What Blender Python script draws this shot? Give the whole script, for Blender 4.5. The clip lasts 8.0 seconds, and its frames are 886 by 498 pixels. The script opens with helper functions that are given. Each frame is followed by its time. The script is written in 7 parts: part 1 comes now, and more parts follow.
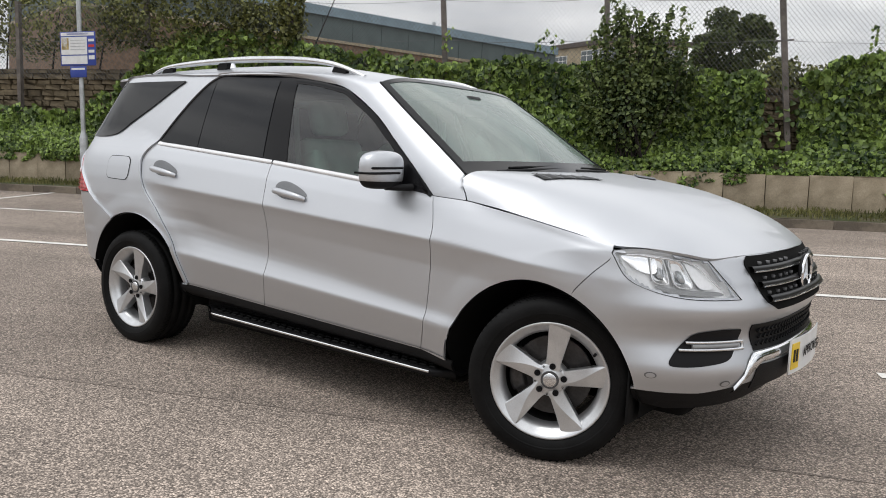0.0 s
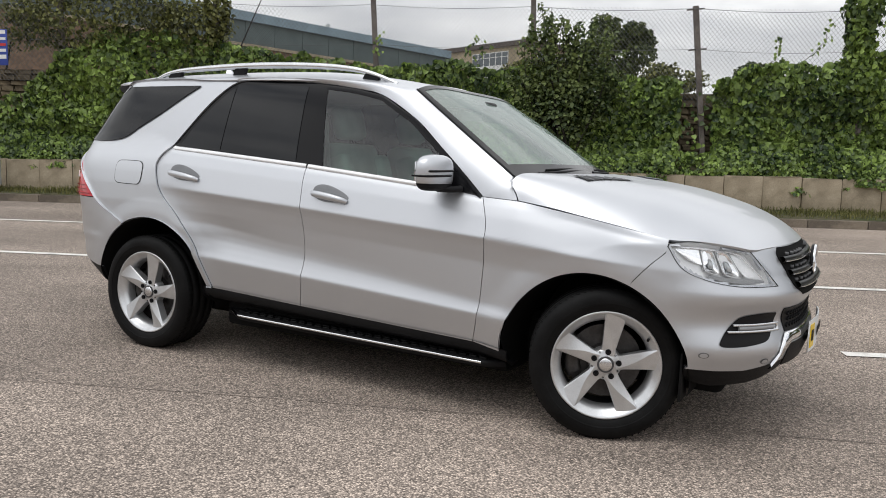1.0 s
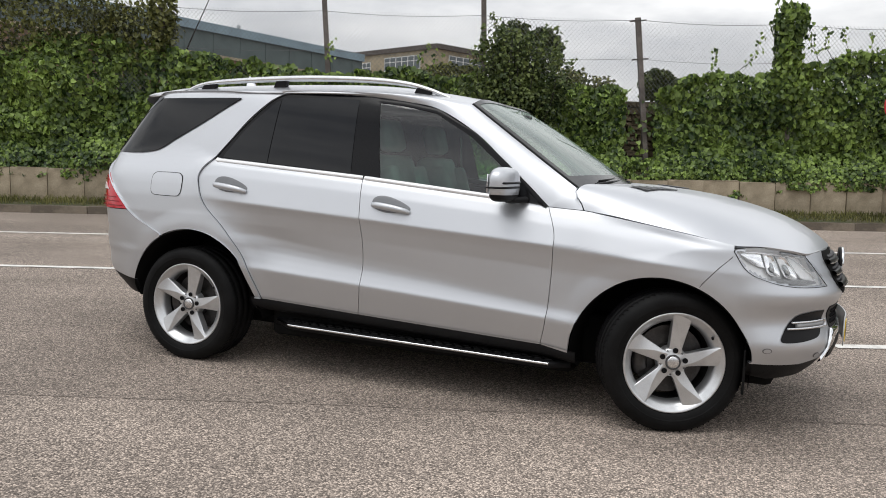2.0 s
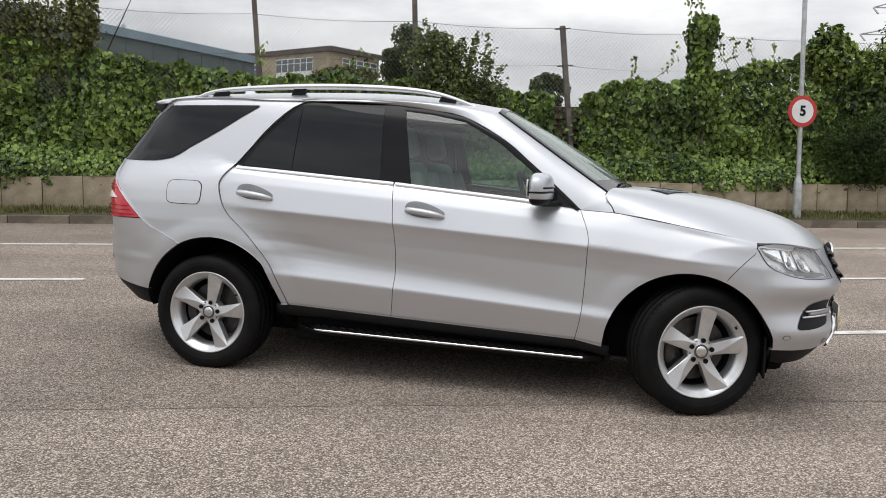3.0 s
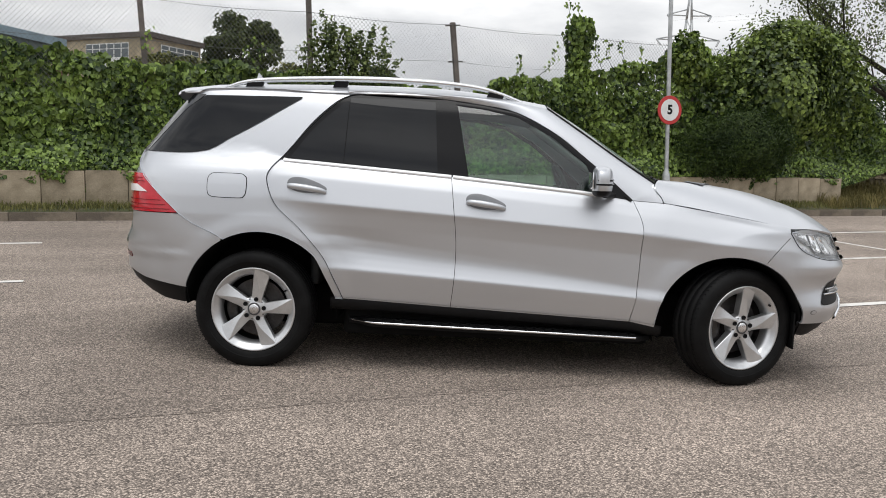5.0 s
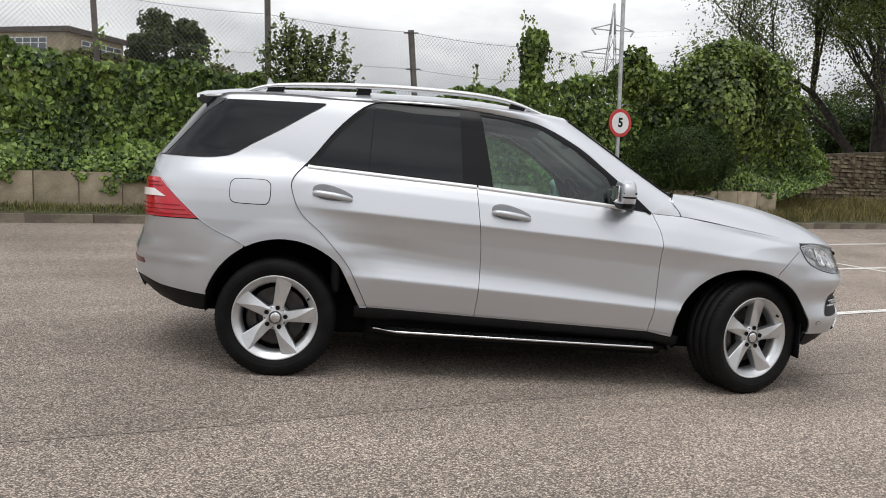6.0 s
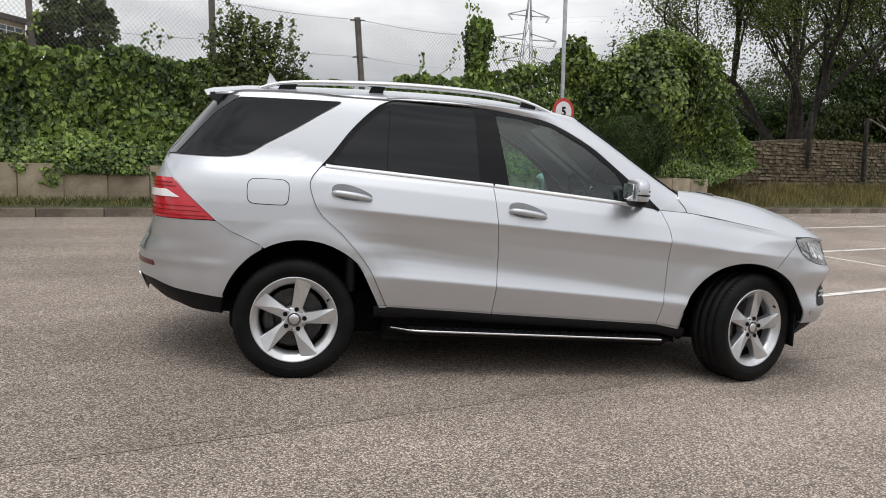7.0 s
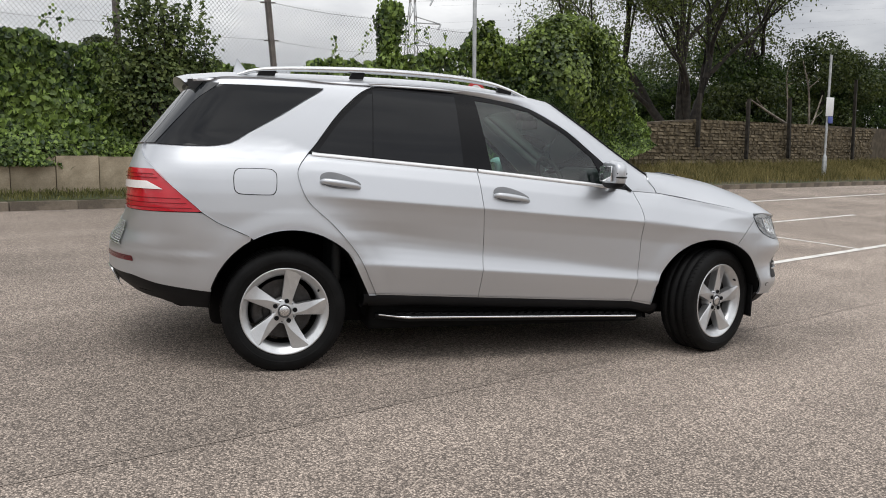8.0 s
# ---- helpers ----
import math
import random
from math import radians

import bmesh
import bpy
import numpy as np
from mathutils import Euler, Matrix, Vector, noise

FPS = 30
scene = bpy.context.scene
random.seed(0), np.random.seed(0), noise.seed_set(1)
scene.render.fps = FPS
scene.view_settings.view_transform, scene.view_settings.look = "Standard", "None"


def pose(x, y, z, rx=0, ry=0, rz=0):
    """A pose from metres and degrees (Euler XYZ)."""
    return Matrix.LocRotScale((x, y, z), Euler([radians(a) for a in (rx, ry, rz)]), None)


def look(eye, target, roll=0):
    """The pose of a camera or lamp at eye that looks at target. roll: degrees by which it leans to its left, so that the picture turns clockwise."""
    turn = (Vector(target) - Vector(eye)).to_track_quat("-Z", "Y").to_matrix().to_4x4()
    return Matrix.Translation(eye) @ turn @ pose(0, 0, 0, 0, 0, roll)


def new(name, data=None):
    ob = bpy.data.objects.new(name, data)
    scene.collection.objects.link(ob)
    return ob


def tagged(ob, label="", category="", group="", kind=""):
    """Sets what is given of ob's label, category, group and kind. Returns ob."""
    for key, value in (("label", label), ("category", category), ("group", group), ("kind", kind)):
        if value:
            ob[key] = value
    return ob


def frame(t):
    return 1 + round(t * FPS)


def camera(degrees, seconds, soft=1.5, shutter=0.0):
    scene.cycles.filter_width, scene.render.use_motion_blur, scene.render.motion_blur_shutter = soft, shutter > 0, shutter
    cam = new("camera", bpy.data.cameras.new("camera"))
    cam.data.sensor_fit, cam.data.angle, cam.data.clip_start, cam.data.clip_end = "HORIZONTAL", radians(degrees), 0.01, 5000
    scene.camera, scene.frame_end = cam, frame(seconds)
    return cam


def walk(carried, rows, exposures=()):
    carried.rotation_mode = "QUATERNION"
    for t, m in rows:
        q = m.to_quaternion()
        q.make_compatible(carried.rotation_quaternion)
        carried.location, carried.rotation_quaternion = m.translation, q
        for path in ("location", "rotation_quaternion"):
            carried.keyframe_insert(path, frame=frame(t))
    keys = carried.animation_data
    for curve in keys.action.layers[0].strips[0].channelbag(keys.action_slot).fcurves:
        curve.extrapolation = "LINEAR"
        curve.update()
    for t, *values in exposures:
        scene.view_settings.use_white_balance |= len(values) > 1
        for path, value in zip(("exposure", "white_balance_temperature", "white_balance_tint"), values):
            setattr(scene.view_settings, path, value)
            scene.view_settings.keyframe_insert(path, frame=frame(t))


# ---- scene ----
cam = camera(57.1, 8.0, 0.95)
PATH = [
    (0.0, (4.482, -3.91, 1.309), (3.331, -2.292, 1.068), 2.8),
    (0.5, (4.236, -4.241, 1.301), (3.204, -2.542, 1.08), 3.2),
    (1.0, (3.952, -4.512, 1.28), (3.027, -2.752, 1.057), 2.6),
    (1.5, (3.623, -4.728, 1.281), (2.801, -2.919, 1.057), 2.5),
    (2.0, (3.283, -5.014, 1.293), (2.56, -3.161, 1.087), 2.4),
    (3.5, (2.218, -5.525, 1.268), (1.868, -3.565, 1.077), 1.9),
    (4.0, (1.86, -5.608, 1.249), (1.611, -3.633, 1.055), 1.9),
    (4.5, (1.524, -5.734, 1.24), (1.387, -3.748, 1.041), 1.7),
    (6.0, (0.618, -5.741, 1.227), (0.764, -3.753, 1.06), 3.2),
    (6.5, (0.296, -5.744, 1.273), (0.549, -3.768, 1.099), 3.2),
    (7.0, (0.019, -5.684, 1.281), (0.365, -3.724, 1.087), 3.0),
    (7.5, (-0.259, -5.573, 1.293), (0.211, -3.641, 1.075), 1.8),
    (8.0, (-0.556, -5.57, 1.27), (0.053, -3.678, 1.048), 2.0),
]
walk(cam, [(t, look(eye, target, roll)) for t, eye, target, roll in PATH], [(0, 0.0), (8, 0.0)])

# ---- daylight under broken cloud ----
SUN_EL, SUN_AZ = 70, 200
world = bpy.data.worlds.new("overcast_sky")
scene.world = world
world.use_nodes = True
wn, wl = world.node_tree.nodes, world.node_tree.links
wn.clear()
sky = wn.new("ShaderNodeTexSky")
sky.sky_type, sky.sun_disc = "NISHITA", False
sky.sun_elevation, sky.sun_rotation = radians(SUN_EL), radians(SUN_AZ)
co = wn.new("ShaderNodeTexCoord")
squash = wn.new("ShaderNodeMapping")
squash.inputs["Scale"].default_value = (1.0, 1.0, 3.2)
cloud = wn.new("ShaderNodeTexNoise")
cloud.inputs["Scale"].default_value, cloud.inputs["Detail"].default_value = 2.3, 7.0
cloud.inputs["Roughness"].default_value = 0.55
ramp = wn.new("ShaderNodeValToRGB")
ramp.color_ramp.elements[0].position, ramp.color_ramp.elements[0].color = 0.36, (0.46, 0.475, 0.51, 1)
ramp.color_ramp.elements[1].position, ramp.color_ramp.elements[1].color = 0.62, (1.0, 1.0, 1.0, 1)
cover = wn.new("ShaderNodeMix")
cover.data_type = "RGBA"
cover.inputs[0].default_value = 0.94
scale = wn.new("ShaderNodeVectorMath")
scale.operation = "SCALE"
scale.inputs["Scale"].default_value = 0.10
back = wn.new("ShaderNodeBackground")
back.inputs["Strength"].default_value = 1.0
wout = wn.new("ShaderNodeOutputWorld")
wl.new(co.outputs["Generated"], squash.inputs["Vector"])
wl.new(squash.outputs[0], cloud.inputs["Vector"])
wl.new(cloud.outputs["Fac"], ramp.inputs["Fac"])
wl.new(sky.outputs[0], scale.inputs[0])
wl.new(scale.outputs[0], cover.inputs[6])
# an overcast sky is about twice as bright overhead as at the horizon
split, height, boost = wn.new("ShaderNodeSeparateXYZ"), wn.new("ShaderNodeMapRange"), wn.new("ShaderNodeVectorMath")
height.inputs["From Min"].default_value, height.inputs["From Max"].default_value = 0.12, 0.45
height.inputs["To Min"].default_value, height.inputs["To Max"].default_value = 0.95, 1.64
boost.operation = "SCALE"
wl.new(co.outputs["Generated"], split.inputs[0])
wl.new(split.outputs["Z"], height.inputs["Value"])
wl.new(ramp.outputs[0], boost.inputs[0])
wl.new(height.outputs[0], boost.inputs["Scale"])
wl.new(boost.outputs[0], cover.inputs[7])
wl.new(cover.outputs[2], back.inputs["Color"])
wl.new(back.outputs[0], wout.inputs["Surface"])
sun_data = bpy.data.lights.new("sun", "SUN")
sun_data.energy, sun_data.angle, sun_data.color = 0.95, radians(35), (1.0, 0.985, 0.96)
sun = new("sun", sun_data)
az = radians(SUN_AZ)
sun.matrix_world = look((30 * math.sin(az), 30 * math.cos(az), 30 * math.tan(radians(SUN_EL))), (0, 0, 0))


# ---- materials ----
def socket(node, name, value):
    node.inputs[name].default_value = value


def material(name, base, rough=0.5, metal=0.0, spots=0.15, size=6.0, fine=80.0, bump=0.1, bump_size=None, coat=0.0,
             second=None, mix=(0.42, 0.6), random_value=0.0, island=0.0, spec=0.5, depth=0.01):
    """A principled surface with colour variation at two scales, fine relief, and a shift of tone from piece to piece."""
    m = bpy.data.materials.new(name)
    m.use_nodes = True
    n, l = m.node_tree.nodes, m.node_tree.links
    p = n["Principled BSDF"]
    socket(p, "Roughness", rough)
    socket(p, "Metallic", metal)
    socket(p, "Specular IOR Level", spec)
    socket(p, "Coat Weight", coat)
    socket(p, "Coat Roughness", 0.04)
    coords = n.new("ShaderNodeTexCoord")
    big, small = n.new("ShaderNodeTexNoise"), n.new("ShaderNodeTexNoise")
    for node, s, d in ((big, size, 6), (small, fine, 4)):
        socket(node, "Scale", s)
        socket(node, "Detail", d)
        l.new(coords.outputs["Object"], node.inputs["Vector"])
    cr = n.new("ShaderNodeValToRGB")
    cr.color_ramp.elements[0].position, cr.color_ramp.elements[1].position = mix
    other = second or tuple(c * (1 - spots * 2) for c in base)
    cr.color_ramp.elements[0].color = (*other, 1)
    cr.color_ramp.elements[1].color = (*base, 1)
    l.new(big.outputs["Fac"], cr.inputs["Fac"])
    grain = n.new("ShaderNodeMapRange")
    socket(grain, "From Min", 0.3), socket(grain, "From Max", 0.7)
    socket(grain, "To Min", 1 - spots), socket(grain, "To Max", 1 + spots)
    l.new(small.outputs["Fac"], grain.inputs["Value"])
    hsv = n.new("ShaderNodeHueSaturation")
    l.new(cr.outputs["Color"], hsv.inputs["Color"])
    value = grain.outputs[0]
    if random_value or island:
        src = n.new("ShaderNodeObjectInfo").outputs["Random"] if random_value else n.new("ShaderNodeNewGeometry").outputs["Random Per Island"]
        spread = random_value or island
        tone = n.new("ShaderNodeMapRange")
        socket(tone, "To Min", 1 - spread), socket(tone, "To Max", 1 + spread)
        l.new(src, tone.inputs["Value"])
        mul = n.new("ShaderNodeMath")
        mul.operation = "MULTIPLY"
        l.new(tone.outputs[0], mul.inputs[0])
        l.new(grain.outputs[0], mul.inputs[1])
        value = mul.outputs[0]
    l.new(value, hsv.inputs["Value"])
    l.new(hsv.outputs[0], p.inputs["Base Color"])
    if bump:
        b = n.new("ShaderNodeBump")
        socket(b, "Strength", bump)
        socket(b, "Distance", depth)
        relief = small
        if bump_size:
            relief = n.new("ShaderNodeTexNoise")
            socket(relief, "Scale", bump_size)
            socket(relief, "Detail", 3)
            l.new(coords.outputs["Object"], relief.inputs["Vector"])
        l.new(relief.outputs["Fac"], b.inputs["Height"])
        l.new(b.outputs[0], p.inputs["Normal"])
    return m


def plain(name, base, rough=0.4, metal=0.0, coat=0.0, spec=0.5):
    return material(name, base, rough, metal, spots=0.04, size=9.0, fine=120.0, bump=0.0, coat=coat, spec=spec)


def glass_material(name, tint, rough=0.0, ior=1.85, film=0.0):
    m = bpy.data.materials.new(name)
    m.use_nodes = True
    n, l = m.node_tree.nodes, m.node_tree.links
    out = n["Material Output"]
    clear, shine, fresnel, mixer = (n.new("ShaderNodeBsdfTransparent"), n.new("ShaderNodeBsdfGlossy"),
                                    n.new("ShaderNodeFresnel"), n.new("ShaderNodeMixShader"))
    socket(clear, "Color", (*tint, 1))
    socket(shine, "Roughness", rough)
    socket(fresnel, "IOR", ior)
    l.new(fresnel.outputs[0], mixer.inputs[0])
    l.new(clear.outputs[0], mixer.inputs[1])
    l.new(shine.outputs[0], mixer.inputs[2])
    last = mixer
    if film:      # a pale green diffuse film painted over the pane as the sky's milky reflection
        sky_haze, last = n.new("ShaderNodeBsdfDiffuse"), n.new("ShaderNodeMixShader")
        patches, spread, coords = n.new("ShaderNodeTexNoise"), n.new("ShaderNodeMapRange"), n.new("ShaderNodeTexCoord")
        socket(sky_haze, "Color", (0.62, 0.78, 0.70, 1))
        socket(patches, "Scale", 2.2), socket(patches, "Detail", 4)
        socket(spread, "From Min", 0.3), socket(spread, "From Max", 0.7)
        socket(spread, "To Min", film * 0.7), socket(spread, "To Max", film * 1.3)
        l.new(coords.outputs["Object"], patches.inputs["Vector"])
        l.new(patches.outputs["Fac"], spread.inputs["Value"])
        l.new(spread.outputs[0], last.inputs[0])
        l.new(mixer.outputs[0], last.inputs[1])
        l.new(sky_haze.outputs[0], last.inputs[2])
    l.new(last.outputs[0], out.inputs["Surface"])
    return m


def leaf_material(name, dark, light, rough=0.45, sheen=0.35):
    """Leaves: tone by piece and by clump, with some light let through."""
    m = bpy.data.materials.new(name)
    m.use_nodes = True
    n, l = m.node_tree.nodes, m.node_tree.links
    p, out = n["Principled BSDF"], n["Material Output"]
    socket(p, "Roughness", rough)
    socket(p, "Specular IOR Level", sheen)
    geo, coords, clump = n.new("ShaderNodeNewGeometry"), n.new("ShaderNodeTexCoord"), n.new("ShaderNodeTexNoise")
    socket(clump, "Scale", 1.1)
    socket(clump, "Detail", 3)
    l.new(coords.outputs["Object"], clump.inputs["Vector"])
    add = n.new("ShaderNodeMath")
    add.operation = "ADD"
    shift = n.new("ShaderNodeMapRange")
    socket(shift, "From Min", 0.3), socket(shift, "From Max", 0.7)
    socket(shift, "To Min", -0.3), socket(shift, "To Max", 0.3)
    l.new(clump.outputs["Fac"], shift.inputs["Value"])
    l.new(geo.outputs["Random Per Island"], add.inputs[0])
    l.new(shift.outputs[0], add.inputs[1])
    cr = n.new("ShaderNodeValToRGB")
    cr.color_ramp.elements[0].color, cr.color_ramp.elements[1].color = (*dark, 1), (*light, 1)
    middle = cr.color_ramp.elements.new(0.55)
    middle.color = (*[(a * 0.6 + b * 0.4) for a, b in zip(dark, light)], 1)
    l.new(add.outputs[0], cr.inputs["Fac"])
    l.new(cr.outputs[0], p.inputs["Base Color"])
    trans, mixer = n.new("ShaderNodeBsdfTranslucent"), n.new("ShaderNodeMixShader")
    socket(mixer, "Fac", 0.25)
    l.new(cr.outputs[0], trans.inputs["Color"])
    l.new(p.outputs[0], mixer.inputs[1])
    l.new(trans.outputs[0], mixer.inputs[2])
    l.new(mixer.outputs[0], out.inputs["Surface"])
    return m


def asphalt_material():
    m = bpy.data.materials.new("worn_asphalt")
    m.use_nodes = True
    n, l = m.node_tree.nodes, m.node_tree.links
    p = n["Principled BSDF"]
    socket(p, "Roughness", 0.85)
    socket(p, "Specular IOR Level", 0.3)
    coords = n.new("ShaderNodeTexCoord")
    chips, patch_noise, tone = n.new("ShaderNodeTexVoronoi"), n.new("ShaderNodeTexNoise"), n.new("ShaderNodeTexNoise")
    socket(chips, "Scale", 125.0)
    socket(patch_noise, "Scale", 0.55), socket(patch_noise, "Detail", 7)
    socket(tone, "Scale", 40.0), socket(tone, "Detail", 5)
    for node in (chips, patch_noise, tone):
        l.new(coords.outputs["Object"], node.inputs["Vector"])
    stone = n.new("ShaderNodeValToRGB")
    e = stone.color_ramp.elements
    e[0].position, e[0].color = 0.0, (0.158, 0.132, 0.113, 1)
    e[1].position, e[1].color = 1.0, (0.71, 0.590, 0.495, 1)
    mid = e.new(0.5)
    mid.color = (0.325, 0.270, 0.229, 1)
    sep = n.new("ShaderNodeSeparateColor")
    l.new(chips.outputs["Color"], sep.inputs[0])
    l.new(sep.outputs[0], stone.inputs["Fac"])
    gap = n.new("ShaderNodeMapRange")
    socket(gap, "From Min", 0.25), socket(gap, "From Max", 0.75)
    socket(gap, "To Min", 1.0), socket(gap, "To Max", 0.35)
    l.new(chips.outputs["Distance"], gap.inputs["Value"])
    wear = n.new("ShaderNodeMapRange")
    socket(wear, "From Min", 0.35), socket(wear, "From Max", 0.65)
    socket(wear, "To Min", 0.82), socket(wear, "To Max", 1.12)
    l.new(patch_noise.outputs["Fac"], wear.inputs["Value"])
    grit = n.new("ShaderNodeMapRange")
    socket(grit, "To Min", 0.75), socket(grit, "To Max", 1.25)
    l.new(tone.outputs["Fac"], grit.inputs["Value"])
    # lanes laid along the kerb: long streaks, and a paler, coarser lane on one side of a joint
    turn, streak, across = n.new("ShaderNodeMapping"), n.new("ShaderNodeTexNoise"), n.new("ShaderNodeSeparateXYZ")
    socket(turn, "Rotation", (0, 0, radians(-22.5)))
    flat, lane, worn, lanes = n.new("ShaderNodeMapping"), n.new("ShaderNodeMapRange"), n.new("ShaderNodeMapRange"), n.new("ShaderNodeMath")
    socket(flat, "Scale", (0.16, 1.5, 1.0))
    socket(streak, "Scale", 1.0), socket(streak, "Detail", 6)
    l.new(coords.outputs["Object"], turn.inputs["Vector"])
    l.new(turn.outputs[0], flat.inputs["Vector"]), l.new(flat.outputs[0], streak.inputs["Vector"])
    l.new(turn.outputs[0], across.inputs[0]), l.new(across.outputs["Y"], lane.inputs["Value"])
    socket(lane, "From Min", -1.75), socket(lane, "From Max", -1.70)
    socket(lane, "To Min", 1.16), socket(lane, "To Max", 1.0)
    socket(worn, "From Min", 0.3), socket(worn, "From Max", 0.7)
    socket(worn, "To Min", 0.84), socket(worn, "To Max", 1.16)
    l.new(streak.outputs["Fac"], worn.inputs["Value"])
    lanes.operation = "MULTIPLY"
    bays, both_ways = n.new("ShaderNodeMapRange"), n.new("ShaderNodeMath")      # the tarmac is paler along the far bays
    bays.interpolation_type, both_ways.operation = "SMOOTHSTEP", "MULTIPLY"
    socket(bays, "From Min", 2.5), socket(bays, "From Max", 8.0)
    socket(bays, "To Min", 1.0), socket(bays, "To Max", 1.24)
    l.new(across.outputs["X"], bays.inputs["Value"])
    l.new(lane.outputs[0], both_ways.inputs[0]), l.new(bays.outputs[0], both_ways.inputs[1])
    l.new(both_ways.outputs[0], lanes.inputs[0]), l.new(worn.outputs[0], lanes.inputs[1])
    m1, m2, m3 = n.new("ShaderNodeMath"), n.new("ShaderNodeMath"), n.new("ShaderNodeMath")
    m3.operation = "MULTIPLY"
    m1.operation = m2.operation = "MULTIPLY"
    l.new(gap.outputs[0], m1.inputs[0]), l.new(wear.outputs[0], m1.inputs[1])
    l.new(m1.outputs[0], m2.inputs[0]), l.new(grit.outputs[0], m2.inputs[1])
    hsv = n.new("ShaderNodeHueSaturation")
    l.new(stone.outputs[0], hsv.inputs["Color"]), l.new(m2.outputs[0], m3.inputs[0]), l.new(lanes.outputs[0], m3.inputs[1])
    l.new(m3.outputs[0], hsv.inputs["Value"])
    l.new(hsv.outputs[0], p.inputs["Base Color"])
    b = n.new("ShaderNodeBump")
    socket(b, "Strength", 0.6), socket(b, "Distance", 0.004)
    b.invert = True
    l.new(chips.outputs["Distance"], b.inputs["Height"])
    l.new(b.outputs[0], p.inputs["Normal"])
    return m


def paint_material():
    """Silver metallic lacquer: fine flake under a clear coat, with a slight film of road dust."""
    m = bpy.data.materials.new("silver_metallic_paint")
    m.use_nodes = True
    n, l = m.node_tree.nodes, m.node_tree.links
    p = n["Principled BSDF"]
    socket(p, "Base Color", (0.555, 0.57, 0.595, 1))
    socket(p, "Metallic", 0.84)
    socket(p, "Roughness", 0.40)
    socket(p, "Coat Weight", 0.3)
    socket(p, "Coat Roughness", 0.05)
    coords, flake, dust = n.new("ShaderNodeTexCoord"), n.new("ShaderNodeTexNoise"), n.new("ShaderNodeTexNoise")
    socket(flake, "Scale", 900.0), socket(dust, "Scale", 3.0), socket(dust, "Detail", 6)
    l.new(coords.outputs["Object"], flake.inputs["Vector"]), l.new(coords.outputs["Object"], dust.inputs["Vector"])
    r = n.new("ShaderNodeMapRange")
    socket(r, "To Min", 0.36), socket(r, "To Max", 0.43)
    l.new(dust.outputs["Fac"], r.inputs["Value"])
    l.new(r.outputs[0], p.inputs["Roughness"])
    h = n.new("ShaderNodeHueSaturation")
    socket(h, "Color", (0.555, 0.57, 0.595, 1))
    v = n.new("ShaderNodeMapRange")
    socket(v, "To Min", 0.93), socket(v, "To Max", 1.07)
    l.new(flake.outputs["Fac"], v.inputs["Value"]), l.new(v.outputs[0], h.inputs["Value"])
    l.new(h.outputs[0], p.inputs["Base Color"])
    return m


ASPHALT = asphalt_material()
WHITE_LINE = material("worn_white_line", (0.70, 0.68, 0.64), 0.75, spots=0.12, size=5, fine=70, bump=0.3, second=(0.45, 0.43, 0.40), mix=(0.34, 0.5))
JOINT = material("tar_joint", (0.25, 0.208, 0.176), 0.9, spots=0.3, size=2, fine=90, second=(0.14, 0.118, 0.10), mix=(0.3, 0.55))
CONCRETE = material("stained_concrete", (0.44, 0.37, 0.27), 0.9, spots=0.12, size=2.2, fine=60, bump=0.35, second=(0.20, 0.165, 0.11), mix=(0.36, 0.64), random_value=0.10)
KERB = material("kerb_concrete", (0.21, 0.175, 0.135), 0.9, spots=0.15, size=4, fine=70, bump=0.4, second=(0.12, 0.10, 0.078), random_value=0.05)
SOIL = material("soil_and_moss", (0.085, 0.075, 0.04), 0.95, spots=0.25, size=3, fine=40, bump=0.6, second=(0.05, 0.06, 0.02))
STONE = material("old_sandstone", (0.185, 0.148, 0.095), 0.95, spots=0.2, size=3, fine=45, bump=0.6, second=(0.105, 0.085, 0.055), mix=(0.34, 0.62), random_value=0.16)
MORTAR = material("old_mortar", (0.105, 0.083, 0.056), 0.95, spots=0.2, size=4, fine=50, bump=0.5)
BRICK = material("brown_brick_wall", (0.20, 0.13, 0.085), 0.95, spots=0.2, size=4, fine=30, bump=0.4, second=(0.12, 0.085, 0.06))
POST = material("weathered_concrete_post", (0.16, 0.14, 0.125), 0.9, spots=0.18, size=5, fine=50, bump=0.4)
GALV = material("galvanised_steel", (0.50, 0.52, 0.53), 0.5, 0.55, spots=0.1, size=7, fine=60, bump=0.05)
WIRE = plain("zinc_wire", (0.14, 0.145, 0.15), 0.6, 0.3)
LAUREL = leaf_material("laurel_leaf", (0.022, 0.045, 0.012), (0.27, 0.36, 0.08), 0.4, 0.4)
IVY = leaf_material("ivy_leaf", (0.022, 0.048, 0.012), (0.30, 0.42, 0.095), 0.4, 0.4)
SHRUB = leaf_material("shrub_leaf", (0.028, 0.050, 0.016), (0.19, 0.24, 0.075))
THICKET = leaf_material("bramble_leaf", (0.034, 0.042, 0.014), (0.25, 0.26, 0.085))
WEED = leaf_material("green_weed_blade", (0.07, 0.075, 0.025), (0.26, 0.25, 0.095), 0.7, 0.2)
DARK_SHRUB = leaf_material("dark_shrub_leaf", (0.015, 0.034, 0.009), (0.09, 0.14, 0.028))
TREE = leaf_material("ash_leaf", (0.032, 0.052, 0.013), (0.16, 0.20, 0.04))
FAR_TREE = leaf_material("far_tree_leaf", (0.024, 0.040, 0.012), (0.095, 0.12, 0.027))
GRASS = leaf_material("grass_blade", (0.085, 0.08, 0.028), (0.32, 0.265, 0.11), 0.7, 0.2)
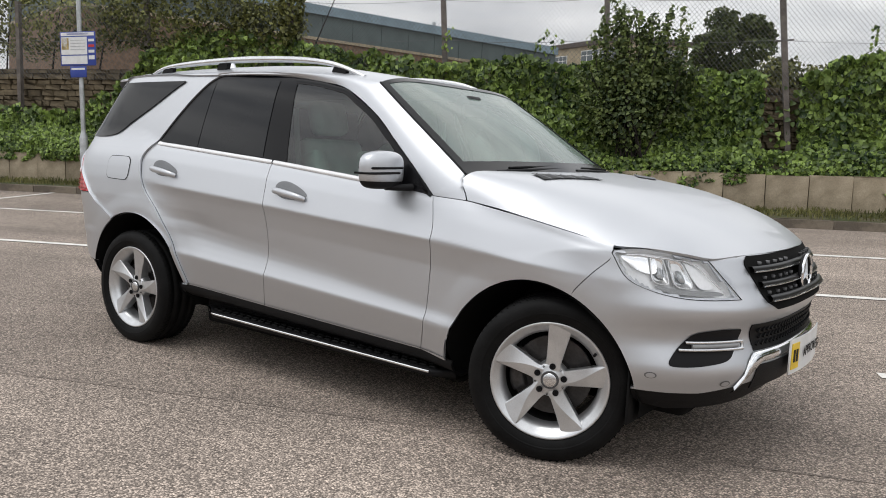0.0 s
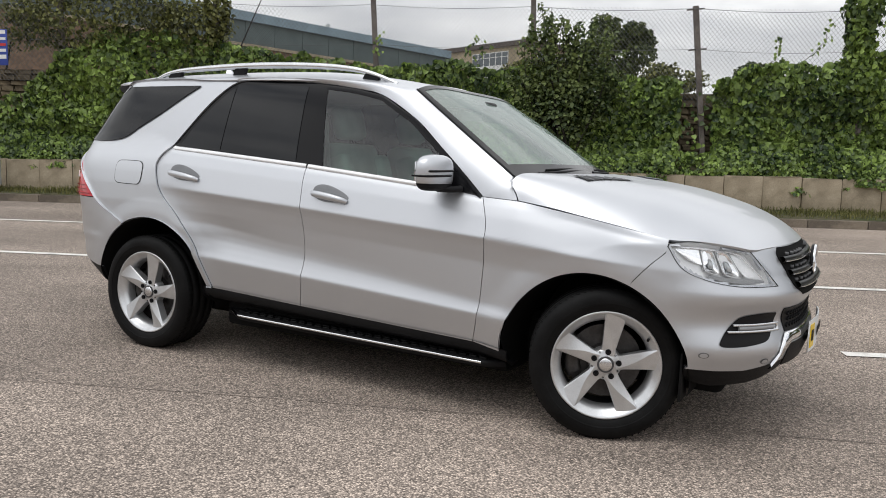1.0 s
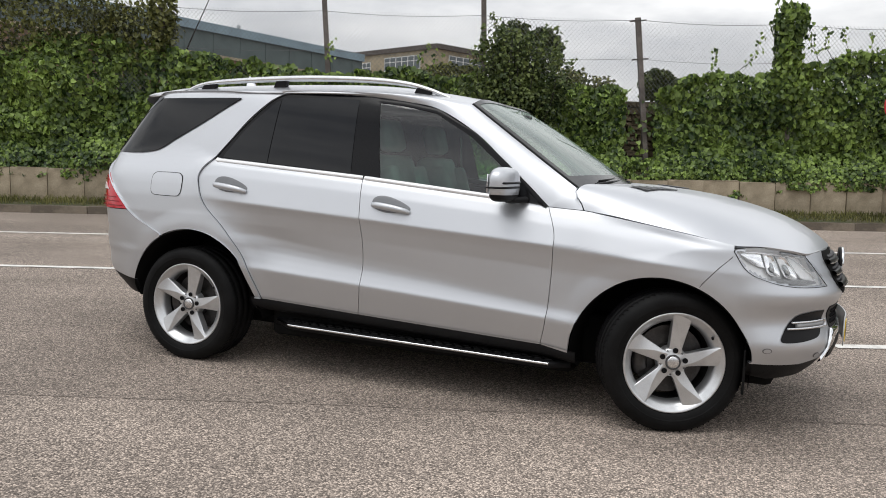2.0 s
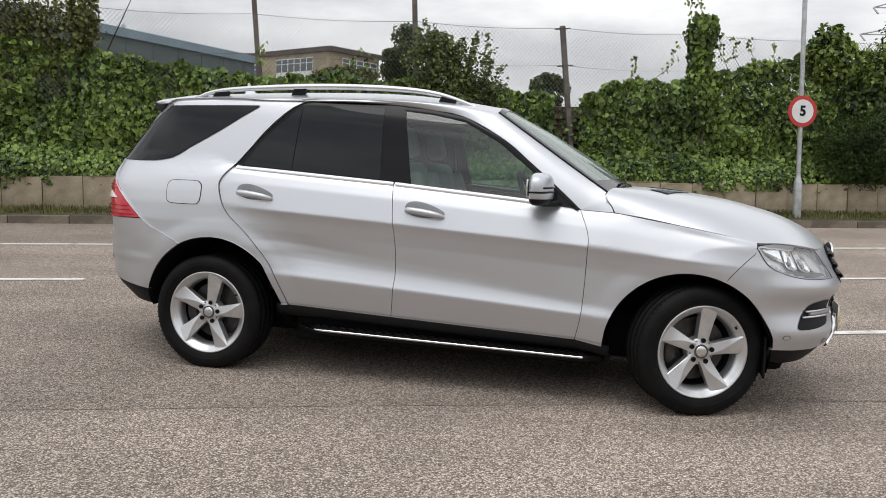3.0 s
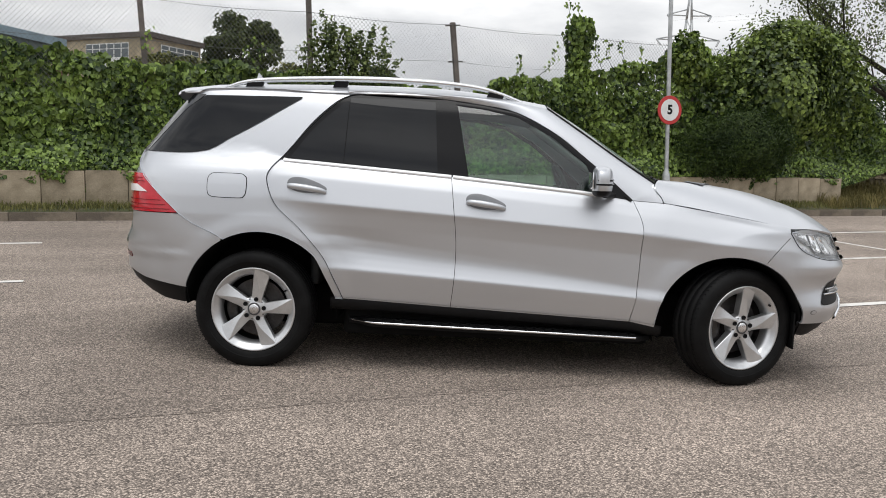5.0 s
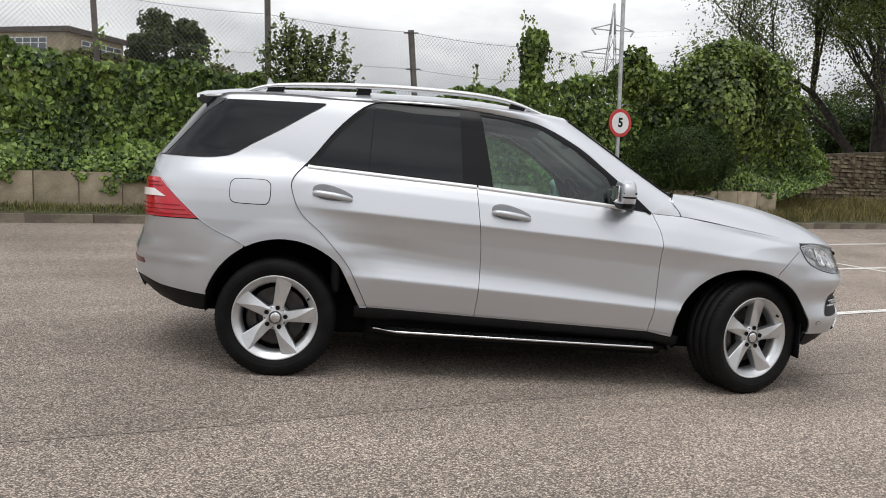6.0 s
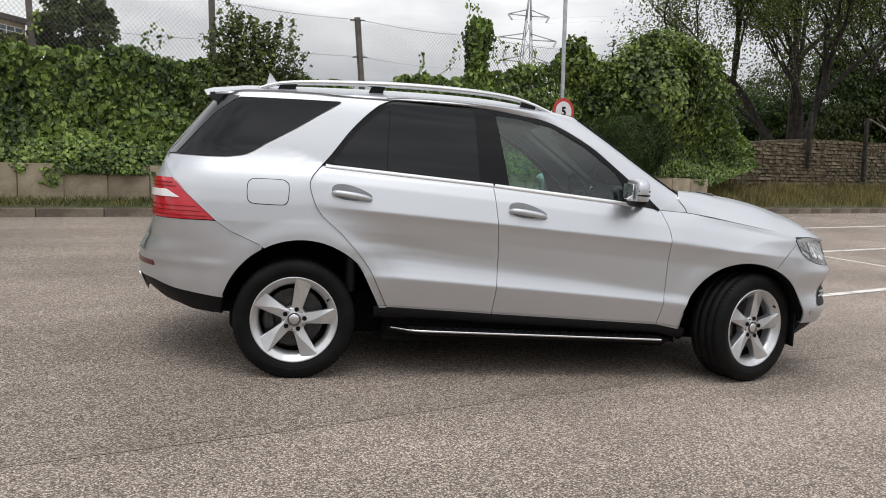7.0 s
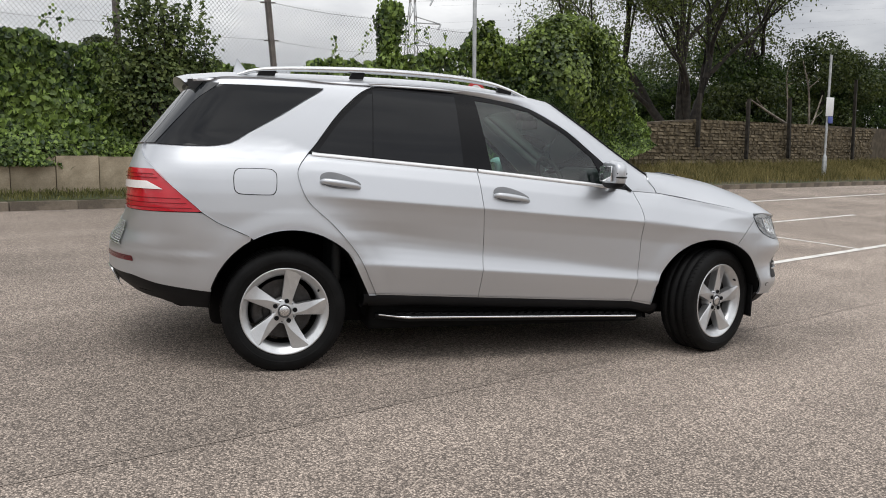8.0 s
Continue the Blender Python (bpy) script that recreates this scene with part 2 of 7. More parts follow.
BARK = material("grey_bark", (0.032, 0.027, 0.021), 0.95, spots=0.3, size=6, fine=40, bump=0.7)
PAINT = paint_material()
BLACK_TRIM = material("black_plastic", (0.009, 0.009, 0.010), 0.55, spots=0.1, size=8, fine=300, bump=0.08, spec=0.17)
GLOSS_BLACK = plain("gloss_black_trim", (0.006, 0.006, 0.007), 0.16, spec=0.2)
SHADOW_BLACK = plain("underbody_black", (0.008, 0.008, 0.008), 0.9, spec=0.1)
TINTED = plain("privacy_glass", (0.012, 0.013, 0.015), 0.03, coat=0.0, spec=0.26)
BACK_GLASS = plain("rear_window_glass", (0.014, 0.016, 0.018), 0.05, spec=0.8)
CLEAR = glass_material("car_glass", (0.54, 0.79, 0.70), 0.0, 1.8)
SCREEN = glass_material("windscreen_glass", (0.58, 0.78, 0.70), 0.0, 2.1, 0.17)
LENS = glass_material("lamp_lens", (0.97, 0.975, 0.98), 0.0, 1.28)
CHROME = plain("chrome", (0.82, 0.83, 0.84), 0.10, 1.0)
BRIGHT = plain("bright_trim", (0.88, 0.885, 0.89), 0.3, 0.5)
SATIN = plain("satin_aluminium", (0.72, 0.73, 0.74), 0.26, 1.0)
ALLOY = material("silver_alloy", (0.62, 0.63, 0.64), 0.33, 0.78, spots=0.05, size=14, fine=200, bump=0.0, coat=0.4)
RUBBER = material("tyre_rubber", (0.007, 0.007, 0.0072), 0.6, spots=0.2, size=10, fine=150, bump=0.1, spec=0.14)
STEEL = material("brake_steel", (0.075, 0.07, 0.068), 0.45, 0.6, spots=0.15, size=20, fine=90)
RED_LENS = plain("red_lamp_lens", (0.56, 0.012, 0.026), 0.12, coat=0.6, spec=0.35)
PALE_LENS = plain("clear_lamp_band", (0.85, 0.80, 0.79), 0.15, coat=0.5)
LEATHER = material("pale_grey_leather", (0.55, 0.56, 0.54), 0.5, spots=0.06, size=9, fine=200, bump=0.1)
CABIN = material("dark_cabin_plastic", (0.025, 0.027, 0.028), 0.6, spots=0.1, size=8, fine=200, bump=0.1)
LINER = plain("grey_headlining", (0.30, 0.31, 0.30), 0.85)
PLATE_WHITE = plain("plate_white", (0.78, 0.79, 0.79), 0.35)
YELLOW = plain("plate_yellow", (0.85, 0.58, 0.02), 0.35)
INK = plain("black_ink", (0.006, 0.006, 0.007), 0.5, spec=0.2)
SIGN_WHITE = plain("sign_white", (0.72, 0.73, 0.73), 0.4)
SIGN_RED = plain("sign_red", (0.48, 0.03, 0.03), 0.4)
SIGN_BLUE = plain("sign_blue", (0.03, 0.06, 0.30), 0.4)
CLADDING = material("green_grey_cladding", (0.085, 0.115, 0.115), 0.7, spots=0.08, size=0.8, fine=6, bump=0.0)
FASCIA = material("blue_grey_fascia", (0.20, 0.28, 0.33), 0.6, spots=0.08, size=0.8, fine=6, bump=0.0)
HOUSE_BRICK = material("buff_brick", (0.34, 0.29, 0.20), 0.9, spots=0.12, size=0.8, fine=8, bump=0.1)
ROOF_FELT = material("brown_roof_edge", (0.09, 0.075, 0.065), 0.8, spots=0.12, size=0.8, fine=8, bump=0.1)
FRAME_WHITE = plain("white_window_paint", (0.62, 0.63, 0.62), 0.5)
PANE = plain("window_pane_grey", (0.10, 0.12, 0.13), 0.08)


# ---- making meshes ----
def mesh_object(name, bm, mat, parent=None, label="", smooth=True):
    me = bpy.data.meshes.new(name)
    limit = radians(smooth if isinstance(smooth, int) and smooth > 1 else 72)
    for e in (bm.edges if smooth else ()):
        if len(e.link_faces) == 2 and e.calc_face_angle(0.0) > limit:
            e.smooth = False
    bm.to_mesh(me)
    bm.free()
    for poly in me.polygons:
        poly.use_smooth = bool(smooth)
    me.materials.append(mat)
    ob = new(name, me)
    if parent is not None:
        ob.parent = parent
    if label:
        tagged(ob, label)
    return ob


def part(name, bm, mat, parent, label="", smooth=True):
    return mesh_object(name, bm, mat, parent, label, smooth)


def thing(name, label, category, group="", at=None):
    ob = new(name)
    ob.empty_display_size = 0.2
    tagged(ob, label, category, group)
    if at is not None:
        ob.matrix_world = at
    return ob


def add_box(bm, x0, x1, y0, y1, z0, z1, bevel=0.0, m=None, segments=2):
    made = bmesh.ops.create_cube(bm, size=1.0)
    verts = made["verts"]
    for v in verts:
        v.co = Vector((x0 if v.co.x < 0 else x1, y0 if v.co.y < 0 else y1, z0 if v.co.z < 0 else z1))
    if bevel:
        edges = list({e for v in verts for e in v.link_edges})
        res = bmesh.ops.bevel(bm, geom=edges, offset=bevel, segments=segments, affect="EDGES", profile=0.5)
        verts = list({v for f in res["faces"] for v in f.verts} | {v for v in verts if v.is_valid})
    if m is not None:
        bmesh.ops.transform(bm, matrix=m, verts=verts)
    return verts


def box_mesh(*args, **kw):
    bm = bmesh.new()
    add_box(bm, *args, **kw)
    return bm


def add_tube(bm, points, radius, sides=8, closed=False, flat=1.0, cap=True):
    """A tube along points; radius one number or one per point."""
    pts = [Vector(p) for p in points]
    rad = [radius] * len(pts) if isinstance(radius, (int, float)) else [float(r) for r in radius]
    rings = []
    n = len(pts)
    for i, p in enumerate(pts):
        a, b = pts[(i - 1) % n if closed else max(i - 1, 0)], pts[(i + 1) % n if closed else min(i + 1, n - 1)]
        d = (b - a).normalized()
        ref = Vector((0, 0, 1)) if abs(d.z) < 0.9 else Vector((1, 0, 0))
        s = d.cross(ref).normalized()
        t = s.cross(d).normalized()
        rings.append([bm.verts.new(p + rad[i] * (math.cos(2 * math.pi * k / sides) * s + flat * math.sin(2 * math.pi * k / sides) * t)) for k in range(sides)])
    for i in range(n if closed else n - 1):
        r0, r1 = rings[i], rings[(i + 1) % n]
        for k in range(sides):
            bm.faces.new((r0[k], r0[(k + 1) % sides], r1[(k + 1) % sides], r1[k]))
    if not closed and cap:
        bm.faces.new(rings[0][::-1])
        bm.faces.new(rings[-1])


def tube_mesh(*args, **kw):
    bm = bmesh.new()
    add_tube(bm, *args, **kw)
    bmesh.ops.recalc_face_normals(bm, faces=bm.faces)
    return bm


def revolve(profile, steps=64, axis_y=True):
    """A profile of (radius, along) turned about the y axis."""
    bm = bmesh.new()
    rings = []
    for k in range(steps):
        a = 2 * math.pi * k / steps
        rings.append([bm.verts.new((r * math.cos(a), y, r * math.sin(a))) for r, y in profile])
    for k in range(steps):
        r0, r1 = rings[k], rings[(k + 1) % steps]
        for i in range(len(profile) - 1):
            bm.faces.new((r0[i], r1[i], r1[i + 1], r0[i + 1]))
    bmesh.ops.remove_doubles(bm, verts=bm.verts, dist=1e-5)
    bmesh.ops.recalc_face_normals(bm, faces=bm.faces)
    return bm


def closed_curve(points, count):
    """A closed curve through points, count points at even steps."""
    p = np.array(points, float)
    n, fine = len(p), []
    for i in range(n):
        a, b, c, d = p[i - 1], p[i], p[(i + 1) % n], p[(i + 2) % n]
        for t in np.linspace(0, 1, 16, endpoint=False):
            fine.append(0.5 * (2 * b + (c - a) * t + (2 * a - 5 * b + 4 * c - d) * t * t + (3 * b - a - 3 * c + d) * t ** 3))
    return even(np.array(fine + [fine[0]]), count)[:-1]


def smooth_curve(points, count):
    """Points through which a curve runs, resampled to count + 1 points at even steps (Catmull-Rom)."""
    p = np.array(points, float)
    if len(p) > 2:
        ext = np.vstack([2 * p[0] - p[1], p, 2 * p[-1] - p[-2]])
        fine = []
        for i in range(len(p) - 1):
            a, b, c, d = ext[i:i + 4]
            for t in np.linspace(0, 1, 24, endpoint=False):
                fine.append(0.5 * (2 * b + (c - a) * t + (2 * a - 5 * b + 4 * c - d) * t * t + (3 * b - a - 3 * c + d) * t ** 3))
        fine.append(p[-1])
        p = np.array(fine)
    return even(p, count)


def even(p, count):
    p = np.array(p, float)
    s = np.concatenate([[0], np.cumsum(np.linalg.norm(np.diff(p, axis=0), axis=1))])
    at = np.linspace(0, s[-1], count + 1)
    return np.stack([np.interp(at, s, p[:, k]) for k in range(p.shape[1])], 1)


def coons(bottom, top, left, right):
    """A grid of points that fills four curves: bottom and top run left to right, left and right run upwards."""
    nu, nv = len(bottom) - 1, len(left) - 1
    u, v = np.linspace(0, 1, nu + 1)[:, None, None], np.linspace(0, 1, nv + 1)[None, :, None]
    b, t, l, r = bottom[:, None, :], top[:, None, :], left[None, :, :], right[None, :, :]
    corners = (1 - u) * (1 - v) * bottom[0] + u * (1 - v) * bottom[-1] + (1 - u) * v * top[0] + u * v * top[-1]
    return (1 - v) * b + v * t + (1 - u) * l + u * r - corners


def add_grid(bm, grid):
    """Faces over a grid of 3D points."""
    rows = [[bm.verts.new(Vector(p)) for p in row] for row in grid]
    for i in range(len(rows) - 1):
        for j in range(len(rows[0]) - 1):
            bm.faces.new((rows[i][j], rows[i + 1][j], rows[i + 1][j + 1], rows[i][j + 1]))
    return rows


def flip_side(bm):
    for v in bm.verts:
        v.co.y = -v.co.y
    bmesh.ops.reverse_faces(bm, faces=bm.faces)


def thicken(bm, depth):
    """Folds the open border of a sheet inwards along its normals, so that it has an edge."""
    bm.normal_update()
    border = [e for e in bm.edges if e.is_boundary]
    verts = {v for e in border for v in e.verts}
    inner = {v: bm.verts.new(v.co - v.normal * depth) for v in verts}
    outer = {v: bm.verts.new(v.co) for v in verts}
    for e in border:
        f = e.link_faces[0]
        a, b = e.verts
        loop = [lp for lp in f.loops if lp.edge == e][0]
        a, b = loop.vert, loop.link_loop_next.vert
        face = bm.faces.new((outer[b], outer[a], inner[a], inner[b]))
        face.smooth = True


# ---- the ground ----
KC, KS = math.cos(radians(22.5)), math.sin(radians(22.5))   # the kerb runs 22.5 degrees off the car's length
KERB_V, WALL_V, FENCE_V = 7.65, 8.3, 9.0


def at_uv(u, v, z=0.0):
    """A place from u along the kerb and v across it."""
    return Vector((u * KC - v * KS, u * KS + v * KC, z))


def smoothstep(a, b, x):
    t = min(max((x - a) / (b - a), 0.0), 1.0)
    return t * t * (3 - 2 * t)


def kerb_z(u):
    return 0.335 + 0.0185 * min(max(u, -14.0), 45.0)


def road_z(u, v):
    """The tarmac: level under the car, rising to the kerb."""
    t = min(max((v + 1.6) / (KERB_V + 1.6), 0.0), 1.0)
    return 0.014 + (kerb_z(u) - 0.014) * (0.2 * t * t + 0.8 * t) * smoothstep(-1.6, 0.9, v)


def land_z(u, v):
    if v <= KERB_V:
        return road_z(u, v)
    rise = smoothstep(14.0, 22.0, v) * 0.8 + max(0.0, min(v - 14.0, 160.0)) * 0.085
    return kerb_z(u) - 0.12 + rise


def ground():
    bm = bmesh.new()
    us = [-900, -400, -150, -60, -30] + [-20 + 0.8 * i for i in range(76)] + [45, 60, 100, 200, 450, 950]
    vs = [-900, -300, -100, -40, -20, -12] + [-8 + 0.5 * i for i in range(32)] + [8.0, 9, 11, 14, 16, 18, 20, 23, 27, 32, 40, 60, 90, 130, 180, 300, 600, 1200]
    add_grid(bm, [[at_uv(u, v, land_z(u, v)) for v in vs] for u in us])
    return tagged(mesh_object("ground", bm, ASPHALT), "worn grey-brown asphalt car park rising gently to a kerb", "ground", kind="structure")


def ribbon(points, width, lift, mat, name, label, category="road marking"):
    """A thin painted strip that lies on the tarmac along points (u, v)."""
    bm = bmesh.new()
    pts = even(points, max(4, int(np.sum(np.linalg.norm(np.diff(np.array(points, float), axis=0), axis=1)) / 0.4)))
    rows = []
    for i, p in enumerate(pts):
        d = pts[min(i + 1, len(pts) - 1)] - pts[max(i - 1, 0)]
        d /= np.linalg.norm(d)
        row = []
        for side in (-0.5, 0.5):
            q = p + side * width * np.array((-d[1], d[0]))
            row.append(at_uv(q[0], q[1], road_z(q[0], q[1]) + lift))
        rows.append(row)
    add_grid(bm, rows)
    return tagged(mesh_object(name, bm, mat, smooth=False), label, category, kind="structure")


def unseen_wall():
    """A plain wall added on the side that is never seen, to darken low reflections."""
    bm = bmesh.new()
    add_box(bm, -70, 80, -24.6, -24.0, -0.5, 2.6, 0.05, m=Matrix.Rotation(radians(22.5), 4, "Z"))
    add_box(bm, -70.6, -70, -24.6, 10, -0.5, 2.6, 0.05, m=Matrix.Rotation(radians(22.5), 4, "Z"))
    return tagged(mesh_object("wall_unseen", bm, BRICK, smooth=False), "added unseen brown brick wall closing the car park, which darkens reflections", "wall", kind="structure")


ground()
unseen_wall()
LINES = [
    ((4.2, 0.06), (15.5, 0.70)), ((3.4, 2.46), (16.5, 3.16)), ((3.4, 4.92), (25.0, 5.85)),
    ((-1.95, -0.22), (-7.4, -0.45)), ((-1.92, 2.27), (-7.6, 2.0)), ((-2.0, 4.97), (-8.8, 4.68)),
    ((10.28, 0.45), (9.62, 5.2)), ((-7.5, 6.0), (-7.62, 7.5)),
]
for a, b in LINES:
    ribbon((a, b), 0.10, 0.006, WHITE_LINE, "bay_line", "worn white parking bay line painted on asphalt")
ribbon([(-14 + 0.7 * i, -1.72 + 0.012 * math.sin(i * 1.9)) for i in range(40)], 0.008, 0.003, JOINT, "asphalt_joint", "dark tar joint between two lanes of asphalt", "joint")


# ---- the car: its outer surface ----
def table(*pairs):
    xs, ys = zip(*pairs)
    return lambda x: float(np.interp(x, xs, ys))


belt = table((-0.9, 1.29), (-0.2, 1.283), (0.13, 1.269), (1.145, 1.202), (1.93, 1.136), (2.25, 1.097), (2.44, 1.088), (2.752, 1.04), (3.0, 1.0), (3.2, 0.965))
belt_y = table((-0.9, 0.845), (0.1, 0.845), (1.1, 0.855), (2.25, 0.863), (2.44, 0.860), (2.75, 0.878), (3.16, 0.93))
crease = table((-0.9, 1.06), (0.0, 1.036), (0.52, 1.008), (1.18, 0.97), (1.65, 0.939), (2.283, 0.901), (2.75, 0.86), (3.2, 0.83))
low_line = table((-0.5, 0.66), (0.52, 0.632), (1.0, 0.606), (1.66, 0.566), (2.27, 0.526), (3.0, 0.475))
facet = table((0.5, 0.125), (1.0, 0.102), (1.66, 0.084), (2.27, 0.056), (2.6, 0.045))
hollow_x = table((0.45, 0.36), (0.62, 0.47), (0.70, 0.505), (0.78, 0.50), (0.85, 0.455), (0.93, 0.39), (1.02, 0.30), (1.15, 0.18))
sill = table((0.4, 0.455), (0.535, 0.452), (1.18, 0.423), (2.25, 0.379), (2.45, 0.352))
nose_x = table((0.2, 3.60), (0.3, 3.665), (0.4, 3.685), (0.57, 3.695), (0.74, 3.70), (0.84, 3.675), (0.93, 3.63), (1.0, 3.565))
tail_x = table((0.36, -0.84), (0.48, -0.955), (0.56, -0.985), (0.66, -0.985), (0.73, -0.975), (0.81, -0.92), (0.92, -0.885), (1.14, -0.875), (1.29, -0.815), (1.64, -0.53), (1.7, -0.48))
tumble_line = table((-0.1, -0.02), (0.0, 0.0), (0.06, 0.014), (0.2, 0.055), (0.38, 0.116), (0.46, 0.16), (0.56, 0.25))


def tumble(d):
    """How far the glasshouse leans in at a height above the belt."""
    w = min(d, 0.06)
    return sum(tumble_line(d + w * k) for k in (-1, -0.66, -0.33, 0, 0.33, 0.66, 1)) / 7



end_y = table((0.2, 0.86), (0.36, 0.905), (0.5, 0.938), (0.65, 0.95), (0.8, 0.955), (0.93, 0.950), (1.05, 0.938), (1.17, 0.914), (1.23, 0.888), (1.29, 0.845))
NOSE0, TAIL0, REACH = 2.85, -0.2, 1.25
tail_n = table((0.4, 2.5), (0.65, 2.5), (0.80, 3.1), (0.94, 3.9), (1.3, 4.2))
ARCHES = ((0.035, 0.375, 0.462), (2.845, 0.340, 0.448))


def side_y(x, z):
    """Half the car's width at a height; the shoulder is rounded behind the rear door."""
    soft = 0.05 * smoothstep(0.20, -0.05, x) * smoothstep(0.95, 1.15, z)
    if soft < 0.004 or x > 1:
        return flank_y(x, z)
    return sum(flank_y(x, z + soft * d) for d in (-1.3, -0.8, -0.4, 0.0, 0.4, 0.8, 1.3)) / 7


def flank_y(x, z):
    """The width with the creases pressed into the flank."""
    b = belt(x)
    if z > b:
        return belt_y(x) - tumble(z - b)
    lo, cr = low_line(x), crease(x)
    h = facet(x)
    zs = (0.15, sill(x), lo - 0.003, lo + 0.003, lo + 0.25 * h, lo + 0.6 * h, lo + 0.9 * h, lo + 1.2 * h, lo + 1.6 * h, 0.5 * (lo + cr) + 0.07, cr - 0.045, cr - 0.010, cr, max(b - 0.09, cr + 0.03), max(b - 0.03, cr + 0.05), b + 0.001)
    d = 0.30 * h
    ys = (0.85, 0.914, 0.945, 0.9445, 0.944 - 0.28 * d, 0.944 - 0.66 * d, 0.944 - 0.9 * d, 0.944 - d, 0.944 - 0.99 * d, 0.926, 0.9385, 0.9475, 0.953, 0.911, 0.881, belt_y(x))
    around = np.linspace(z - 0.006, min(z + 0.006, b), 3)
    mid = float(np.mean(np.interp(around, zs, ys)))
    ends = smoothstep(hollow_x(z) + 0.20, hollow_x(z) - 0.26, x) if x < 1 else smoothstep(2.55, 3.12, x) * 0.82
    top = end_y(z) if x < 1 else min(end_y(z) + 0.004, belt_y(x) + 0.082 * (1 - math.exp(-(b - z) / 0.085)))
    y = mid + (top - mid) * ends
    for cx, cz, r in ARCHES:
        d = math.hypot(x - cx, z - cz) - r
        if z > 0.3:
            y += 0.007 * smoothstep(0.13, 0.02, d)
    return y


def skin(s, z, off=0.0):
    """A point of the car's right-hand skin. s is x along the flank; past it s runs round the corner to the middle of nose or tail."""
    p = skin_raw(s, z)
    if off == 0.0:
        return p
    e = 0.004
    ds, dz = skin_raw(s + e, z) - skin_raw(s - e, z), skin_raw(s, z + e) - skin_raw(s, z - e)
    n = ds.cross(dz)
    n.normalize()
    return p + n * off


NOSE_N = 2.8
press_line = table((0.30, -0.6), (0.40, 0.1), (0.465, 1.0), (0.50, 0.9), (0.60, -0.9), (0.64, -0.8), (0.715, 1.0), (0.745, 0.9), (0.82, -0.2), (0.95, 0.0))


def press(z):
    """Ledges pressed into the front bumper: below the lamps and below the scoops."""
    return sum(press_line(z + d) for d in (-0.024, -0.012, 0.0, 0.012, 0.024)) / 5


def corner(t, n):
    """A rounded corner of power n, by its turn t from 0 on the flank to 1 on the middle line."""
    a = min(max(t, 0.0), 1.0) * math.pi / 2
    c, d = max(math.cos(a), 0.0), math.sin(a)
    r = (c ** n + d ** n) ** (-1 / n)
    return d * r, c * r


def corner_turn(k, n, along=True):
    """The turn at which the corner has gone k of its way along, or keeps k of its width."""
    k = min(max(k, 0.0), 1.0)
    other = (1 - k ** n) ** (1 / n)
    return math.atan2(k, other) / (math.pi / 2) if along else math.atan2(other, k) / (math.pi / 2)


def skin_raw(s, z):
    if s > NOSE0:
        kx, ky = corner((s - NOSE0) / REACH, NOSE_N)
        x = NOSE0 + (nose_x(z) - NOSE0) * kx
        form = press(z) * smoothstep(0.15, 0.42, (s - NOSE0) / REACH)
        return Vector((x + 0.024 * form * kx, -side_y(min(x, 3.2), z) * ky * (1 + 0.018 * form), z))
    if s < TAIL0:
        kx, ky = corner((TAIL0 - s) / REACH, tail_n(z))
        x = TAIL0 + (tail_x(z) - TAIL0) * kx
        ledge = 0.010 * smoothstep(0.712, 0.682, z) * smoothstep(-0.34, -0.50, x)
        return Vector((x - ledge * kx, -side_y(x, z) * ky * (1 + ledge), z))
    return Vector((s, -side_y(s, z), z))


def s_at(x, z):
    """s for a given x on the flank or the corners."""
    if x > NOSE0:
        return NOSE0 + REACH * corner_turn((x - NOSE0) / (nose_x(z) - NOSE0), NOSE_N)
    if x < TAIL0:
        return TAIL0 - REACH * corner_turn((x - TAIL0) / (tail_x(z) - TAIL0), tail_n(z))
    return x


def s_at_y(y, z):
    """s on the nose for a given distance from the middle."""
    return NOSE0 + REACH * corner_turn(y / side_y(3.2, z), NOSE_N, False)


def s_tail_y(y, z):
    return TAIL0 - REACH * corner_turn(y / side_y(tail_x(z) + 0.1, z), tail_n(z), False)


def xz(points):
    return [(s_at(x, z), z) for x, z in points]


def skin_patch(bm, bottom, top, left, right, nu, nv, off=0.0):
    """A panel of the skin inside four curves in (s, z)."""
    b, t, l, r = smooth_curve(bottom, nu), smooth_curve(top, nu), smooth_curve(left, nv), smooth_curve(right, nv)
    g = coons(b, t, l, r)
    add_grid(bm, [[skin(s, z, off) for s, z in row] for row in g])


def skin_ring(bm, outline, width, off, inner_off=None, n=120, closed=True):
    """A band along an outline in (s, z)."""
    p = smooth_curve(list(outline) + ([outline[0]] if closed else []), n)
    c = p.mean(0)
    rows = []
    for i in range(len(p)):
        a, b = p[(i - 1) % (len(p) - 1)] if closed else p[max(i - 1, 0)], p[(i + 1) % (len(p) - 1)] if closed else p[min(i + 1, len(p) - 1)]
        d = (b - a) / max(np.linalg.norm(b - a), 1e-9)
        q = p[i] + width * np.array((d[1], -d[0]))
        rows.append([skin(*p[i], off), skin(*q, off if inner_off is None else inner_off)])
    add_grid(bm, rows)


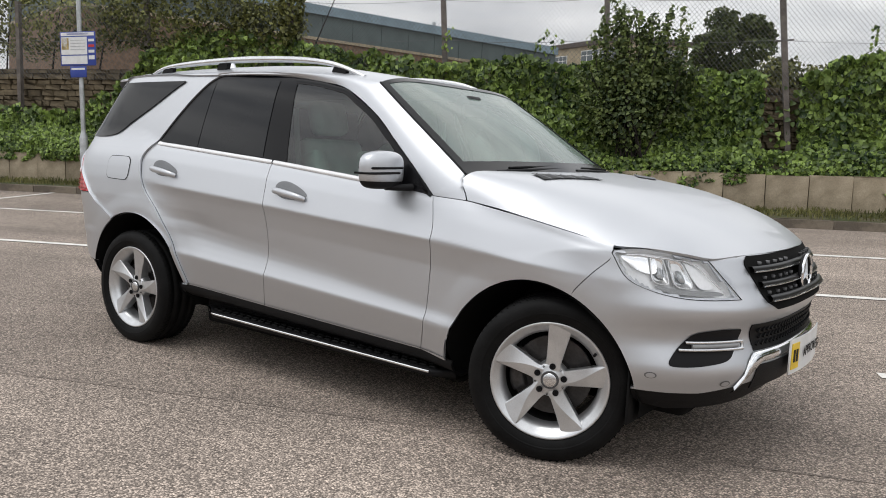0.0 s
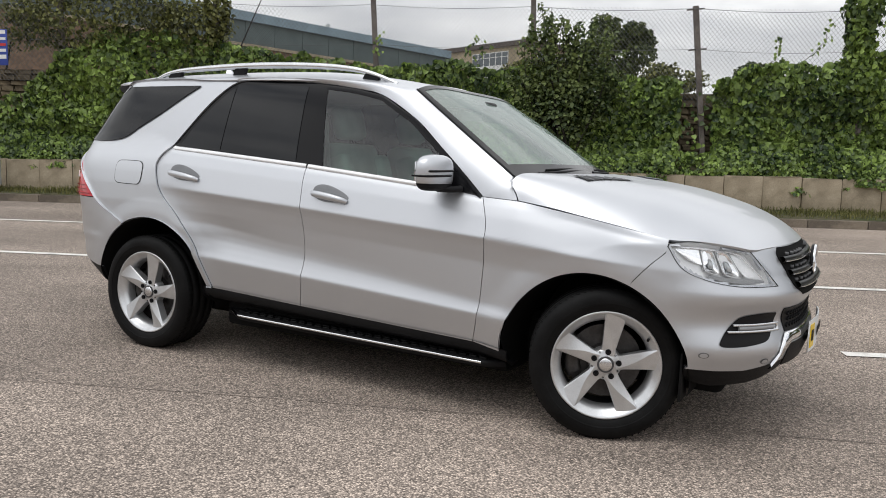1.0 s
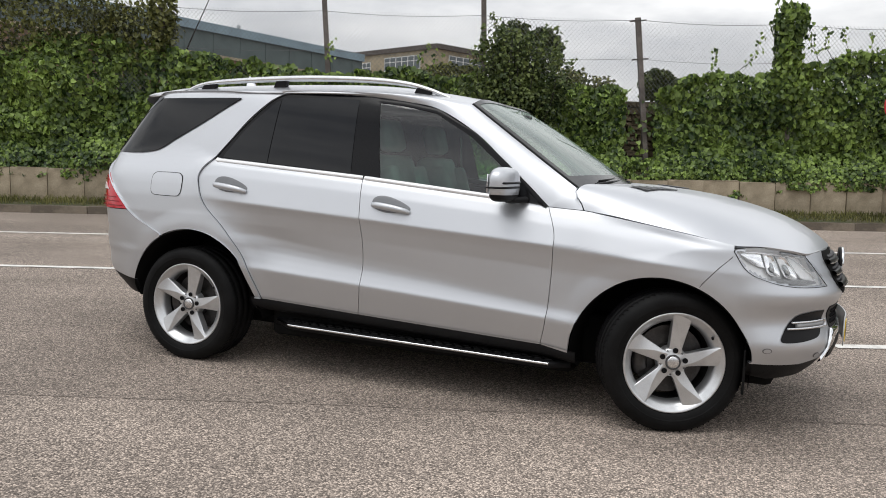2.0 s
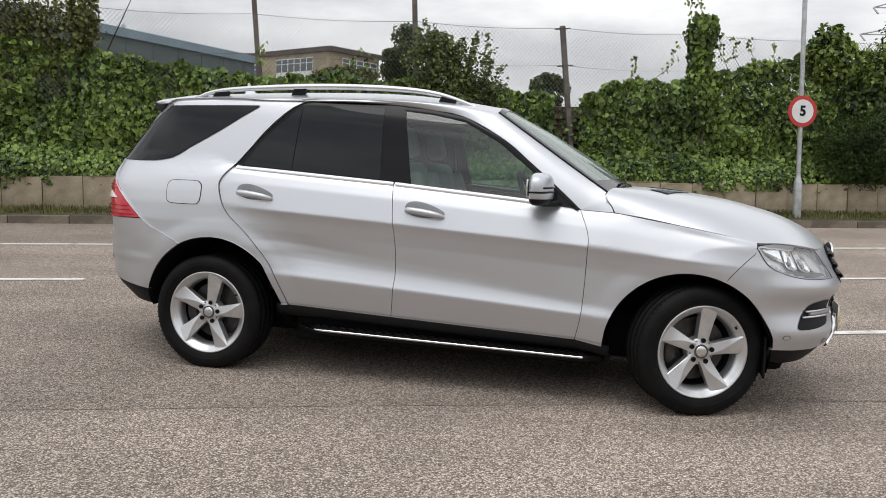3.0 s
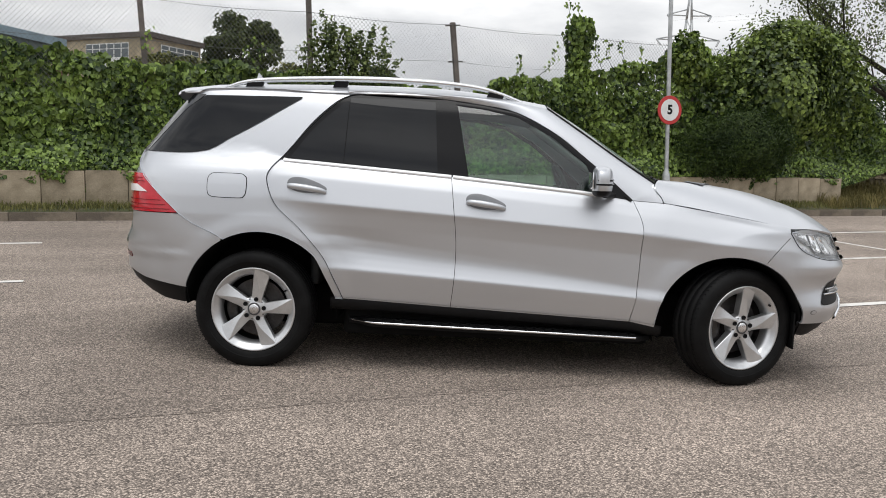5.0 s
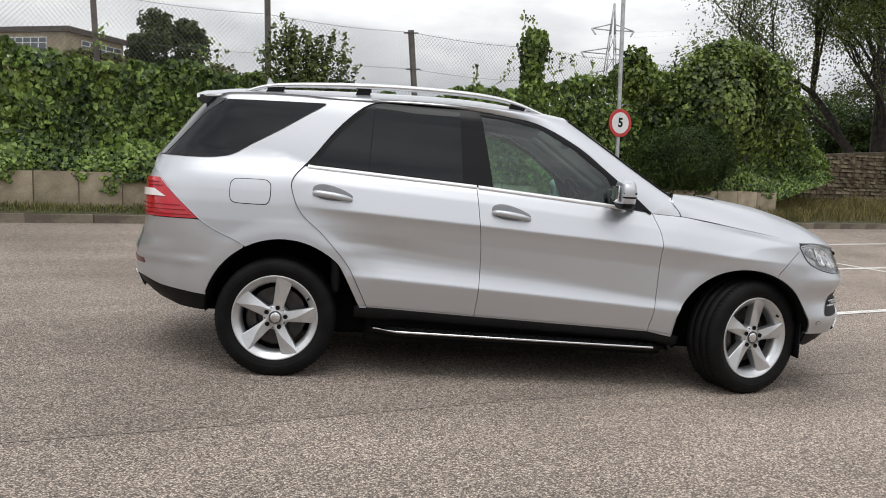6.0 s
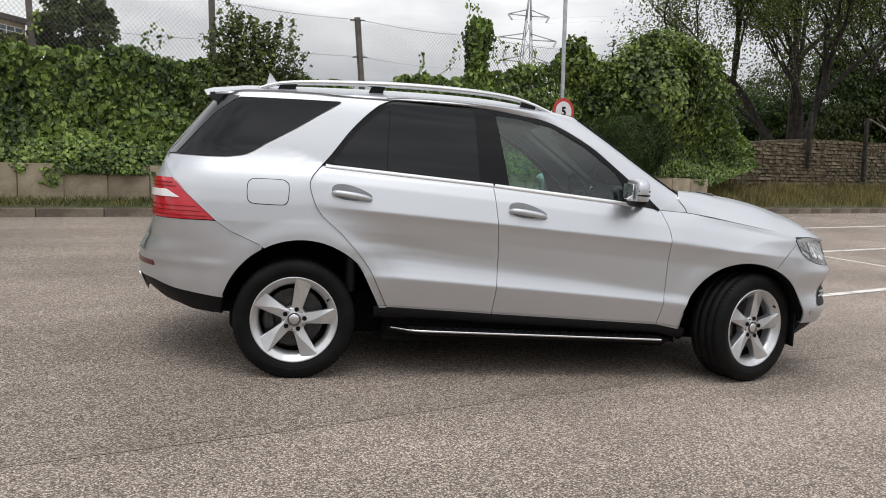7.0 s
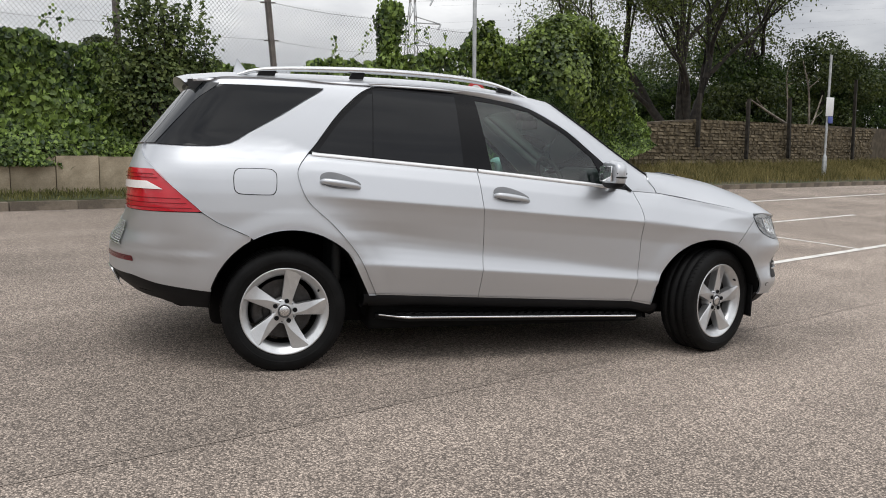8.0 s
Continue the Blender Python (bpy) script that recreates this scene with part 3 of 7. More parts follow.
def skin_fill(outline, off, rings=6, n=72):
    """A filled shape on the skin: rings shrinking to its middle."""
    bm = bmesh.new()
    p = closed_curve(outline, n)
    c = p.mean(0)
    loops = [[bm.verts.new(skin(*(c + (q - c) * k), off)) for q in p] for k in np.linspace(1, 1 / rings, rings)]
    for a, b in zip(loops, loops[1:]):
        for i in range(n):
            bm.faces.new((a[i], a[(i + 1) % n], b[(i + 1) % n], b[i]))
    mid = bm.verts.new(skin(*c, off))
    for i in range(n):
        bm.faces.new((loops[-1][i], loops[-1][(i + 1) % n], mid))
    bm.normal_update()
    return bm


car = thing("car", "silver five-door off-road car with five-spoke alloys, front wheels turned", "car")


def both(name, build, mat, label="", depth=0.012, parent=None, smooth=True):
    """A panel on the right flank and its mirror image on the left. Returns the right one."""
    first, made = None, build()
    for left in (False, True):
        bm = made.copy()
        bmesh.ops.remove_doubles(bm, verts=bm.verts, dist=1e-4)
        bmesh.ops.recalc_face_normals(bm, faces=bm.faces)
        bm.normal_update()
        big = max(bm.faces, key=lambda f: f.calc_area())
        if big.normal.dot(Vector((0, -1, 0.3)) if abs(big.normal.x) < 0.8 else Vector((big.normal.x, 0, 0))) < 0:
            bmesh.ops.reverse_faces(bm, faces=bm.faces)
        if depth:
            thicken(bm, depth)
        if left:
            flip_side(bm)
        holder = parent[1 if left else 0] if isinstance(parent, (list, tuple)) else (parent or car)
        ob = part(name, bm, mat, holder, label, smooth)
        first = first or []
        first.append(ob)
    made.free()
    return first


def arch_points(k, a0, a1, n=24):
    cx, cz, r = ARCHES[k]
    return [(cx + r * math.cos(radians(a)), cz + r * math.sin(radians(a))) for a in np.linspace(a0, a1, n)]


GAP = 0.0017
SEAM_R = [(0.535, 0.452), (0.488, 0.553), (0.41, 0.702), (0.268, 0.866), (0.127, 0.996), (0.069, 1.129), (0.076, 1.196), (0.131, 1.268)]
SEAM_B = [(1.18, 0.423), (1.198, 0.622), (1.199, 0.821), (1.176, 1.05), (1.158, 1.203)]
SEAM_F = [(2.25, 0.379), (2.28, 0.542), (2.296, 0.834), (2.296, 0.962), (2.245, 1.097)]
DLO_REAR = [(0.131, 1.268), (0.29, 1.485), (0.42, 1.617), (0.50, 1.668), (0.56, 1.680)]
DLO_TOP = [(0.56, 1.680), (0.794, 1.681), (1.087, 1.669), (1.343, 1.642), (1.547, 1.602), (1.785, 1.478), (1.954, 1.347), (2.122, 1.208), (2.245, 1.099)]


def shifted(points, dx):
    return [(x + dx, z) for x, z in points]


def line(a, b, n=8):
    return [tuple(np.array(a) + (np.array(b) - np.array(a)) * t) for t in np.linspace(0, 1, n)]


def along_belt(x0, x1, dz=0.0, n=14):
    return [(x, belt(x) + dz) for x in np.linspace(x0, x1, n)]


def rear_door():
    bm = bmesh.new()
    l, r = shifted(SEAM_R, GAP), shifted(SEAM_B, -GAP)
    skin_patch(bm, line(l[0], r[0]), along_belt(l[-1][0], r[-1][0]), l, r, 48, 96)
    return bm


def front_door():
    bm = bmesh.new()
    l, r = shifted(SEAM_B, GAP), shifted(SEAM_F, -GAP)
    skin_patch(bm, line(l[0], r[0]), along_belt(l[-1][0], r[-1][0]), l, r, 44, 96)
    return bm


TAIL_EDGE = [(-0.448, 0.925), (-0.60, 1.06), (-0.70, 1.155)]
BUMPER_SEAM_R = [(-0.190, 0.795), (-0.30, 0.843), (-0.372, 0.875), (-0.448, 0.925)]


GUTTER = smooth_curve([(-0.50, 0.700, 1.668), (-0.2, 0.704, 1.684), (0.3, 0.704, 1.696), (0.8, 0.702, 1.698), (1.2, 0.694, 1.690), (1.5, 0.680, 1.669), (1.73, 0.664, 1.636)], 40)
GLASS_LINE = [(0.232, 1.648), (-0.05, 1.645), (-0.36, 1.638), (-0.47, 1.55), (-0.60, 1.40), (-0.695, 1.293), (-0.50, 1.291), (-0.36, 1.300), (-0.27, 1.330), (-0.05, 1.465), (0.12, 1.575)]


def gutter(x):
    return (x, float(np.interp(x, GUTTER[:, 0], GUTTER[:, 1])), float(np.interp(x, GUTTER[:, 0], GUTTER[:, 2])))


def inside(outline, x, z):
    """How far a place lies inside an outline; 0 outside."""
    hit, near = False, 9.0
    for (ax, az), (bx, bz) in zip(outline, outline[1:] + outline[:1]):
        if (az > z) != (bz > z) and x < ax + (bx - ax) * (z - az) / (bz - az):
            hit = not hit
        dx, dz = bx - ax, bz - az
        t = min(max(((x - ax) * dx + (z - az) * dz) / (dx * dx + dz * dz), 0), 1)
        near = min(near, math.hypot(x - ax - t * dx, z - az - t * dz))
    return near if hit else 0.0


def quarter_panel():
    bm = bmesh.new()
    right = shifted(SEAM_R, -GAP)
    cx, cz, r = ARCHES[0]
    a1 = math.degrees(math.atan2(0.80 - cz, -0.19 - cx))
    a0 = math.degrees(math.asin((0.452 - cz) / r))
    arch = arch_points(0, a1, a0, 40)
    bottom = np.vstack([even(xz(BUMPER_SEAM_R[::-1]), 14)[:-1], even(arch, 44)[:-1], even([arch[-1], right[0]], 4)])
    g_top = along_belt(-0.755, right[-1][0], 0.0, 16)
    top = even([(s_at(x, z), z) for x, z in g_top], len(bottom) - 1)
    left = smooth_curve(xz(TAIL_EDGE + [(-0.765, 1.24), (-0.755, 1.29)]), 64)
    top[0] = left[-1]
    grid = coons(bottom, top, left, smooth_curve(right, 64))
    grid[:, -1] = top
    add_grid(bm, [[skin(s, z) for s, z in row] for row in grid])
    # the pillar above it, up to the roof
    lo = top
    hi = even([(s_at(x, gutter(x)[2]), gutter(x)[2]) for x in np.linspace(-0.48, 0.66, 30)], len(lo) - 1)
    l2 = smooth_curve([tuple(lo[0]), (s_at(-0.63, 1.45), 1.45), tuple(hi[0])], 40)
    r2 = smooth_curve([tuple(lo[-1])] + [(x + 0.02, z) for x, z in DLO_REAR[1:]] + [tuple(hi[-1])], 40)
    r2[0], r2[-1] = lo[-1], hi[-1]
    g = coons(lo, hi, l2, r2)
    g[:, 0] = lo
    rows = []
    for row in g:
        pts = []
        for s, z in row:
            p = skin_raw(s, z)
            sunk = 0.03 * smoothstep(0.003, 0.03, inside(GLASS_LINE, p.x, z))
            pts.append(skin(s, z, -sunk) if sunk else p)
        e = gutter(pts[-1].x)
        pts[-1] = Vector((e[0], -e[1] - 0.001, e[2]))
        rows.append(pts)
    add_grid(bm, rows)
    return bm


def front_wing():
    bm = bmesh.new()
    l = shifted(SEAM_F, GAP)
    cx, cz, r = ARCHES[1]
    a0 = math.degrees(math.asin(min(1, (0.352 - cz) / r)))
    a1 = math.degrees(math.atan2(0.771 - cz, 3.032 - cx))
    arch = arch_points(1, 180 - a0, a1, 40)
    bottom = np.vstack([even([l[0], arch[0]], 5)[:-1], even(xz(arch), 48)])
    top = smooth_curve(xz([(x, belt(x) - 0.002) for x in np.linspace(l[-1][0], 3.170, 14)]), len(bottom) - 1)
    right = smooth_curve(xz([(3.033, 0.771), (3.10, 0.848), (3.162, 0.910), (3.170, 0.940), (3.170, 0.968)]), 40)
    right[0], right[-1] = bottom[-1], top[-1]
    grid = coons(bottom, top, smooth_curve(l, 40), right)
    grid[:, -1] = top
    add_grid(bm, [[skin(s, z) for s, z in row] for row in grid])
    return bm


S_NOSE, S_TAIL = NOSE0 + REACH, TAIL0 - REACH


def half_and_half(build):
    """A part that wraps round nose or tail: the right half and its mirror image in one mesh."""
    bm = build()
    other = bm.copy()
    flip_side(other)
    me = bpy.data.meshes.new("half")
    other.to_mesh(me)
    bm.from_mesh(me)
    other.free()
    bpy.data.meshes.remove(me)
    bmesh.ops.remove_doubles(bm, verts=bm.verts, dist=1e-4)
    bmesh.ops.recalc_face_normals(bm, faces=bm.faces)
    return bm


def wrap_part(name, build, mat, label="", depth=0.012):
    bm = half_and_half(build)
    thicken(bm, depth) if depth else None
    return part(name, bm, mat, car, label)


def front_bumper():
    bm = bmesh.new()
    cx, cz, r = ARCHES[1]
    a1 = math.degrees(math.atan2(0.771 - cz, 3.032 - cx))
    left = smooth_curve(xz([(x, z) for x, z in arch_points(1, math.degrees(math.asin((0.40 - cz) / r)), a1, 16)]), 48)
    seam = smooth_curve(xz([(3.036, 0.769), (3.103, 0.846), (3.166, 0.908)]), 6)
    crown = [(s, float(np.interp(s, (s_at(3.165, 0.92), s_at(3.4, 0.95), S_NOSE), (0.952, 0.945, 0.945)))) for s in np.linspace(s_at(3.17, 0.95), S_NOSE, 20)]
    top = even(np.vstack([seam, smooth_curve(crown, 30)]), 90)
    bottom = even(xz([(3.275, 0.40), (3.40, 0.395), (3.5, 0.395)]) + [(s_at_y(0.5, 0.43), 0.43), (S_NOSE, 0.45)], 90)
    left[0], top[0] = bottom[0], left[-1]
    right = even([(S_NOSE, 0.45), (S_NOSE, top[-1][1])], 48)
    grid = coons(bottom, top, left, right)
    verts = [[bm.verts.new(skin(s, z)) for s, z in row] for row in grid]
    lamp = [tuple(q) for q in LAMP_LOW + LAMP_TOP[::-1]]
    for i in range(len(verts) - 1):
        for j in range(len(verts[0]) - 1):
            s, z = 0.25 * (grid[i, j] + grid[i + 1, j] + grid[i, j + 1] + grid[i + 1, j + 1])
            if inside(lamp, s, z) < 0.010:
                bm.faces.new((verts[i][j], verts[i + 1][j], verts[i + 1][j + 1], verts[i][j + 1]))
    bmesh.ops.delete(bm, geom=[v for v in bm.verts if not v.link_faces], context="VERTS")
    return bm


LAMP_LOW = xz([(3.168, 0.938), (3.235, 0.848), (3.33, 0.803), (3.42, 0.782), (3.50, 0.775)]) + [(s_at_y(0.61, 0.775), 0.775)]
LAMP_TOP = xz([(3.172, 0.950), (3.25, 0.962), (3.34, 0.957), (3.42, 0.945)]) + [(s_at_y(0.70, 0.925), 0.925)]


def front_skirt():
    bm = bmesh.new()
    top = even(xz([(3.275, 0.40), (3.40, 0.395), (3.5, 0.395)]) + [(s_at_y(0.5, 0.43), 0.43), (S_NOSE, 0.45)], 30)
    bottom = even(xz([(3.275, 0.30), (3.40, 0.27), (3.55, 0.265)]) + [(S_NOSE, 0.265)], 30)
    add_grid(bm, [[skin(*(b + (tp - b) * t), -0.012 - 0.05 * (1 - t)) for t in np.linspace(0, 1, 6)] for b, tp in zip(bottom, top)])
    return bm


def rear_bumper():
    bm = bmesh.new()
    cx, cz, r = ARCHES[0]
    a1 = math.degrees(math.atan2(0.795 - cz, -0.190 - cx))
    a0 = 180 - math.degrees(math.asin((0.487 - cz) / r))
    left = smooth_curve(xz(arch_points(0, a0, a1, 16)), 22)
    top = even(np.vstack([smooth_curve(xz([(x - 0.002, z - 0.003) for x, z in BUMPER_SEAM_R]), 10), even([(s_at(-0.46, 0.926), 0.926), (s_tail_y(0.6, 0.93), 0.926), (S_TAIL, 0.93)], 20)]), 40)
    bottom = even(xz([(-0.405, 0.487), (-0.69, 0.522), (-0.82, 0.555)]) + [(S_TAIL, 0.575)], 40)
    left[0], left[-1] = bottom[0], top[0]
    right = even([bottom[-1], top[-1]], 22)
    add_grid(bm, [[skin(s, z) for s, z in row] for row in coons(bottom, top, left, right)])
    return bm


def rear_skirt():
    bm = bmesh.new()
    top = even(xz([(-0.405, 0.487), (-0.69, 0.522), (-0.82, 0.555)]) + [(S_TAIL, 0.575)], 30)
    bottom = even(xz([(-0.416, 0.375), (-0.60, 0.378), (-0.70, 0.40)]) + [(S_TAIL, 0.42)], 30)
    add_grid(bm, [[skin(*(b + (tp - b) * t), -0.004 - 0.03 * (1 - t)) for t in np.linspace(0, 1, 6)] for b, tp in zip(bottom, top)])
    return bm


def tailgate():
    bm = bmesh.new()
    rows = []
    for z in np.linspace(0.935, 1.295, 20):
        s0 = s_at(float(np.interp(z, (1.14, 1.24, 1.30), (-0.685, -0.745, -0.74))), z) if z > 1.14 else s_tail_y(0.62, z)
        rows.append([skin(s, z, -0.003) for s in np.linspace(s0, S_TAIL, 16)])
    add_grid(bm, rows)
    return bm


def loft(edge, middle, power, nq=14):
    """A crowned sheet between an edge curve on the right and the middle line, with its mirror image on the left."""
    bm = bmesh.new()
    rows = []
    for i, (e, m) in enumerate(zip(edge, middle)):
        pw = power[i] if isinstance(power, (list, np.ndarray)) else power
        row = []
        for q in np.linspace(0, 1, nq + 1) ** 1.35:
            k2, kp = 1 - (1 - q) ** 2, 1 - (1 - q) ** pw
            row.append(Vector((e[0] + (m[0] - e[0]) * k2, -e[1] * (1 - q), e[2] + (m[2] - e[2]) * kp)))
        rows.append(row + [Vector((p.x, -p.y, p.z)) for p in row[-2::-1]])
    add_grid(bm, rows)
    return bm


def up(bm):
    bmesh.ops.recalc_face_normals(bm, faces=bm.faces)
    bm.normal_update()
    if sum(f.normal.z * f.calc_area() for f in bm.faces) < 0:
        bmesh.ops.reverse_faces(bm, faces=bm.faces)
    bm.normal_update()
    return bm


HOOD_EDGE = smooth_curve([(2.432, 0.857, 1.090), (2.60, 0.866, 1.068), (2.752, 0.875, 1.042), (3.0, 0.900, 1.000), (3.16, 0.892, 0.967), (3.30, 0.852, 0.966), (3.42, 0.785, 0.952), (3.50, 0.702, 0.936), (3.555, 0.56, 0.942)], 44)
HOOD_MID = smooth_curve([(2.50, 0, 1.224), (2.75, 0, 1.212), (3.0, 0, 1.183), (3.18, 0, 1.148), (3.36, 0, 1.098), (3.495, 0, 1.040), (3.585, 0, 0.985), (3.632, 0, 0.945)], 44)


HOOD_BACK = 1 - np.linspace(0, 1, len(HOOD_EDGE))
HOOD_POWER = 2.5 + 6.5 * HOOD_BACK ** 2 + 18 * HOOD_BACK ** 12


def hood_z(x, y):
    """The bonnet's height at a place on it."""
    k = np.minimum(abs(y) / HOOD_EDGE[:, 1], 1)
    xs = HOOD_EDGE[:, 0] + (HOOD_MID[:, 0] - HOOD_EDGE[:, 0]) * (1 - k ** 2)
    zs = HOOD_EDGE[:, 2] + (HOOD_MID[:, 2] - HOOD_EDGE[:, 2]) * (1 - k ** HOOD_POWER)
    return float(np.interp(x, xs, zs))


def hood_corner(p):
    """Draws the bonnet's rear corner back to the foot of the windscreen pillar."""
    back = smoothstep(2.72, 2.44, p.x) * smoothstep(1.085, 1.19, p.z) * min(abs(p.y) / 0.82, 1.0) ** 5
    return Vector((p.x - 0.062 * back, p.y, p.z))


bm = up(loft(HOOD_EDGE, HOOD_MID, HOOD_POWER, 30))
for v in bm.verts:
    v.co = hood_corner(v.co)
thicken(bm, 0.012)
bonnet = part("bonnet", bm, PAINT, car)

quarter_panels = both("quarter_panel", quarter_panel, PAINT)
rear_doors = both("rear_door", rear_door, PAINT)
front_doors = both("front_door", front_door, PAINT)
wings = both("front_wing", front_wing, PAINT)
nose = wrap_part("front_bumper", front_bumper, PAINT)
wrap_part("front_skirt", front_skirt, BLACK_TRIM, "unpainted black plastic skirt")
tail = wrap_part("rear_bumper", rear_bumper, PAINT)
wrap_part("rear_skirt", rear_skirt, BLACK_TRIM, "unpainted black plastic skirt")
gate = wrap_part("tailgate", tailgate, PAINT)

# roof, pillars and glass
ROOF_MID = smooth_curve([(-0.56, 0, 1.712), (-0.2, 0, 1.745), (0.3, 0, 1.762), (0.8, 0, 1.766), (1.15, 0, 1.755), (1.45, 0, 1.722), (1.72, 0, 1.682)], 40)
bm = up(loft(GUTTER + (0, 0.003, -0.006), ROOF_MID, 5.5, 20))
thicken(bm, 0.01)
roof = part("roof", bm, PAINT, car)
bm = up(loft(GUTTER - (0, 0.03, 0.05), ROOF_MID - (0, 0, 0.05), 2.6, 8))
part("headlining", bm, LINER, car, "grey fabric headlining")
SCREEN_EDGE = smooth_curve([(1.73, 0.664, 1.636), (1.95, 0.712, 1.488), (2.15, 0.746, 1.352), (2.31, 0.780, 1.246), (2.375, 0.800, 1.204)], 24)
SCREEN_MID = smooth_curve([(1.72, 0, 1.682), (1.98, 0, 1.548), (2.22, 0, 1.405), (2.43, 0, 1.270), (2.53, 0, 1.205)], 24)


def pillar_strip():
    """The roof rail and windscreen pillar, between the side windows and the roof or windscreen."""
    bm = bmesh.new()
    lo = [skin(x, z) for x, z in smooth_curve([(0.52, 1.674)] + DLO_TOP[0:], 70)]
    hi = np.vstack([GUTTER[GUTTER[:, 0] > 0.5], SCREEN_EDGE[1:]])
    hi = even(hi, 70)
    rows = []
    for a, h in zip(lo, hi):
        b = Vector((h[0], -h[1], h[2]))
        out = Vector((0, -0.7, 0.7)) * 0.012
        rows.append([a.lerp(b, t) + out * math.sin(math.pi * t) for t in np.linspace(0, 1, 7)])
    add_grid(bm, rows)
    # the foot of the pillar, between wing and bonnet
    foot, rows = rows[-1], []
    for i, t in enumerate(np.linspace(0, 0.90, 12)):
        x = 2.245 + 0.182 * t
        low = skin_raw(x, belt(x) + 0.001)
        k = t * (len(foot) - 1)
        j = min(int(k), len(foot) - 2)
        high = foot[j].lerp(foot[j + 1], k - j)
        out = Vector((0.0, -0.75, 0.65)) * 0.005 * t
        rows.append([low.lerp(high, q) + out * math.sin(math.pi * q) for q in np.linspace(0, 1, 9)])
    rows.append([hood_corner(Vector((2.429 + 0.068 * (1 - (1 - q) ** 2), -0.857 * (1 - q), 1.090 + 0.134 * (1 - (1 - q) ** 27)))) - Vector((0.004, 0, 0)) for q in np.linspace(0, 0.062, 9)])
    add_grid(bm, rows)
    return bm


both("roof_pillar", pillar_strip, PAINT)
SCREEN_POWER = np.linspace(5.5, 2.8, len(SCREEN_EDGE))
bm = up(loft(SCREEN_EDGE, SCREEN_MID, SCREEN_POWER, 20))
windscreen = part("windscreen", bm, SCREEN, car, "tinted windscreen glass")
windscreen.visible_shadow = False
rim_grid = bmesh.new()
rows = []
for i, (e, m) in enumerate(zip(SCREEN_EDGE, SCREEN_MID)):       # printed border down the sides
    row = []
    for q in (0.0, 0.015, 0.03, 0.045, 0.06):
        row.append(Vector((e[0] + (m[0] - e[0]) * (1 - (1 - q) ** 2) + 0.0015, -e[1] * (1 - q), e[2] + (m[2] - e[2]) * (1 - (1 - q) ** SCREEN_POWER[i]) + 0.0025)))
    rows.append(row)
add_grid(rim_grid, rows)
add_grid(rim_grid, [[Vector((p.x, -p.y, p.z)) for p in row] for row in rows])
for sel in (slice(0, 2), slice(-4, None)):
    tmp = loft(SCREEN_EDGE[sel] + (0.002, -0.004, 0.003), SCREEN_MID[sel] + (0.002, 0, 0.003), SCREEN_POWER[sel], 20)
    me = bpy.data.meshes.new("band")
    tmp.to_mesh(me)
    rim_grid.from_mesh(me)
    tmp.free()
    bpy.data.meshes.remove(me)
part("windscreen_border", rim_grid, GLOSS_BLACK, windscreen, "black printed border")
for side in (-1, 1):
    part("windscreen_seal", tube_mesh([(x, side * y, z + 0.002) for x, y, z in SCREEN_EDGE], 0.006, 6), BLACK_TRIM, windscreen)


def dlo_inner(x):
    """Height of the window opening's upper edge at x."""
    pts = DLO_TOP
    return float(np.interp(x, [p[0] for p in pts], [p[1] for p in pts]))


def rear_frame():
    bm = bmesh.new()
    left = [(x + 0.004, z) for x, z in DLO_REAR]
    right = [(1.262, belt(1.262)), (1.22, 1.42), (1.174, dlo_inner(1.174) - 0.004)]
    skin_patch(bm, along_belt(0.135, 1.262, 0.0), [(x, dlo_inner(x) - 0.004) for x in np.linspace(0.564, 1.174, 10)], left, right, 30, 16, 0.003)
    return bm


def rear_pane(x0, x1, xt0, xt1):
    def build():
        bm = bmesh.new()
        skin_patch(bm, along_belt(x0, x1, 0.014), [(x, dlo_inner(x) - 0.026) for x in np.linspace(xt0, xt1, 8)],
                   line((x0, belt(x0) + 0.014), (xt0, dlo_inner(xt0) - 0.026)), line((x1, belt(x1) + 0.014), (xt1, dlo_inner(xt1) - 0.026)), 14, 12, 0.0065)
        return bm
    return build


both("window_frame", rear_frame, GLOSS_BLACK, "gloss black window surround", parent=rear_doors)


def light_pane():
    bm = bmesh.new()
    l = [(0.185, belt(0.185) + 0.014), (0.33, 1.47), (0.495, 1.628)]
    skin_patch(bm, along_belt(0.185, 0.507, 0.014), [(0.495, 1.628), (0.522, 1.634)], l, line((0.507, belt(0.507) + 0.014), (0.522, 1.634)), 10, 12, 0.0065)
    return bm


both("quarter_light", light_pane, TINTED, "black privacy glass", parent=rear_doors)
both("window_pane", rear_pane(0.513, 1.075, 0.528, 1.045), TINTED, "black privacy glass", parent=rear_doors)


def front_pane():
    bm = bmesh.new()
    left = [(1.262, belt(1.262) + 0.008), (1.22, 1.42), (1.176, dlo_inner(1.176) - 0.022)]
    xs = np.linspace(1.176, 1.97, 12)
    top = [(x, dlo_inner(x) - 0.022 - 0.006 * smoothstep(1.4, 1.9, x)) for x in xs]
    right = [(2.055, belt(2.055) + 0.008), (2.005, 1.22), (1.97, top[-1][1])]
    skin_patch(bm, along_belt(1.262, 2.055, 0.008), top, left, right, 26, 16, 0.0)
    return bm


panes = both("window_pane", front_pane, CLEAR, "clear green-tinted side window", depth=0.0, parent=front_doors)
for pane in panes:
    pane.visible_shadow = False


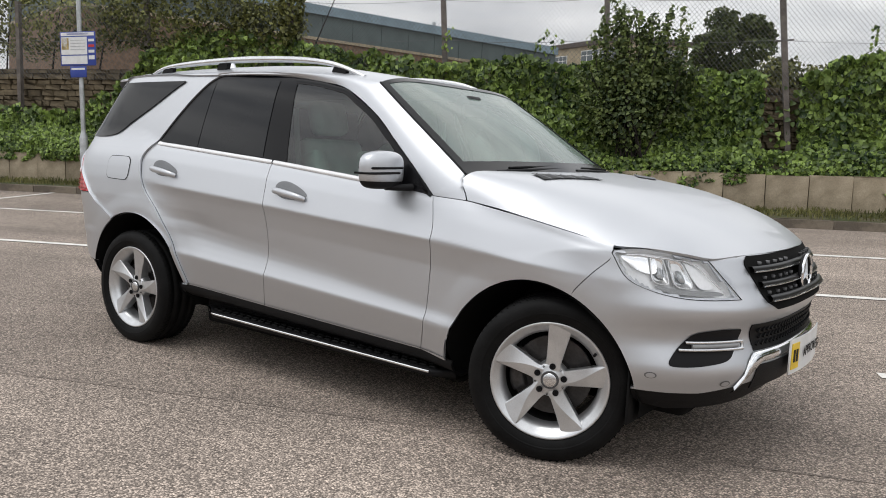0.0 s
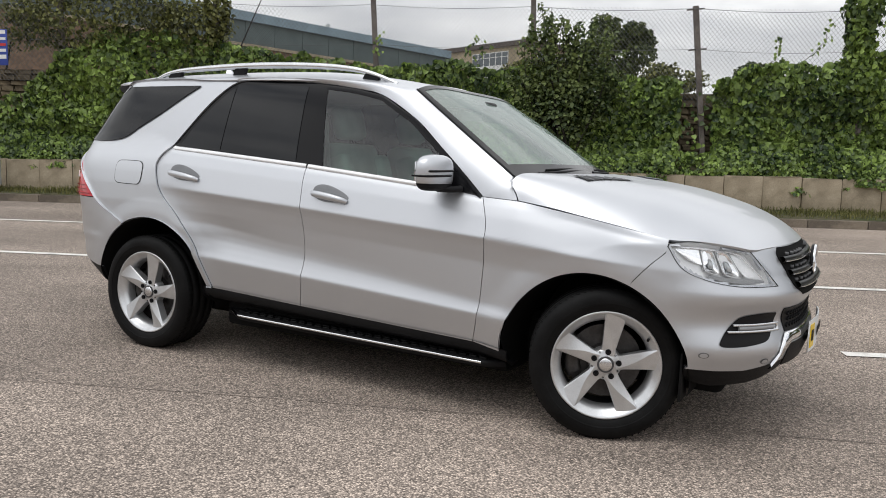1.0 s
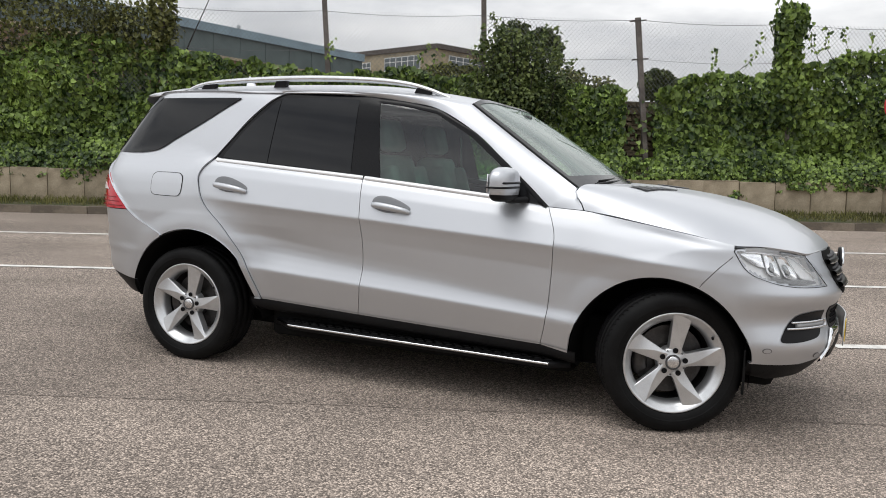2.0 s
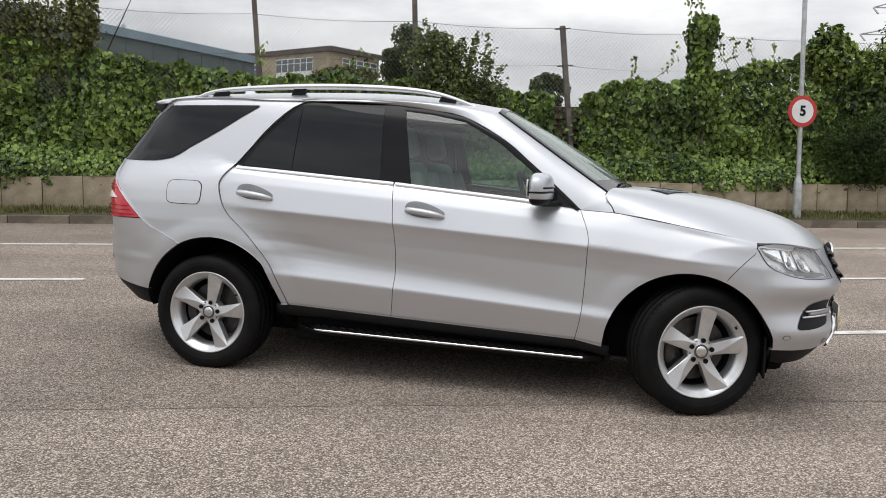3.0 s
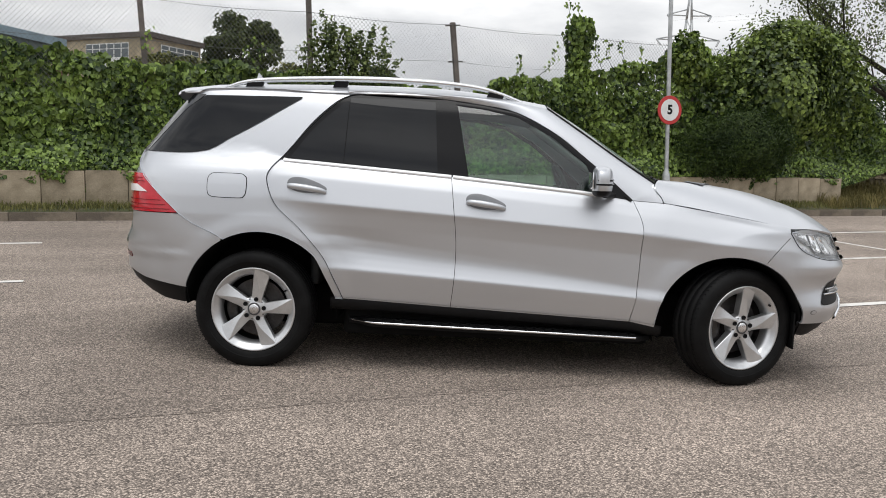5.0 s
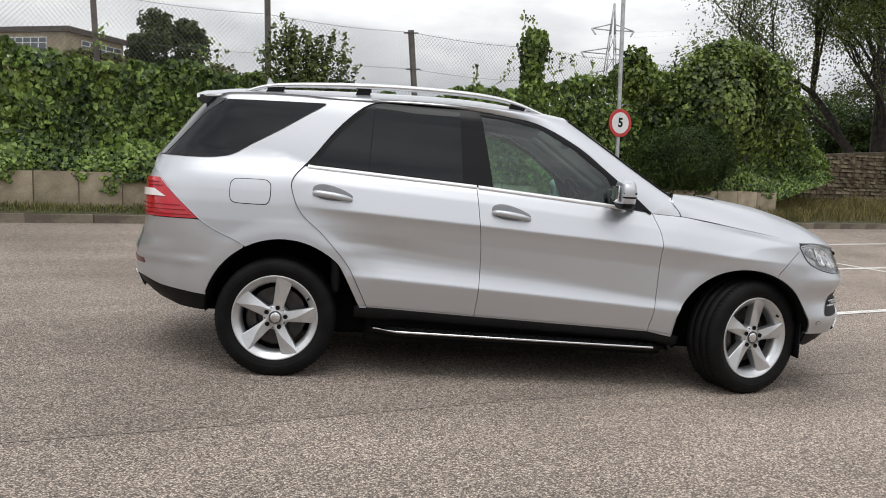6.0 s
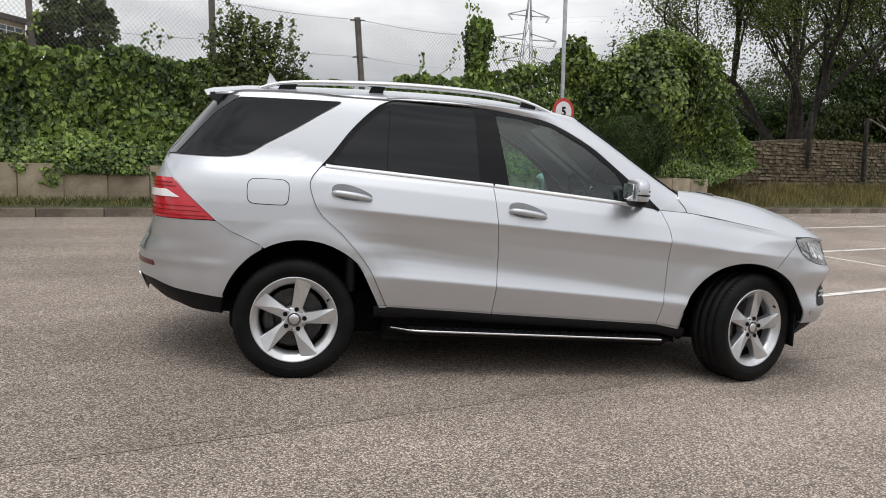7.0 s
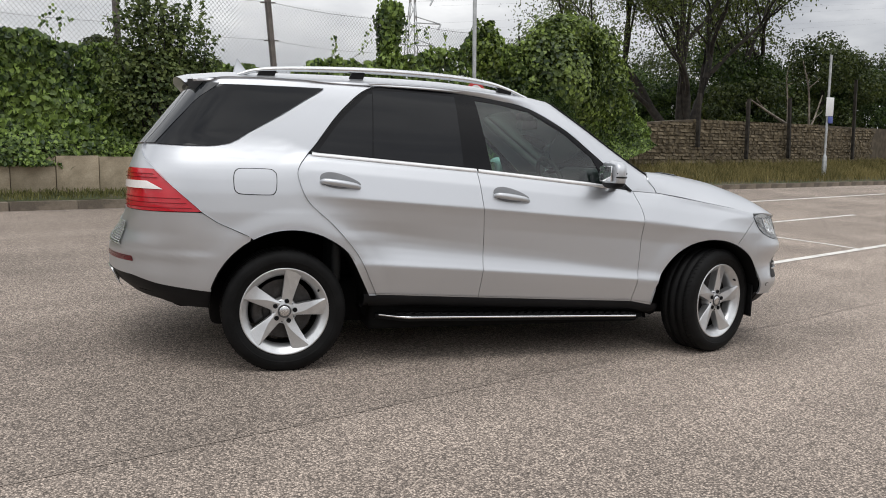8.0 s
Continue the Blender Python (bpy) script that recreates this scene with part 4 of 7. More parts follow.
def front_frame():
    """The black band over the front window, the pillar edge and the corner behind the mirror."""
    bm = bmesh.new()
    outer = smooth_curve([(x, dlo_inner(x) - 0.002) for x in np.linspace(1.17, 2.24, 24)], 40)
    rows = []
    for x, z in outer:
        k = smoothstep(1.4, 1.9, x)
        rows.append([skin(x, z, 0.003), skin(x - 0.009 * k, z - 0.013, 0.006), skin(x - 0.018 * k, max(z - 0.026, belt(x - 0.018 * k)), 0.002)])
    add_grid(bm, rows)
    skin_patch(bm, along_belt(2.05, 2.225, 0.0), line((1.962, 1.298), (2.22, 1.105)), line((2.05, belt(2.05)), (1.962, 1.298)), line((2.225, belt(2.225)), (2.22, 1.105)), 8, 8, 0.004)
    return bm


both("window_frame", front_frame, GLOSS_BLACK, "gloss black window surround", depth=0.008, parent=front_doors)


def belt_trim(x0, x1):
    def build():
        bm = bmesh.new()
        rows = []
        for x in np.linspace(x0, x1, 30):
            b = belt(x)
            rows.append([skin(x, b - 0.012, 0.002), skin(x, b - 0.008, 0.010), skin(x, b + 0.007, 0.010), skin(x, b + 0.011, 0.002)])
        add_grid(bm, rows)
        return bm
    return build


both("belt_trim", belt_trim(0.15, 1.158), BRIGHT, "bright chrome strip", depth=0.0, parent=rear_doors)
both("belt_trim", belt_trim(1.168, 2.06), BRIGHT, "bright chrome strip", depth=0.0, parent=front_doors)


def quarter_glass():
    bm = bmesh.new()
    low = xz([(-0.695, 1.294), (-0.50, 1.291), (-0.37, 1.299), (-0.27, 1.330), (-0.05, 1.465), (0.12, 1.575), (0.225, 1.640)])
    high = xz([(-0.352, 1.640), (-0.15, 1.644), (0.05, 1.647), (0.232, 1.648)])
    skin_patch(bm, low, high, xz([(-0.695, 1.294), (-0.60, 1.405), (-0.47, 1.552), (-0.352, 1.640)]), [(0.225, 1.640), (0.232, 1.648)], 64, 26, 0.008)
    return bm


both("quarter_window", quarter_glass, TINTED, "black privacy glass", depth=0.006)


def rear_glass():
    bm = bmesh.new()
    rows = []
    for z in np.linspace(1.295, 1.645, 14):
        s0 = s_at(float(np.interp(z, (1.294, 1.405, 1.552, 1.64), (-0.700, -0.605, -0.475, -0.358))), z)
        rows.append([skin(s, z, 0.010) for s in np.linspace(s0, S_TAIL, 24)])
    add_grid(bm, rows)
    return bm


wrap_part("rear_window", rear_glass, BACK_GLASS, "dark rear window glass", 0.006)

# spoiler over the rear window
def roof_z(x, y):
    """The roof's height at a place on it."""
    e, m = gutter(x), float(np.interp(x, ROOF_MID[:, 0], ROOF_MID[:, 2]))
    return e[2] - 0.006 + (m - e[2] + 0.006) * (1 - min(abs(y) / e[1], 1) ** 5.5)


rows = []
for k in np.linspace(-1, 1, 25):
    y = 0.68 * k
    tip = -0.615 + 0.07 * abs(k) ** 3
    zt = roof_z(-0.40, y) + 0.002
    rows.append([Vector((-0.26, y, roof_z(-0.26, y) + 0.003)), Vector((-0.34, y, roof_z(-0.34, y) + 0.005)), Vector((-0.45, y, zt - 0.006)), Vector((-0.53, y, zt - 0.016)), Vector((tip + 0.015, y, zt - 0.030)), Vector((tip, y, zt - 0.036)), Vector((tip + 0.012, y, zt - 0.042)), Vector((-0.52, y, zt - 0.062)), Vector((-0.45, y, zt - 0.078)), Vector((-0.40, y, zt - 0.082))])
bm = bmesh.new()
add_grid(bm, rows)
bmesh.ops.holes_fill(bm, edges=[e for e in bm.edges if e.is_boundary])
bmesh.ops.recalc_face_normals(bm, faces=bm.faces)
part("spoiler", bm, PAINT, car, smooth=30)
bm = bmesh.new()
add_box(bm, -0.26, -0.06, -0.028, 0.028, 1.705, 1.80, 0.0)
for v in bm.verts:
    if v.co.z > 1.77:
        v.co.x = -0.22 + (v.co.x + 0.26) * 0.28
        v.co.y *= 0.35
        v.co.z = 1.872 if v.co.x < -0.2 else 1.80
bmesh.ops.bevel(bm, geom=list(bm.edges), offset=0.006, segments=2, affect="EDGES")
part("aerial_fin", bm, PAINT, car)

# roof rails
RAIL = smooth_curve([(-0.25, 0.610, 1.708), (-0.16, 0.615, 1.738), (0.0, 0.62, 1.758), (0.35, 0.625, 1.775), (0.7, 0.625, 1.781), (1.05, 0.62, 1.773), (1.29, 0.617, 1.752), (1.44, 0.612, 1.718), (1.57, 0.605, 1.672)], 60)
for side in (-1, 1):
    rad = [0.011 + 0.012 * math.sin(math.pi * min(max(t, 0.04), 0.96)) ** 0.5 for t in np.linspace(0, 1, 61)]
    rail = part("roof_rail", tube_mesh([(x, side * y, z) for x, y, z in RAIL], rad, 10, flat=0.8), SATIN, car, "satin aluminium roof rail")
    for x0, x1 in ((-0.13, -0.03), (0.42, 0.50), (1.37, 1.46)):
        bm = bmesh.new()
        zs = [float(np.interp(x, RAIL[:, 0], RAIL[:, 2])) for x in (x0, x1)]
        zr = [float(np.interp(x, ROOF_MID[:, 0], ROOF_MID[:, 2])) - 0.062 for x in (x0, x1)]
        pts = []
        for y in (0.605, 0.632):
            pts.append([Vector((x0 - 0.03, side * y, zr[0])), Vector((x1 - 0.02, side * y, zr[1])), Vector((x1, side * y, zs[1] - 0.01)), Vector((x0, side * y, zs[0] - 0.01))])
        vs = [[bm.verts.new(p) for p in loop] for loop in pts]
        bm.faces.new(vs[0]), bm.faces.new(vs[1][::-1])
        for i in range(4):
            bm.faces.new((vs[0][i], vs[1][i], vs[1][(i + 1) % 4], vs[0][(i + 1) % 4]))
        bmesh.ops.recalc_face_normals(bm, faces=bm.faces)
        part("rail_foot", bm, BLACK_TRIM, rail, "black rail foot", smooth=False)

# inner shell, wheel housings and underside, seen only through gaps
def inner_shell():
    bm = bmesh.new()
    rows = []
    for x in np.linspace(-0.80, 3.14, 106):
        z0 = sill(x) + 0.005 if 0.45 < x < 2.45 else 0.45
        for cx, cz, r in ARCHES:
            if abs(x - cx) < r + 0.02:
                z0 = max(z0, cz + math.sqrt(max((r + 0.004) ** 2 - (x - cx) ** 2, 0)))
        z1 = belt(x) - 0.02
        rows.append([skin(s_at(x, z), z, -0.022) for z in np.linspace(min(z0, z1), z1, 14)])
    add_grid(bm, rows)
    return bm


both("inner_shell", inner_shell, SHADOW_BLACK, depth=0.0)
for k, (cx, cz, r) in enumerate(ARCHES):
    def housing(cx=cx, cz=cz, r=r):
        bm = bmesh.new()
        rows = []
        for a in np.linspace(*((-8, 180) if cx < 1 else (-12, 192)), 40):
            x, z = cx + (r - 0.006) * math.cos(radians(a)), cz + (r - 0.006) * math.sin(radians(a))
            rows.append([Vector((x, y, z)) for y in (-side_y(min(max(x, -0.4), 3.0), max(z, 0.3)) + 0.001 + 0.05 * smoothstep(0.40, 0.34, z) + 0.06 * smoothstep(3.1, 3.3, x) + (0.03 * smoothstep(0.48, 0.38, z) if x < -0.3 else 0.0), -0.75, -0.40)])
        add_grid(bm, rows)
        hub = bm.verts.new((cx, -0.40, cz))
        ends = [v for v in bm.verts if abs(v.co.y + 0.40) < 1e-6 and v is not hub]
        for a, b in zip(ends, ends[1:]):
            bm.faces.new((a, b, hub))
        return bm
    both("wheel_housing", housing, SHADOW_BLACK, depth=0.0)
bm = box_mesh(-0.40, 3.40, -0.56, 0.56, 0.22, 0.50, 0.04)
add_box(bm, -0.62, -0.34, -0.52, 0.52, 0.325, 0.56, 0.05)
add_box(bm, 0.52, 2.40, -0.78, 0.78, 0.21, 0.42, 0.03)
part("underside", bm, SHADOW_BLACK, car)


def sill_cladding():
    bm = bmesh.new()
    rows = []
    for x in np.linspace(0.46, 2.44, 40):
        z = sill(x)
        rows.append([skin(x, z + 0.004, -0.006), skin(x, z - 0.012, 0.002), skin(x, z - 0.05, -0.006), skin(x, z - 0.085, -0.045), skin(x, z - 0.10, -0.11)])
    add_grid(bm, rows)
    return bm


both("sill_cladding", sill_cladding, BLACK_TRIM, "black plastic sill")


def step_line(t):
    """The running board's outer edge, which draws in at its ends."""
    x = 0.56 + 1.84 * t
    pull = 0.10 * (1 - smoothstep(0.0, 0.10, t)) + 0.08 * smoothstep(0.94, 1.0, t)
    return x, 0.905 - pull, 0.312 - 0.034 * t


for side in (-1, 1):
    bm = bmesh.new()
    rows = []
    for t in np.linspace(0, 1, 44):
        x, y, z = step_line(t)
        rows.append([Vector((x, side * yy, zz)) for yy, zz in ((0.74, z + 0.016), (y - 0.03, z + 0.008), (y - 0.004, z + 0.004), (y, z - 0.006), (y - 0.008, z - 0.028), (0.74, z - 0.03))])
    add_grid(bm, rows)
    bmesh.ops.recalc_face_normals(bm, faces=bm.faces)
    board = part("running_board", bm, BLACK_TRIM, car, "black running board")
    part("edge_strip", tube_mesh([(x, side * (y + 0.001), z - 0.002) for x, y, z in (step_line(t) for t in np.linspace(0.012, 0.945, 50))], 0.0075, 8), CHROME, board, "polished edge strip")
    for i in range(58):
        t = 0.06 + 0.88 * i / 57
        x, y, z = step_line(t)
        for j, yy in enumerate((y - 0.045, y - 0.085)):
            if (i + j) % 2:
                part("tread_stud", box_mesh(x - 0.02, x + 0.02, side * yy - 0.010, side * yy + 0.010, z + 0.004, z + 0.017, 0.003, segments=1), RUBBER, board)


# door handles: a flush patch painted as the hollow's shade, and a bar across it
def handle(x0, x1, z0, z1, holder):
    cx, cz, tilt = 0.5 * (x0 + x1), 0.5 * (z0 + z1), -0.13
    cup = []
    for a in np.linspace(0, 2 * math.pi, 29)[:-1]:
        dx, dz = 0.112 * math.cos(a), 0.040 * math.sin(a) * (1 - 0.35 * math.cos(a))
        cup.append((cx + dx, cz + 0.010 + dz + tilt * dx))

    def hollow():
        bm = bmesh.new()
        c = np.array(cup).mean(0)
        loops = []
        for k, off in ((1.06, 0.0012), (1.0, 0.0018), (0.86, -0.006 + 0.008), (0.6, 0.0022), (0.2, 0.0024)):
            loops.append([bm.verts.new(skin(*(c + (np.array(q) - c) * k), off)) for q in cup])
        for a, b in zip(loops, loops[1:]):
            for i in range(len(cup)):
                bm.faces.new((a[i], a[(i + 1) % len(cup)], b[(i + 1) % len(cup)], b[i]))
        bm.faces.new(loops[-1])
        return bm

    both("handle_cup_shade", hollow, CUP, "grey patch painted as the shade in the handle recess", depth=0.0, parent=holder)

    def bar():
        pts = [skin(cx + d, cz - 0.010 + tilt * d, o) for d, o in ((-0.11, 0.004), (-0.095, 0.026), (-0.04, 0.034), (0.04, 0.034), (0.085, 0.026), (0.112, 0.004))]
        p = smooth_curve([tuple(q) for q in pts], 22)
        return tube_mesh([tuple(q) for q in p], [0.008 + 0.0075 * math.sin(math.pi * t) ** 0.5 * (1.12 - 0.3 * t) for t in np.linspace(0.02, 0.98, 23)], 12, flat=1.25)

    bars = both("door_handle", bar, PAINT, depth=0.0, parent=holder)
    return bars


# grey for the painted recess shade, also on sensor rings and louvres
CUP = plain("handle_shade_and_trim_grey", (0.20, 0.206, 0.215), 0.45, 0.5)
handle(0.193, 0.421, 1.063, 1.151, rear_doors)
handle(1.254, 1.484, 1.002, 1.09, front_doors)

# fuel flap
FLAP = [(-0.288, 1.141), (-0.272, 1.168), (-0.242, 1.176), (-0.10, 1.176), (-0.068, 1.166), (-0.052, 1.142), (-0.053, 1.066), (-0.066, 1.038), (-0.095, 1.029), (-0.236, 1.031), (-0.272, 1.040), (-0.287, 1.068)]
bm = skin_fill(xz(FLAP), 0.0015)
part("flap_gap", bm, SHADOW_BLACK, quarter_panels[0])
bm = skin_fill(xz([(-0.17 + (x + 0.17) * 0.965, 1.1025 + (z - 1.1025) * 0.945) for x, z in FLAP]), 0.0035)
part("fuel_flap", bm, PAINT, quarter_panels[0])


# tail lamps
def tail_lamp(z0, z1, off, x_of=None, inner=0.55):
    def build():
        bm = bmesh.new()
        rows = []
        for z in np.linspace(z0, z1, 12):
            x = float(np.interp(z, (0.925, 1.06, 1.158), (-0.450, -0.602, -0.703)))
            s0, s1 = s_at(x, z) if x_of is None else s_at(x_of(z), z), s_tail_y(inner, z)
            rows.append([skin(s, z, off + 0.006 * math.sin(math.pi * t)) for t, s in zip(np.linspace(0, 1, 16), np.linspace(s0, s1, 16))])
        add_grid(bm, rows)
        return bm
    return build


RIB_RED = plain("deep_red_rib", (0.20, 0.003, 0.008), 0.25, spec=0.3)
lamps = both("tail_lamp", tail_lamp(0.932, 1.156, 0.003), RED_LENS, "red wrap-round tail lamp with a pale band", depth=0.01)
both("lamp_band", tail_lamp(1.048, 1.090, 0.0115, lambda z: float(np.interp(z, (1.048, 1.090), (-0.655, -0.735)))), PALE_LENS, "pale clear band", depth=0.004, parent=lamps)


for z0, z1 in ((0.946, 0.951), (0.972, 0.977), (0.998, 1.003), (1.106, 1.111), (1.126, 1.131)):
    both("lens_rib", tail_lamp(z0, z1, 0.0100, lambda z: float(np.interp(z, (0.925, 1.06, 1.158), (-0.450, -0.602, -0.703))) - 0.03), RIB_RED, "", depth=0.0, parent=lamps)


DARK_RED = plain("dark_red_reflector", (0.10, 0.004, 0.008), 0.2, spec=0.3)


def reflector():
    bm = bmesh.new()
    add_grid(bm, [[skin(s_tail_y(y, z), z, 0.004) for y in np.linspace(0.69, 0.30, 10)] for z in (0.632, 0.64, 0.655, 0.662)])
    return bm


both("rear_reflector", reflector, DARK_RED, "slim red reflector", depth=0.004)


def step_plate():
    bm = bmesh.new()
    for i in range(11):
        z = 0.715 + i * 0.0125
        add_grid(bm, [[skin(s_tail_y(y, zz), zz, o) for y in np.linspace(0.60, 0.0, 10)] for zz, o in ((z, 0.004), (z + 0.003, 0.011), (z + 0.006, 0.011), (z + 0.009, 0.004))])
    return bm


wrap_part("loading_step", step_plate, SATIN, "ribbed chrome loading step", 0.0)


def rear_chrome():
    bm = bmesh.new()
    add_grid(bm, [[skin(s_tail_y(y, z), z, 0.006) for y in np.linspace(0.40, 0.0, 12)] for z in (0.45, 0.47, 0.53, 0.555)])
    return bm


wrap_part("rear_scuff_plate", rear_chrome, SATIN, "bright metal underguard", 0.006)

# headlamps: a dark bowl with two lenses behind a clear cover

def lamp_patch(off, shrink=0.0, nu=28, nv=12):
    def build():
        bm = bmesh.new()
        lo, hi = smooth_curve(LAMP_LOW, nu), smooth_curve(LAMP_TOP, nu)
        l = even([lo[0], hi[0]], nv)
        r = smooth_curve([tuple(lo[-1]), (s_at_y(0.635, 0.86), 0.86), tuple(hi[-1])], nv)
        g = coons(lo, hi, l, r)
        if shrink:
            c = g.reshape(-1, 2).mean(0)
            g = c + (g - c) * (1 - shrink)
        add_grid(bm, [[skin(s, z, off) for s, z in row] for row in g])
        return bm
    return build


BOWL = plain("lamp_bezel_silver", (0.88, 0.885, 0.89), 0.3, 0.25)
REFLECTOR = plain("lamp_reflector", (0.95, 0.955, 0.96), 0.16, 0.9)
LAMP_GREY = plain("lamp_strip_grey", (0.30, 0.305, 0.31), 0.4, 0.2)
LENS_GLASS = plain("projector_glass", (0.55, 0.57, 0.58), 0.06, 0.55)
LAMP_LINE = [tuple(q) for q in even(smooth_curve(LAMP_LOW, 40), 36)] + [tuple(q) for q in even(smooth_curve(LAMP_TOP, 40)[::-1], 30)]


def lamp_band(steps):
    """A band round the lamp: steps of (shrink, offset from the skin)."""
    def build():
        bm = bmesh.new()
        p = np.array(LAMP_LINE + LAMP_LINE[:1])
        c = p[:-1].mean(0)
        add_grid(bm, [[skin(*(c + (q - c) * (1 - k)), off) for k, off in steps] for q in p])
        return bm
    return build


head = both("headlamp", lamp_band([(0.0, 0.001), (0.008, 0.004), (0.022, 0.004), (0.030, -0.004)]), GLOSS_BLACK, "clear headlamp with bright reflector cups", depth=0.0)
both("lamp_wall", lamp_band([(0.022, 0.002), (0.06, -0.004), (0.12, -0.026)]), BOWL, "pale inner wall of the lamp", depth=0.0, parent=head)
both("lamp_bowl", lamp_patch(-0.026, 0.08), BOWL, "satin silver bezel", depth=0.0, parent=head)


def lamp_at(u, v):
    """A place in the lamp: u from its outer tip to the grille, v from its lower to its upper edge."""
    lo, hi = smooth_curve(LAMP_LOW, 40), smooth_curve(LAMP_TOP, 40)
    k = min(max(u, 0), 1) * 40
    i = min(int(k), 39)
    a, b = lo[i] + (lo[i + 1] - lo[i]) * (k - i), hi[i] + (hi[i + 1] - hi[i]) * (k - i)
    return a + (b - a) * v


def lamp_skin(q, off):
    """A place inside the lamp: the pieces lean back, so that they face the sky."""
    return skin(*lamp_at(*q), off - 0.006 - 0.028 * q[1])


def lamp_shape(outline, off, dome=0.0, rings=5, n=40):
    """A piece of the lamp's inside, domed or hollow."""
    def build():
        bm = bmesh.new()
        p = closed_curve(outline, n)
        c = p.mean(0)
        loops = []
        for k in np.linspace(1, 1 / rings, rings):
            loops.append([bm.verts.new(lamp_skin(c + (q - c) * k, off + dome * (1 - k * k))) for q in p])
        for a, b in zip(loops, loops[1:]):
            for i in range(n):
                bm.faces.new((a[i], a[(i + 1) % n], b[(i + 1) % n], b[i]))
        bm.faces.new(loops[-1])
        return bm
    return build


def lamp_wire(outline, wire, off, closed=True):
    def build():
        p = closed_curve(outline, 40) if closed else smooth_curve(outline, 24)
        return tube_mesh([lamp_skin(q, off) for q in p], wire, 6, closed=closed)
    return build


def cup_outline(u, v, du, dv):
    return [(u + du * math.copysign(abs(math.cos(a)) ** 0.5, math.cos(a)), v + dv * math.copysign(abs(math.sin(a)) ** 0.5, math.sin(a))) for a in np.linspace(0, 2 * math.pi, 21)[:-1]]


both("side_reflector", lamp_shape([(0.10, 0.55), (0.20, 0.86), (0.34, 0.88), (0.44, 0.80), (0.43, 0.48), (0.30, 0.40)], 0.006, -0.004), REFLECTOR, "bright side reflector", depth=0.0, parent=head)
for u, du in ((0.455, 0.066), (0.625, 0.072)):
    both("reflector_cup", lamp_shape(cup_outline(u, 0.54, du, 0.30), 0.0075, -0.016), REFLECTOR, "bright squarish reflector cup", depth=0.0, parent=head)
    both("cup_rim", lamp_wire(cup_outline(u, 0.54, du, 0.31), 0.0026, 0.0085), BOWL, "", depth=0.0, parent=head)
    both("projector_lens", lamp_shape(cup_outline(u + 0.004, 0.50, du * 0.40, 0.13), 0.002, 0.010, 5, 28), LENS_GLASS, "clear lens in front of the bulb", depth=0.0, parent=head)
for u in (0.385, 0.545, 0.705):
    both("cup_divider", lamp_wire([(u - 0.008, 0.84), (u, 0.6), (u + 0.004, 0.26)], 0.0034, 0.007, False), LAMP_GREY, "", depth=0.0, parent=head)
both("lower_strip", lamp_shape([(0.44, 0.10), (0.44, 0.18), (0.65, 0.21), (0.86, 0.21), (0.88, 0.12), (0.65, 0.09)], 0.007), LAMP_GREY, "grey indicator strip", depth=0.0, parent=head)
both("lamp_strip", lamp_wire([(0.16, 0.80), (0.25, 0.86), (0.42, 0.87), (0.62, 0.87), (0.78, 0.85), (0.84, 0.74), (0.875, 0.48), (0.90, 0.26)], 0.003, 0.012, False), REFLECTOR, "bright line inside the lamp's edge", depth=0.0, parent=head)
both("inner_bezel", lamp_shape([(0.72, 0.80), (0.78, 0.80), (0.83, 0.68), (0.86, 0.32), (0.74, 0.28)], 0.006), BOWL, "", depth=0.0, parent=head)


covers = both("lamp_cover", lamp_patch(0.003), LENS, "clear plastic cover", depth=0.0, parent=head)
for cover in covers:
    cover.visible_shadow = False


# grille with three slats and the round emblem
def grille_back():
    bm = bmesh.new()
    add_grid(bm, [[skin(s_at_y(y, z), z, 0.004) for y in np.linspace(float(np.interp(z, (0.72, 0.76, 0.90, 0.92, 0.938), (0.38, 0.47, 0.535, 0.53, 0.50))), 0, 16)] for z in np.linspace(0.725, 0.938, 14)])
    return bm


grille = wrap_part("grille", grille_back, SHADOW_BLACK, "black radiator grille with silver-edged slats", 0.01)


def slat(z):
    def build():
        bm = bmesh.new()
        w = float(np.interp(z, (0.74, 0.90), (0.445, 0.527)))
        rows = []
        for y in np.linspace(w, 0.0, 18):
            rows.append([skin(s_at_y(y, z + d), z + d, o) for d, o in ((-0.013, 0.005), (-0.011, 0.020), (-0.004, 0.026), (0.010, 0.022), (0.013, 0.005))])
        add_grid(bm, rows)
        return bm
    return build


HUB_GREY = plain("dark_grey_metal", (0.09, 0.09, 0.093), 0.4, 0.4)
DARK_SLAT = plain("graphite_slat", (0.009, 0.009, 0.010), 0.35, spec=0.25)
for z in (0.768, 0.826, 0.884):
    bm = half_and_half(slat(z))
    part("slat", bm, DARK_SLAT, grille, "dark metal slat with a bright edge")
    bm = half_and_half(lambda z=z: tube_mesh([skin(s_at_y(y, z - 0.012), z - 0.012, 0.024) for y in np.linspace(float(np.interp(z, (0.74, 0.90), (0.435, 0.517))), 0.0, 18)], 0.0036, 5))
    part("slat_edge", bm, SATIN, grille)
for side in (-1, 1):
    for z in (0.797, 0.855, 0.912):
        for k in range(5):
            y = 0.135 + 0.075 * k
            p = skin(s_at_y(y, z), z, 0.012)
            part("grille_fin", box_mesh(-0.016, 0.008, -0.003, 0.003, -0.014, 0.000, 0.001, m=Matrix.Translation((p.x, side * -p.y, p.z)) @ Matrix.Rotation(radians(side * 20), 4, "X"), segments=1), HUB_GREY, grille, "small grey fin")
